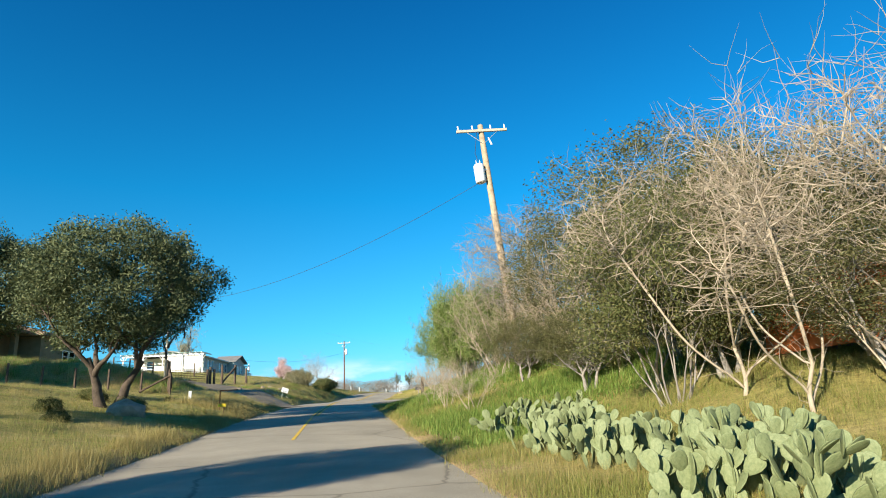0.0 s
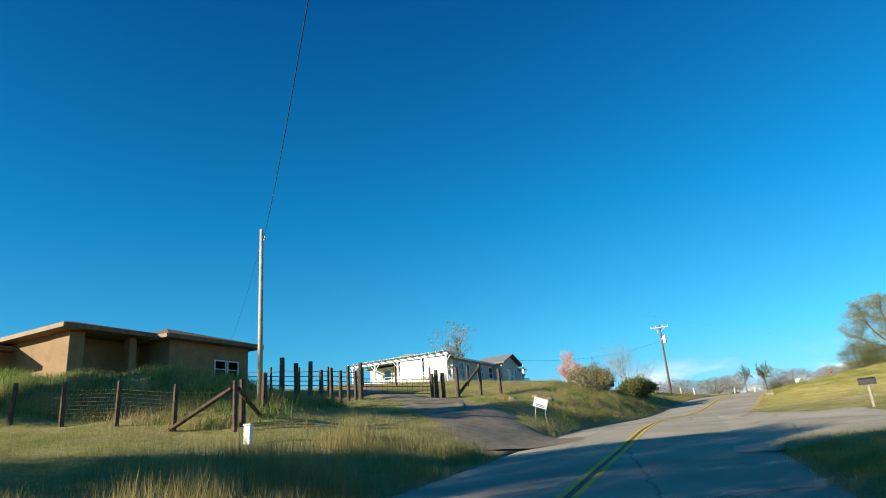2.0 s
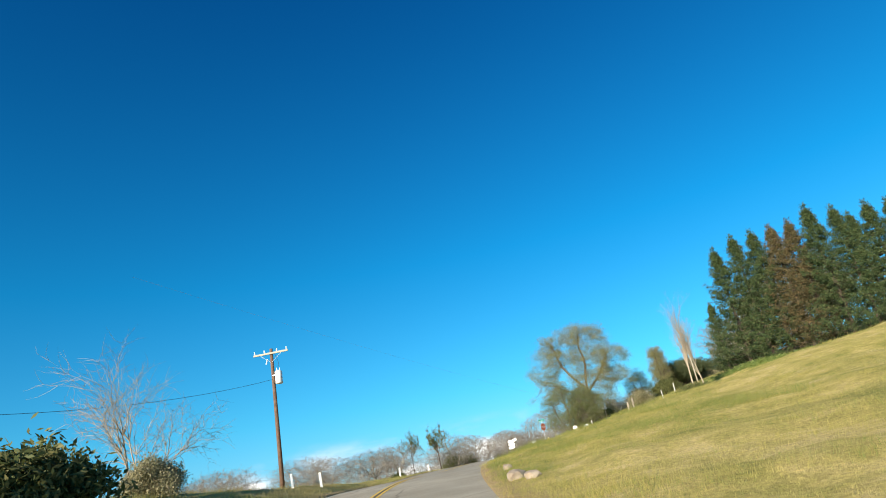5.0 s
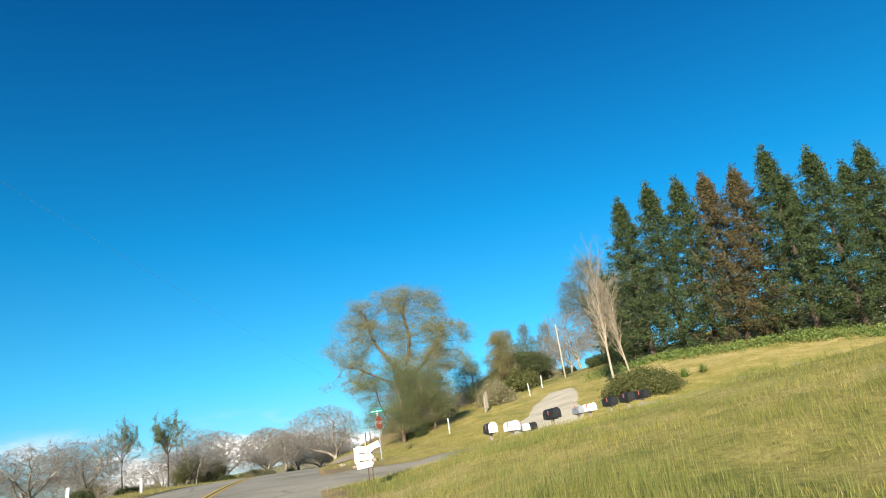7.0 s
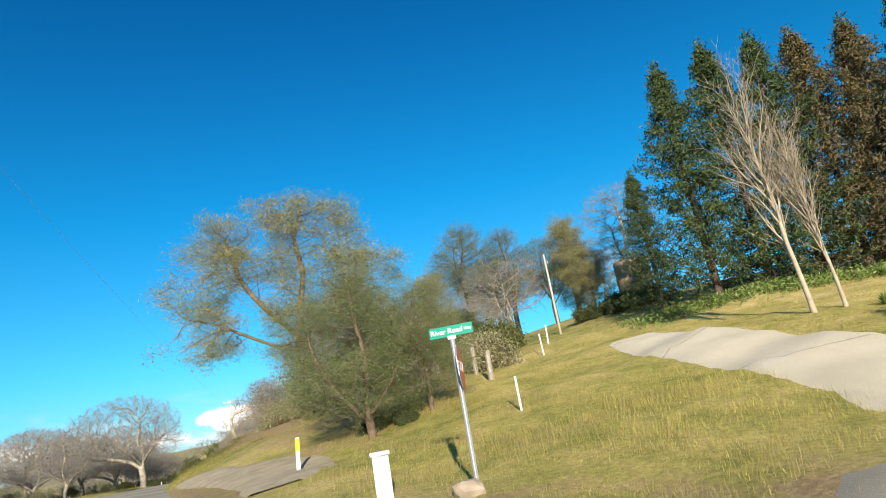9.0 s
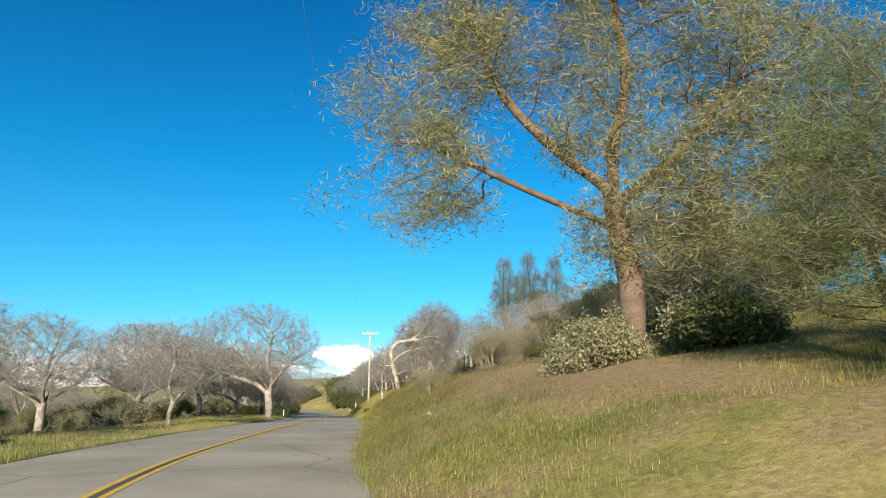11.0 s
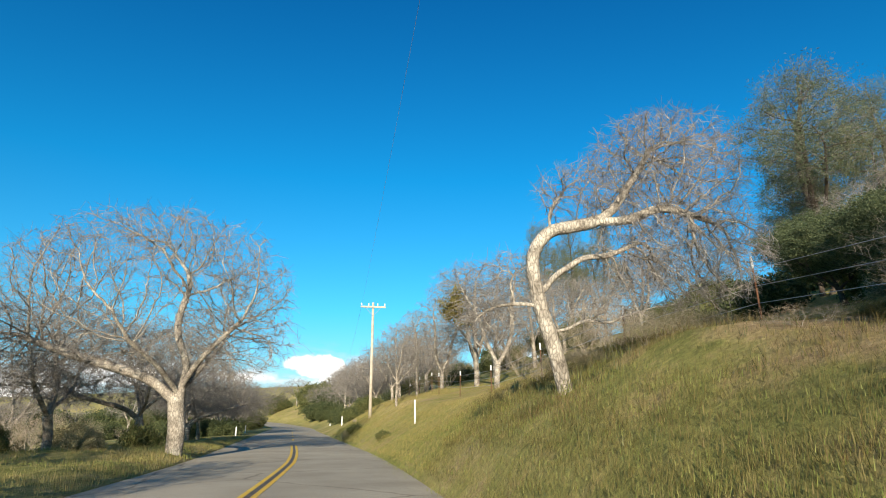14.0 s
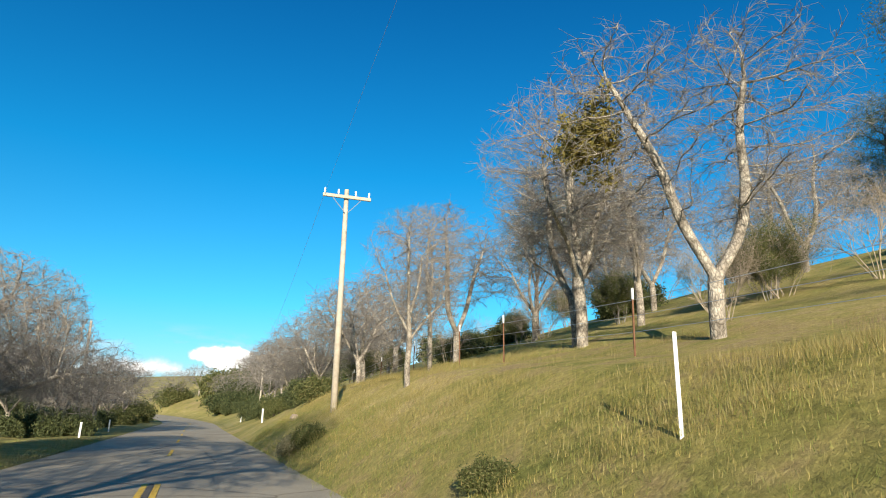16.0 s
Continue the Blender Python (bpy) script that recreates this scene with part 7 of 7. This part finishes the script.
street_sign()
rack = thing("direction_boards", *on_land(-5.2, 123.1, 0), "white pointed boards nailed to two dark posts", "sign", turn=-35)
for px, tilt in ((0, 3), (0.1, 8)):
    part("post", bm_tube([(px, 0.02, -0.3), (px + 0.02 * tilt * 0.2, 0.02, 1.32)], [0.014, 0.014], 6), M_POST, rack)
for i, (bx, bz, tl, flip) in enumerate(((-0.06, 0.30, -4, 1), (-0.05, 0.48, 3, 1), (-0.05, 0.66, 6, 1), (0.16, 0.70, -16, -1))):
    b = bmesh.new()
    outl = [(-0.21 * flip, -0.075), (0.18 * flip, -0.075), (0.24 * flip, 0.0), (0.18 * flip, 0.075), (-0.21 * flip, 0.075)]
    f = b.faces.new([b.verts.new((u, -0.02, v)) for u, v in outl])
    ex = bmesh.ops.extrude_face_region(b, geom=[f])
    bmesh.ops.translate(b, vec=(0, 0.02, 0), verts=[v for v in ex["geom"] if isinstance(v, bmesh.types.BMVert)])
    bmesh.ops.recalc_face_normals(b, faces=b.faces)
    part("board", b, M_WHITE, rack, at=pose(bx, -0.015, bz + 0.27, 0, tl, 0))
x, y = sd(152.5, 12.2)
ns = thing("small_notice", *on_land(x, y, 0), "small white notice board on a wooden stake", "sign", turn=-35)
part("stake", bm_box(0.07, 0.05, 1.5, 0, 0, -0.2), M_GREYWOOD, ns)
nb = part("board", bm_box(0.42, 0.02, 0.28, 0, -0.04, 1.08, 0.004), M_WHITE, ns)
for k in range(3):
    part("line_bar", bm_box(0.30, 0.006, 0.03, 0, -0.055, 1.13 + k * 0.07), M_BLACK, nb)


def mailbox(x, y, mat, h, label, turn=0.0, size=1.0, post=M_GREYWOOD, door=None):
    root = thing("mailbox", *on_land(x, y, 0), label, "mailbox", "mailboxes in a row", turn)
    b = bmesh.new()
    prof = [(-0.11, 0), (0.11, 0), (0.11, 0.14)] + [(0.11 * math.cos(radians(a)), 0.14 + 0.11 * math.sin(radians(a))) for a in range(30, 180, 30)] + [(-0.11, 0.14)]
    rings = [[b.verts.new((u * size, yy * size, v * size)) for u, v in prof] for yy in (-0.26, 0.26)]
    n = len(prof)
    for k in range(n):
        b.faces.new((rings[0][k], rings[0][(k + 1) % n], rings[1][(k + 1) % n], rings[1][k]))
    b.faces.new(rings[0][::-1])
    b.faces.new(rings[1])
    bmesh.ops.recalc_face_normals(b, faces=b.faces)
    body = part("body", b, mat, root, at=pose(0, 0, h))
    d = bmesh.new()
    f = d.faces.new([d.verts.new((u * size * 1.04, 0.27 * size, v * size * 1.03)) for u, v in prof])
    ex = bmesh.ops.extrude_face_region(d, geom=[f])
    bmesh.ops.translate(d, vec=(0, 0.02, 0), verts=[v for v in ex["geom"] if isinstance(v, bmesh.types.BMVert)])
    bmesh.ops.recalc_face_normals(d, faces=d.faces)
    part("door", d, door or mat, body)
    part("flag", bm_box(0.01, 0.04, 0.14, 0.118 * size, 0.05, 0.12), M_SIGNRED, body)
    part("post", bm_box(0.09, 0.09, h + 0.2, 0, 0, -0.2, 0.008), post, root)
    part("support", bm_box(0.14 * size, 0.4 * size, 0.03, 0, 0, h - 0.031), post, root)


for i, (x, y, mat, h, sz, lab, dr) in enumerate(((-0.55, 125.6, M_BLACK, 0.24, 1.25, "large black mailbox with a white door on a wooden post", M_WHITE), (0.25, 125.7, M_TANK, 0.2, 1.2, "light grey mailbox on a post", None), (0.75, 125.8, M_WHITE, 0.18, 0.9, "small white mailbox on a post", None),
                                                 (1.1, 126.0, M_BLACK, 0.26, 0.9, "small black mailbox on a post", None), (1.85, 125.8, M_BLACK, 0.38, 1.3, "large black mailbox raised on two posts", None), (2.75, 125.6, M_METAL, 0.3, 0.9, "dull grey mailbox on a post", None),
                                                 (3.2, 125.6, M_WHITE, 0.28, 1.0, "white mailbox on a post", None), (4.0, 125.5, M_BLACK, 0.25, 1.1, "black mailbox on a post", None), (4.65, 125.4, M_BLACK, 0.25, 1.15, "black mailbox on a post", None), (5.2, 125.3, M_BLACK, 0.28, 1.1, "black mailbox on a post", None))):
    mailbox(x, y, mat, h, lab, 170 + (i * 37) % 14, sz, door=dr)
mailbox(-3.0, 61.8, M_BLACK, 0.79, "dark mailbox on a wooden post by the lay-by", 80)
gp = thing("gate_post", *on_land(-1.8, 41.7, 0), "rough dark timber post beside the bank", "post")
part("post", bm_tube([(0, 0, -0.3), (0.05, 0, 0.8), (0.02, 0, 1.4)], [0.11, 0.1, 0.09], 7), M_POST, gp)
for i, (x, y) in enumerate(((-0.6, 44.5), (0.4, 47.5), (1.0, 50.5))):
    marker(x, y, 1.3, 0.12, M_GREYWOOD, "pale weathered fence stake on the bank")


# ---- car by the house ----
def parked_car(x, y, turn):
    root = thing("parked_car", x, y, land(x, y) + 0.02, "dark blue car parked on the rise by the bushes", "car", turn=turn)
    prof = [(-2.2, 0.35), (-2.25, 0.75), (-2.1, 0.98), (-1.25, 1.05), (-0.55, 1.5), (0.9, 1.55), (1.65, 1.1), (2.15, 1.0), (2.2, 0.4)]
    b = bmesh.new()
    rings = []
    for w, k in ((-0.86, 0.97), (-0.78, 1.0), (0.78, 1.0), (0.86, 0.97)):
        rings.append([b.verts.new((u * (1 if abs(w) < 0.8 else 0.985), w * (0.82 if v > 1.2 else 1.0), v * (k if v > 0.9 else 1.0))) for u, v in prof])
    n = len(prof)
    for r0, r1 in zip(rings, rings[1:]):
        for k in range(n):
            b.faces.new((r0[k], r0[(k + 1) % n], r1[(k + 1) % n], r1[k]))
    b.faces.new(rings[0][::-1])
    b.faces.new(rings[-1])
    bmesh.ops.recalc_face_normals(b, faces=b.faces)
    part("body", b, M_CAR, root)
    for sy in (-1, 1):
        part("side_window", bm_box(1.9, 0.02, 0.36, 0.2, sy * 0.755, 1.08), M_GLASS, root)
        for u in (-1.4, 1.4):
            wheel = part("wheel", bm_tube([(u, sy * 0.66, 0.33), (u, sy * 0.88, 0.33)], [0.33, 0.33], 16), M_BLACK, root)
            part("rim", bm_tube([(u, sy * 0.87, 0.33), (u, sy * 0.89, 0.33)], [0.2, 0.19], 12), M_METAL, wheel)
    part("windscreen", bm_box(0.86, 1.2, 0.02, -0.9, 0, 1.29, rot=Matrix.Rotation(radians(-33), 4, "Y")), M_GLASS, root)


parked_car(-24.3, 101.6, 20)

# ---- water tank on the rise ----
tk = thing("water_tank", *on_land(26.4, 150.5, 0.1), "squat tan water tank on the rise behind the conifers", "tank")
part("shell", bm_tube([(0, 0, -0.3), (0, 0, 2.7), (0, 0, 2.76)], [1.05, 1.05, 1.02], 24), M_FASCIA, tk, smooth=True)
part("lid", bm_tube([(0, 0, 2.76), (0, 0, 2.92), (0, 0, 2.96)], [1.03, 0.4, 0.25], 24), M_GREYWOOD, tk, "low conical lid")
for k in range(4):
    part("hoop", bm_tube([(0, 0, 0.4 + 0.7 * k), (0, 0, 0.43 + 0.7 * k)], [1.06, 1.06], 24), M_GREYWOOD, tk)
# ---- pale outbuilding behind the conifers ----
ob_x, ob_y = 33.5, 131.0
shed2 = thing("outbuilding", *on_land(ob_x, ob_y, 0.1), "long low white outbuilding half hidden behind the conifers", "shed", turn=-65)
part("wall", bm_box(9.0, 3.4, 2.3, 0, 0, -0.2), M_SIDING, shed2)
part("roof", gable_roof(3.4, 9.0, 0.6, 0.3, 0.1), M_GSHINGLE, shed2, at=pose(0, 0, 2.1, 0, 0, 90))
for wx in (-2.6, 0.4, 2.8):
    window_part(shed2, 0.8, 0.8, pose(wx, -1.71, 1.0, 0, 0, 0))
# ---- rocks ----
def rock(x, y, size, label, turn=0.0, mat=None):
    rr = np.random.default_rng(int(abs(x * 100)) + int(abs(y * 10)))
    b = bmesh.new()
    bmesh.ops.create_icosphere(b, subdivisions=2, radius=1)
    off = rr.uniform(0, 100)
    for v in b.verts:
        v.co *= 1 + 0.35 * noise.noise(v.co * 1.3 + Vector((off, 0, 0)))
        v.co = Vector((v.co.x * size[0], v.co.y * size[1], v.co.z * size[2]))
    ob = part("rock", b, mat or M_STONE)
    ob.matrix_basis = pose(x, y, land(x, y) + size[2] * 0.35, 0, 0, turn)
    tagged(ob, label, "rock", "loose stones")


rock(-12.8, 25.6, (0.75, 0.5, 0.45), "large tan boulder under the oak", 20)
for s, d, q in ((66, -9.5, .35), (70, -8.2, .3), (74, -7.4, .4), (77, -9.4, .3), (72, -11, .3), (100, 4.3, .3), (99, 4.6, .22), (138, 5.9, .22), (139, 4.6, .16), (136.5, 5.0, .14), (104, 4.4, .2), (16.5, 4.3, .12), (166, 5.2, .09), (168.5, 5.6, .11), (236, 5.2, .3)):
    x, y = sd(s, d)
    rock(x, y, (q, q * 0.75, q * 0.6), "pale tan stone lying at the road edge", s * 40 % 180)


# ---- prickly pear ----
def cactus_plant(seed, pad_mesh, x, y, tall=1.0):
    rr = np.random.default_rng(seed)
    root = thing("prickly_pear", *on_land(x, y, 0.05), "prickly pear cactus with pale flat green pads", "cactus", "prickly pears on the verge", rr.uniform(0, 360))
    tips = [(np.array([rr.normal(0, 0.25), rr.normal(0, 0.25), 0.0]), np.array([0.0, 0, 1.0]), 0.155) for _ in range(8)]
    count = 0
    while tips and count < 38 * tall ** 1.5:
        p, d, s = tips.pop(0)
        d = unit(d + rr.normal(0, 0.36, 3) + np.array([0, 0, 0.2 + 0.1 * (tall > 1.2)]))
        c = p + d * s * 0.85
        zc = Vector(d)
        q = zc.to_track_quat("Z", "Y").to_matrix().to_4x4() @ Matrix.Rotation(rr.uniform(0, 6.28), 4, "Z")
        ob = link("pad", pad_mesh, M_CACTUS, root)
        ob.matrix_basis = Matrix.Translation(Vector(c)) @ q @ Matrix.Diagonal((s * 0.86, s * 0.13, s * 1.02, 1))
        count += 1
        for _ in range(rr.integers(1, 4)):
            tips.append((p + d * s * rr.uniform(1.4, 1.75), d, s * rr.uniform(0.8, 0.98)))


pb = bmesh.new()
bmesh.ops.create_uvsphere(pb, u_segments=10, v_segments=6, radius=1)
for v in pb.verts:
    v.co.x *= 0.80 + 0.26 * v.co.z
pad_mesh = bpy.data.meshes.new("pad")
pb.to_mesh(pad_mesh)
pb.free()
pad_mesh.polygons.foreach_set("use_smooth", [True] * len(pad_mesh.polygons))
cact = np.random.default_rng(12)
for i in range(26):
    f = i / 25
    x, y = sd(4.8 + 12.0 * f + cact.normal(0, 0.25), 5.25 + 0.9 * f + cact.normal(0, 0.35) + (0.8 if i % 3 == 0 else 0))
    cactus_plant(200 + i, pad_mesh, x, y, 1.55 - 0.6 * min(1.0, f * 1.6))

# ---- rosemary mound and yuccas by the junction ----
rr = np.random.default_rng(300)
cen = rr.normal(0, 1, (420, 3))
cen /= np.linalg.norm(cen, axis=1, keepdims=True)
cen = cen * rr.uniform(0.7, 1.0, (420, 1)) * np.array([2.2, 1.4, 1.15])
cen[:, 2] = np.abs(cen[:, 2])
rm = thing("rosemary_mound", *on_land(10.9, 132.1, 0.05), "wide low grey-green rosemary bush on the slope", "bush")
tagged(link("crown", leaf_soup("crown", cen, 40, 0.13, 0.035, rr), M_SHRUB, rm), kind="stuff")
stems = [(np.array([[0, 0, -0.1], c * 0.5, c * 0.95]), np.array([0.03, 0.015, 0.006])) for c in cen[:60]]
tagged(link("branchwork", tubes_mesh("branchwork", stems, 4), M_DARKBARK, rm), kind="stuff")
for i, (x, y, k) in enumerate(((14.4, 133.0, 1.0), (15.1, 132.4, 0.85), (12.9, 134.6, 0.6))):
    yu = thing("yucca", *on_land(x, y, 0.03), "spiky yucca rosette on the slope", "plant", "yuccas")
    for j in range(46):
        a, e = j * 2.399, radians(15 + 70 * (j / 46))
        dv = np.array([math.cos(a) * math.cos(e), math.sin(a) * math.cos(e), math.sin(e)]) * 0.62 * k
        w = np.array([-math.sin(a), math.cos(a), 0]) * 0.028 * k
        b = bmesh.new()
        mid = dv * 0.5 + np.array([0, 0, 0.03])
        vs = [b.verts.new(v) for v in (w * 0.6, mid + w, dv, mid - w, -w * 0.6)]
        b.faces.new(vs)
        part("leaf", b, M_FRESH, yu)
# ---- grass ----
def grass(name, seed, n, s0, s1, d_near, d_far, side, height, width, mat, label, blades=6, clump=0.09, power=1.6, skip=(), lay=0.55, patchy=None):
    """Tufts of blades scattered along one side of the road, thickest near it."""
    rr = np.random.default_rng(seed)
    s = rr.uniform(s0, s1, n)
    d = side * (d_near + (d_far - d_near) * rr.random(n) ** power)
    patch = np.sin(s * 0.55 + d * 0.8 + seed) * np.sin(s * 0.23 - d * 0.47 + seed * 2) + 0.5 * np.sin(s * 1.7 + 1.3 * d)
    keep = rr.random(n) < np.clip(0.75 + 0.5 * patch, 0.12, 1)
    if patchy is not None:
        blot = np.sin(s * 0.9 + 1.3 * d + seed) * np.sin(0.7 * s - 1.1 * d + 2 * seed) + 0.6 * np.sin(2.3 * s + 0.8 * d + seed) * np.sin(1.9 * d - 1.2 * s)
        keep &= blot > patchy + 0.25 * rr.normal(0, 1, n)
    keep &= rr.random(n) > 1.7 * bare_at(s, d) - 0.1
    for a0, a1, b0, b1 in skip:
        keep &= ~((s > a0) & (s < a1) & (d > b0) & (d < b1))
    x, y = sd_to_xy(s, d)
    for path, half in PAVED:
        for (xa, ya), (xb, yb) in zip(path, path[1:]):
            f = np.clip(((x - xa) * (xb - xa) + (y - ya) * (yb - ya)) / ((xb - xa) ** 2 + (yb - ya) ** 2), 0, 1)
            keep &= np.hypot(x - xa - f * (xb - xa), y - ya - f * (yb - ya)) > half
    s, d, patch, x, y = s[keep], d[keep], patch[keep], x[keep], y[keep]
    z = land_sd(s, d, x, y)
    m = len(s)
    P = np.repeat(np.stack([x, y, z], 1), blades, axis=0)
    P[:, :2] += rr.normal(0, clump, (m * blades, 2))
    h = np.repeat(height * rr.uniform(0.5, 1.3, m) * (0.8 + 0.35 * np.clip(patch, -1, 1)), blades) * rr.uniform(0.55, 1.25, m * blades)
    az = rr.uniform(0, 6.28, m * blades)
    lean = rr.uniform(0.05, lay, m * blades)
    tip = P + np.stack([np.cos(az) * lean * h, np.sin(az) * lean * h, h], 1)
    wv = np.stack([-np.sin(az), np.cos(az), np.zeros_like(az)], 1) * (width * rr.uniform(0.6, 1.4, m * blades))[:, None]
    P[:, 2] -= 0.03
    ob = link(name, soup(name, np.stack([P - wv, P + wv, tip], 1), 3), mat)
    return tagged(ob, label, "grass", kind="stuff")


PAVED = [([(-8.2, 128.6), (2, 129.4), (8, 128.9), (14, 127.6), (32, 122)], 2.7), ([(3.0, 128.9), (5.2, 132.0), (8.1, 136.0), (11.3, 140.4), (12.9, 142.6)], 1.5), ([(-12.6, 55.6), (-16.4, 57.8), (-19.6, 61.4), (-23.2, 65.6), (-28.4, 70.3), (-35, 75)], 2.4)]
LAYBY = [(52, 67, 3.2, 8.4), (144, 156, 3.2, 7.2), (134, 138, 3.2, 6.2)]
MOUTH = [(53, 61, -6, -3)]
grass("verge_grass", 1, 52000, -4, 54, 3.75, 13, 1, 0.14, 0.0035, M_BLADE, "lush green grass on the roadside bank", 9, 0.16, skip=LAYBY, lay=1.6)
grass("verge_grass", 2, 34000, -4, 56, 3.65, 16, 1, 0.18, 0.0032, M_DRYBLADE, "tall straw-coloured grass on the roadside bank", 8, 0.14, skip=LAYBY, lay=1.3, patchy=-0.5)
grass("verge_grass", 3, 40000, -4, 110, 3.7, 24, -1, 0.15, 0.0045, M_BLADE, "green grass on the roadside verge", 8, 0.16, skip=MOUTH, lay=1.1)
grass("verge_grass", 4, 30000, -4, 125, 3.6, 26, -1, 0.24, 0.004, M_DRYBLADE, "dry yellow grass on the verge and mound", 8, 0.13, skip=MOUTH, lay=0.8)
grass("edge_grass", 19, 7000, 6, 58, 3.5, 4.6, -1, 0.30, 0.004, M_DRYBLADE, "rank dry grass overhanging the road edge", 9, 0.10, 1.0, MOUTH, 0.9)
grass("lush_weeds", 12, 22000, 14, 44, 4.2, 11, 1, 0.20, 0.012, M_LUSH, "lush bright green weeds on the bank", 9, 0.18, 1.0, LAYBY, 1.3)
grass("tall_grass", 13, 2600, 38, 53, 3.9, 8.5, -1, 0.52, 0.006, M_DRYBLADE, "tall yellow-green grass tufts beside the drive", 9, 0.10, 1.1)
grass("tall_grass", 30, 4200, 51.2, 60, 11.5, 30, -1, 0.45, 0.012, M_LUSH, "rank green weeds on the bank behind the wire fence", 9, 0.16, 1.0, (), 0.9, -0.2)
grass("tall_grass", 15, 3000, 51.2, 62, 12, 26, -1, 0.5, 0.008, M_DRYBLADE, "tall yellow-green grass on the bank below the brown house", 9, 0.14, 1.0)
grass("tall_grass", 14, 3800, 70, 90, 4.2, 12, -1, 0.42, 0.0045, M_DRYBLADE, "tall grass on the crest of the mound", 9, 0.11, 0.9, (), 0.7, 0.0)
grass("tall_grass", 22, 5200, 66, 94, 4.0, 11, -1, 0.26, 0.006, M_LUSH, "fresh green clumps on the mound", 9, 0.15, 0.9, (), 1.0, 0.1)
grass("tall_grass", 23, 4200, 62, 92, 3.9, 9, -1, 0.24, 0.005, M_WEED, "brown dead weeds on the mound", 9, 0.15, 1.0, (), 1.0, 0.0)
grass("hill_grass", 5, 62000, 80, 160, 3.8, 36, 1, 0.085, 0.0032, M_SUNSTRAW, "short dry straw grass on the hillside, its colour lightened for sun", 9, 0.2, 1.5, LAYBY, 1.5)
grass("hill_grass", 6, 40000, 80, 160, 3.9, 40, 1, 0.10, 0.0035, M_BLADE, "green grass in patches on the hillside", 9, 0.2, 1.3, LAYBY, 1.3, 0.05)
grass("hill_grass", 25, 9000, 100, 128, 4.0, 14, 1, 0.26, 0.0035, M_BLADE, "tall green and yellow grass on the near hillside", 9, 0.13, 1.2, LAYBY, 0.8, -0.1)
grass("slope_grass", 7, 11000, 157, 236, 3.8, 18, 1, 0.055, 0.003, M_SOFTDRY, "dry grass on the cut bank and slope", 9, 0.2, 1.6, (), 1.5)
grass("slope_grass", 29, 16000, 194, 240, 9.5, 26, 1, 0.06, 0.0033, M_BLADE, "short green grass under the slope oaks", 9, 0.2, 1.2, (), 1.4)
grass("slope_grass", 8, 20000, 196, 240, 3.8, 13, 1, 0.06, 0.0033, M_SLOPE, "tan and green grass on the open slope", 9, 0.2, 1.4, (), 1.4)
grass("slope_grass", 21, 36000, 157, 198, 3.8, 18, 1, 0.07, 0.0033, M_BANK, "olive grass on the cut bank", 9, 0.2, 1.4, (), 1.4)
grass("valley_grass", 9, 20000, 125, 245, 3.75, 20, -1, 0.16, 0.006, M_DRYBLADE, "pale grass along the valley verge", 7, 0.14, 1.7)
grass("valley_grass", 10, 14000, 125, 245, 3.75, 20, -1, 0.14, 0.006, M_BLADE, "green grass along the valley verge", 7, 0.14, 1.5)
grass("tall_grass", 24, 5200, 132, 150, 5.2, 12, 1, 0.20, 0.0035, M_DRYBLADE, "rank straw grass round the street sign", 9, 0.14, 1.0, LAYBY, 0.9, 0.1)
grass("tall_grass", 16, 2600, 124, 142, 9, 16, 1, 0.16, 0.004, M_SUNSTRAW, "taller straw grass, lightened for sun, on the low ridge by the mailboxes", 9, 0.12, 1.0, (), 0.8)
grass("verge_grass", 26, 16000, 158, 240, 3.62, 6.2, 1, 0.07, 0.0035, M_BLADE, "short bright green grass along the road edge", 9, 0.16, 1.5, (), 1.4)
grass("bank_weeds", 17, 9000, 168, 203, 4.3, 11, 1, 0.15, 0.003, M_BANK, "rank olive weeds on the road bank", 9, 0.14, 1.2, (), 1.1)
grass("bank_weeds", 18, 16000, 166, 203, 4.8, 16, 1, 0.20, 0.0035, M_WEED, "brown dead weeds in patches on the road bank", 10, 0.20, 1.0, (), 1.2, 0.15)
grass("bank_weeds", 27, 11000, 201, 238, 5.0, 12, 1, 0.16, 0.0035, M_DRYBLADE, "bleached dead weeds on the road bank", 10, 0.18, 1.0, (), 1.1)
grass("bank_weeds", 28, 9000, 161, 199, 4.6, 12, 1, 0.24, 0.006, M_OLIVE, "dark olive weed clumps on the cut bank", 10, 0.22, 1.0, (), 1.1, 0.45)
grass("bank_weeds", 20, 13000, 164, 226, 4.6, 14, 1, 0.11, 0.004, M_BLADE, "green weeds in patches on the road bank", 10, 0.20, 1.0, (), 1.2, 0.25)
rr = np.random.default_rng(77)
# conifer row's green skirt of weeds
cx = np.repeat(np.array([(21 + 9 * f, 146 - 23 * f) for f in np.linspace(0, 1, 60)]), 30, axis=0) + rr.normal(0, 0.9, (1800, 2)) + np.array([-2.4, -0.6])
cz = np.array([land(x, y) for x, y in cx])
tagged(link("weed_strip", leaf_soup("weed_strip", np.column_stack([cx, cz + 0.15]), 10, 0.18, 0.05, rr, 0.8), M_FRESH), "bright green weeds along the foot of the conifers", "weeds", kind="stuff")
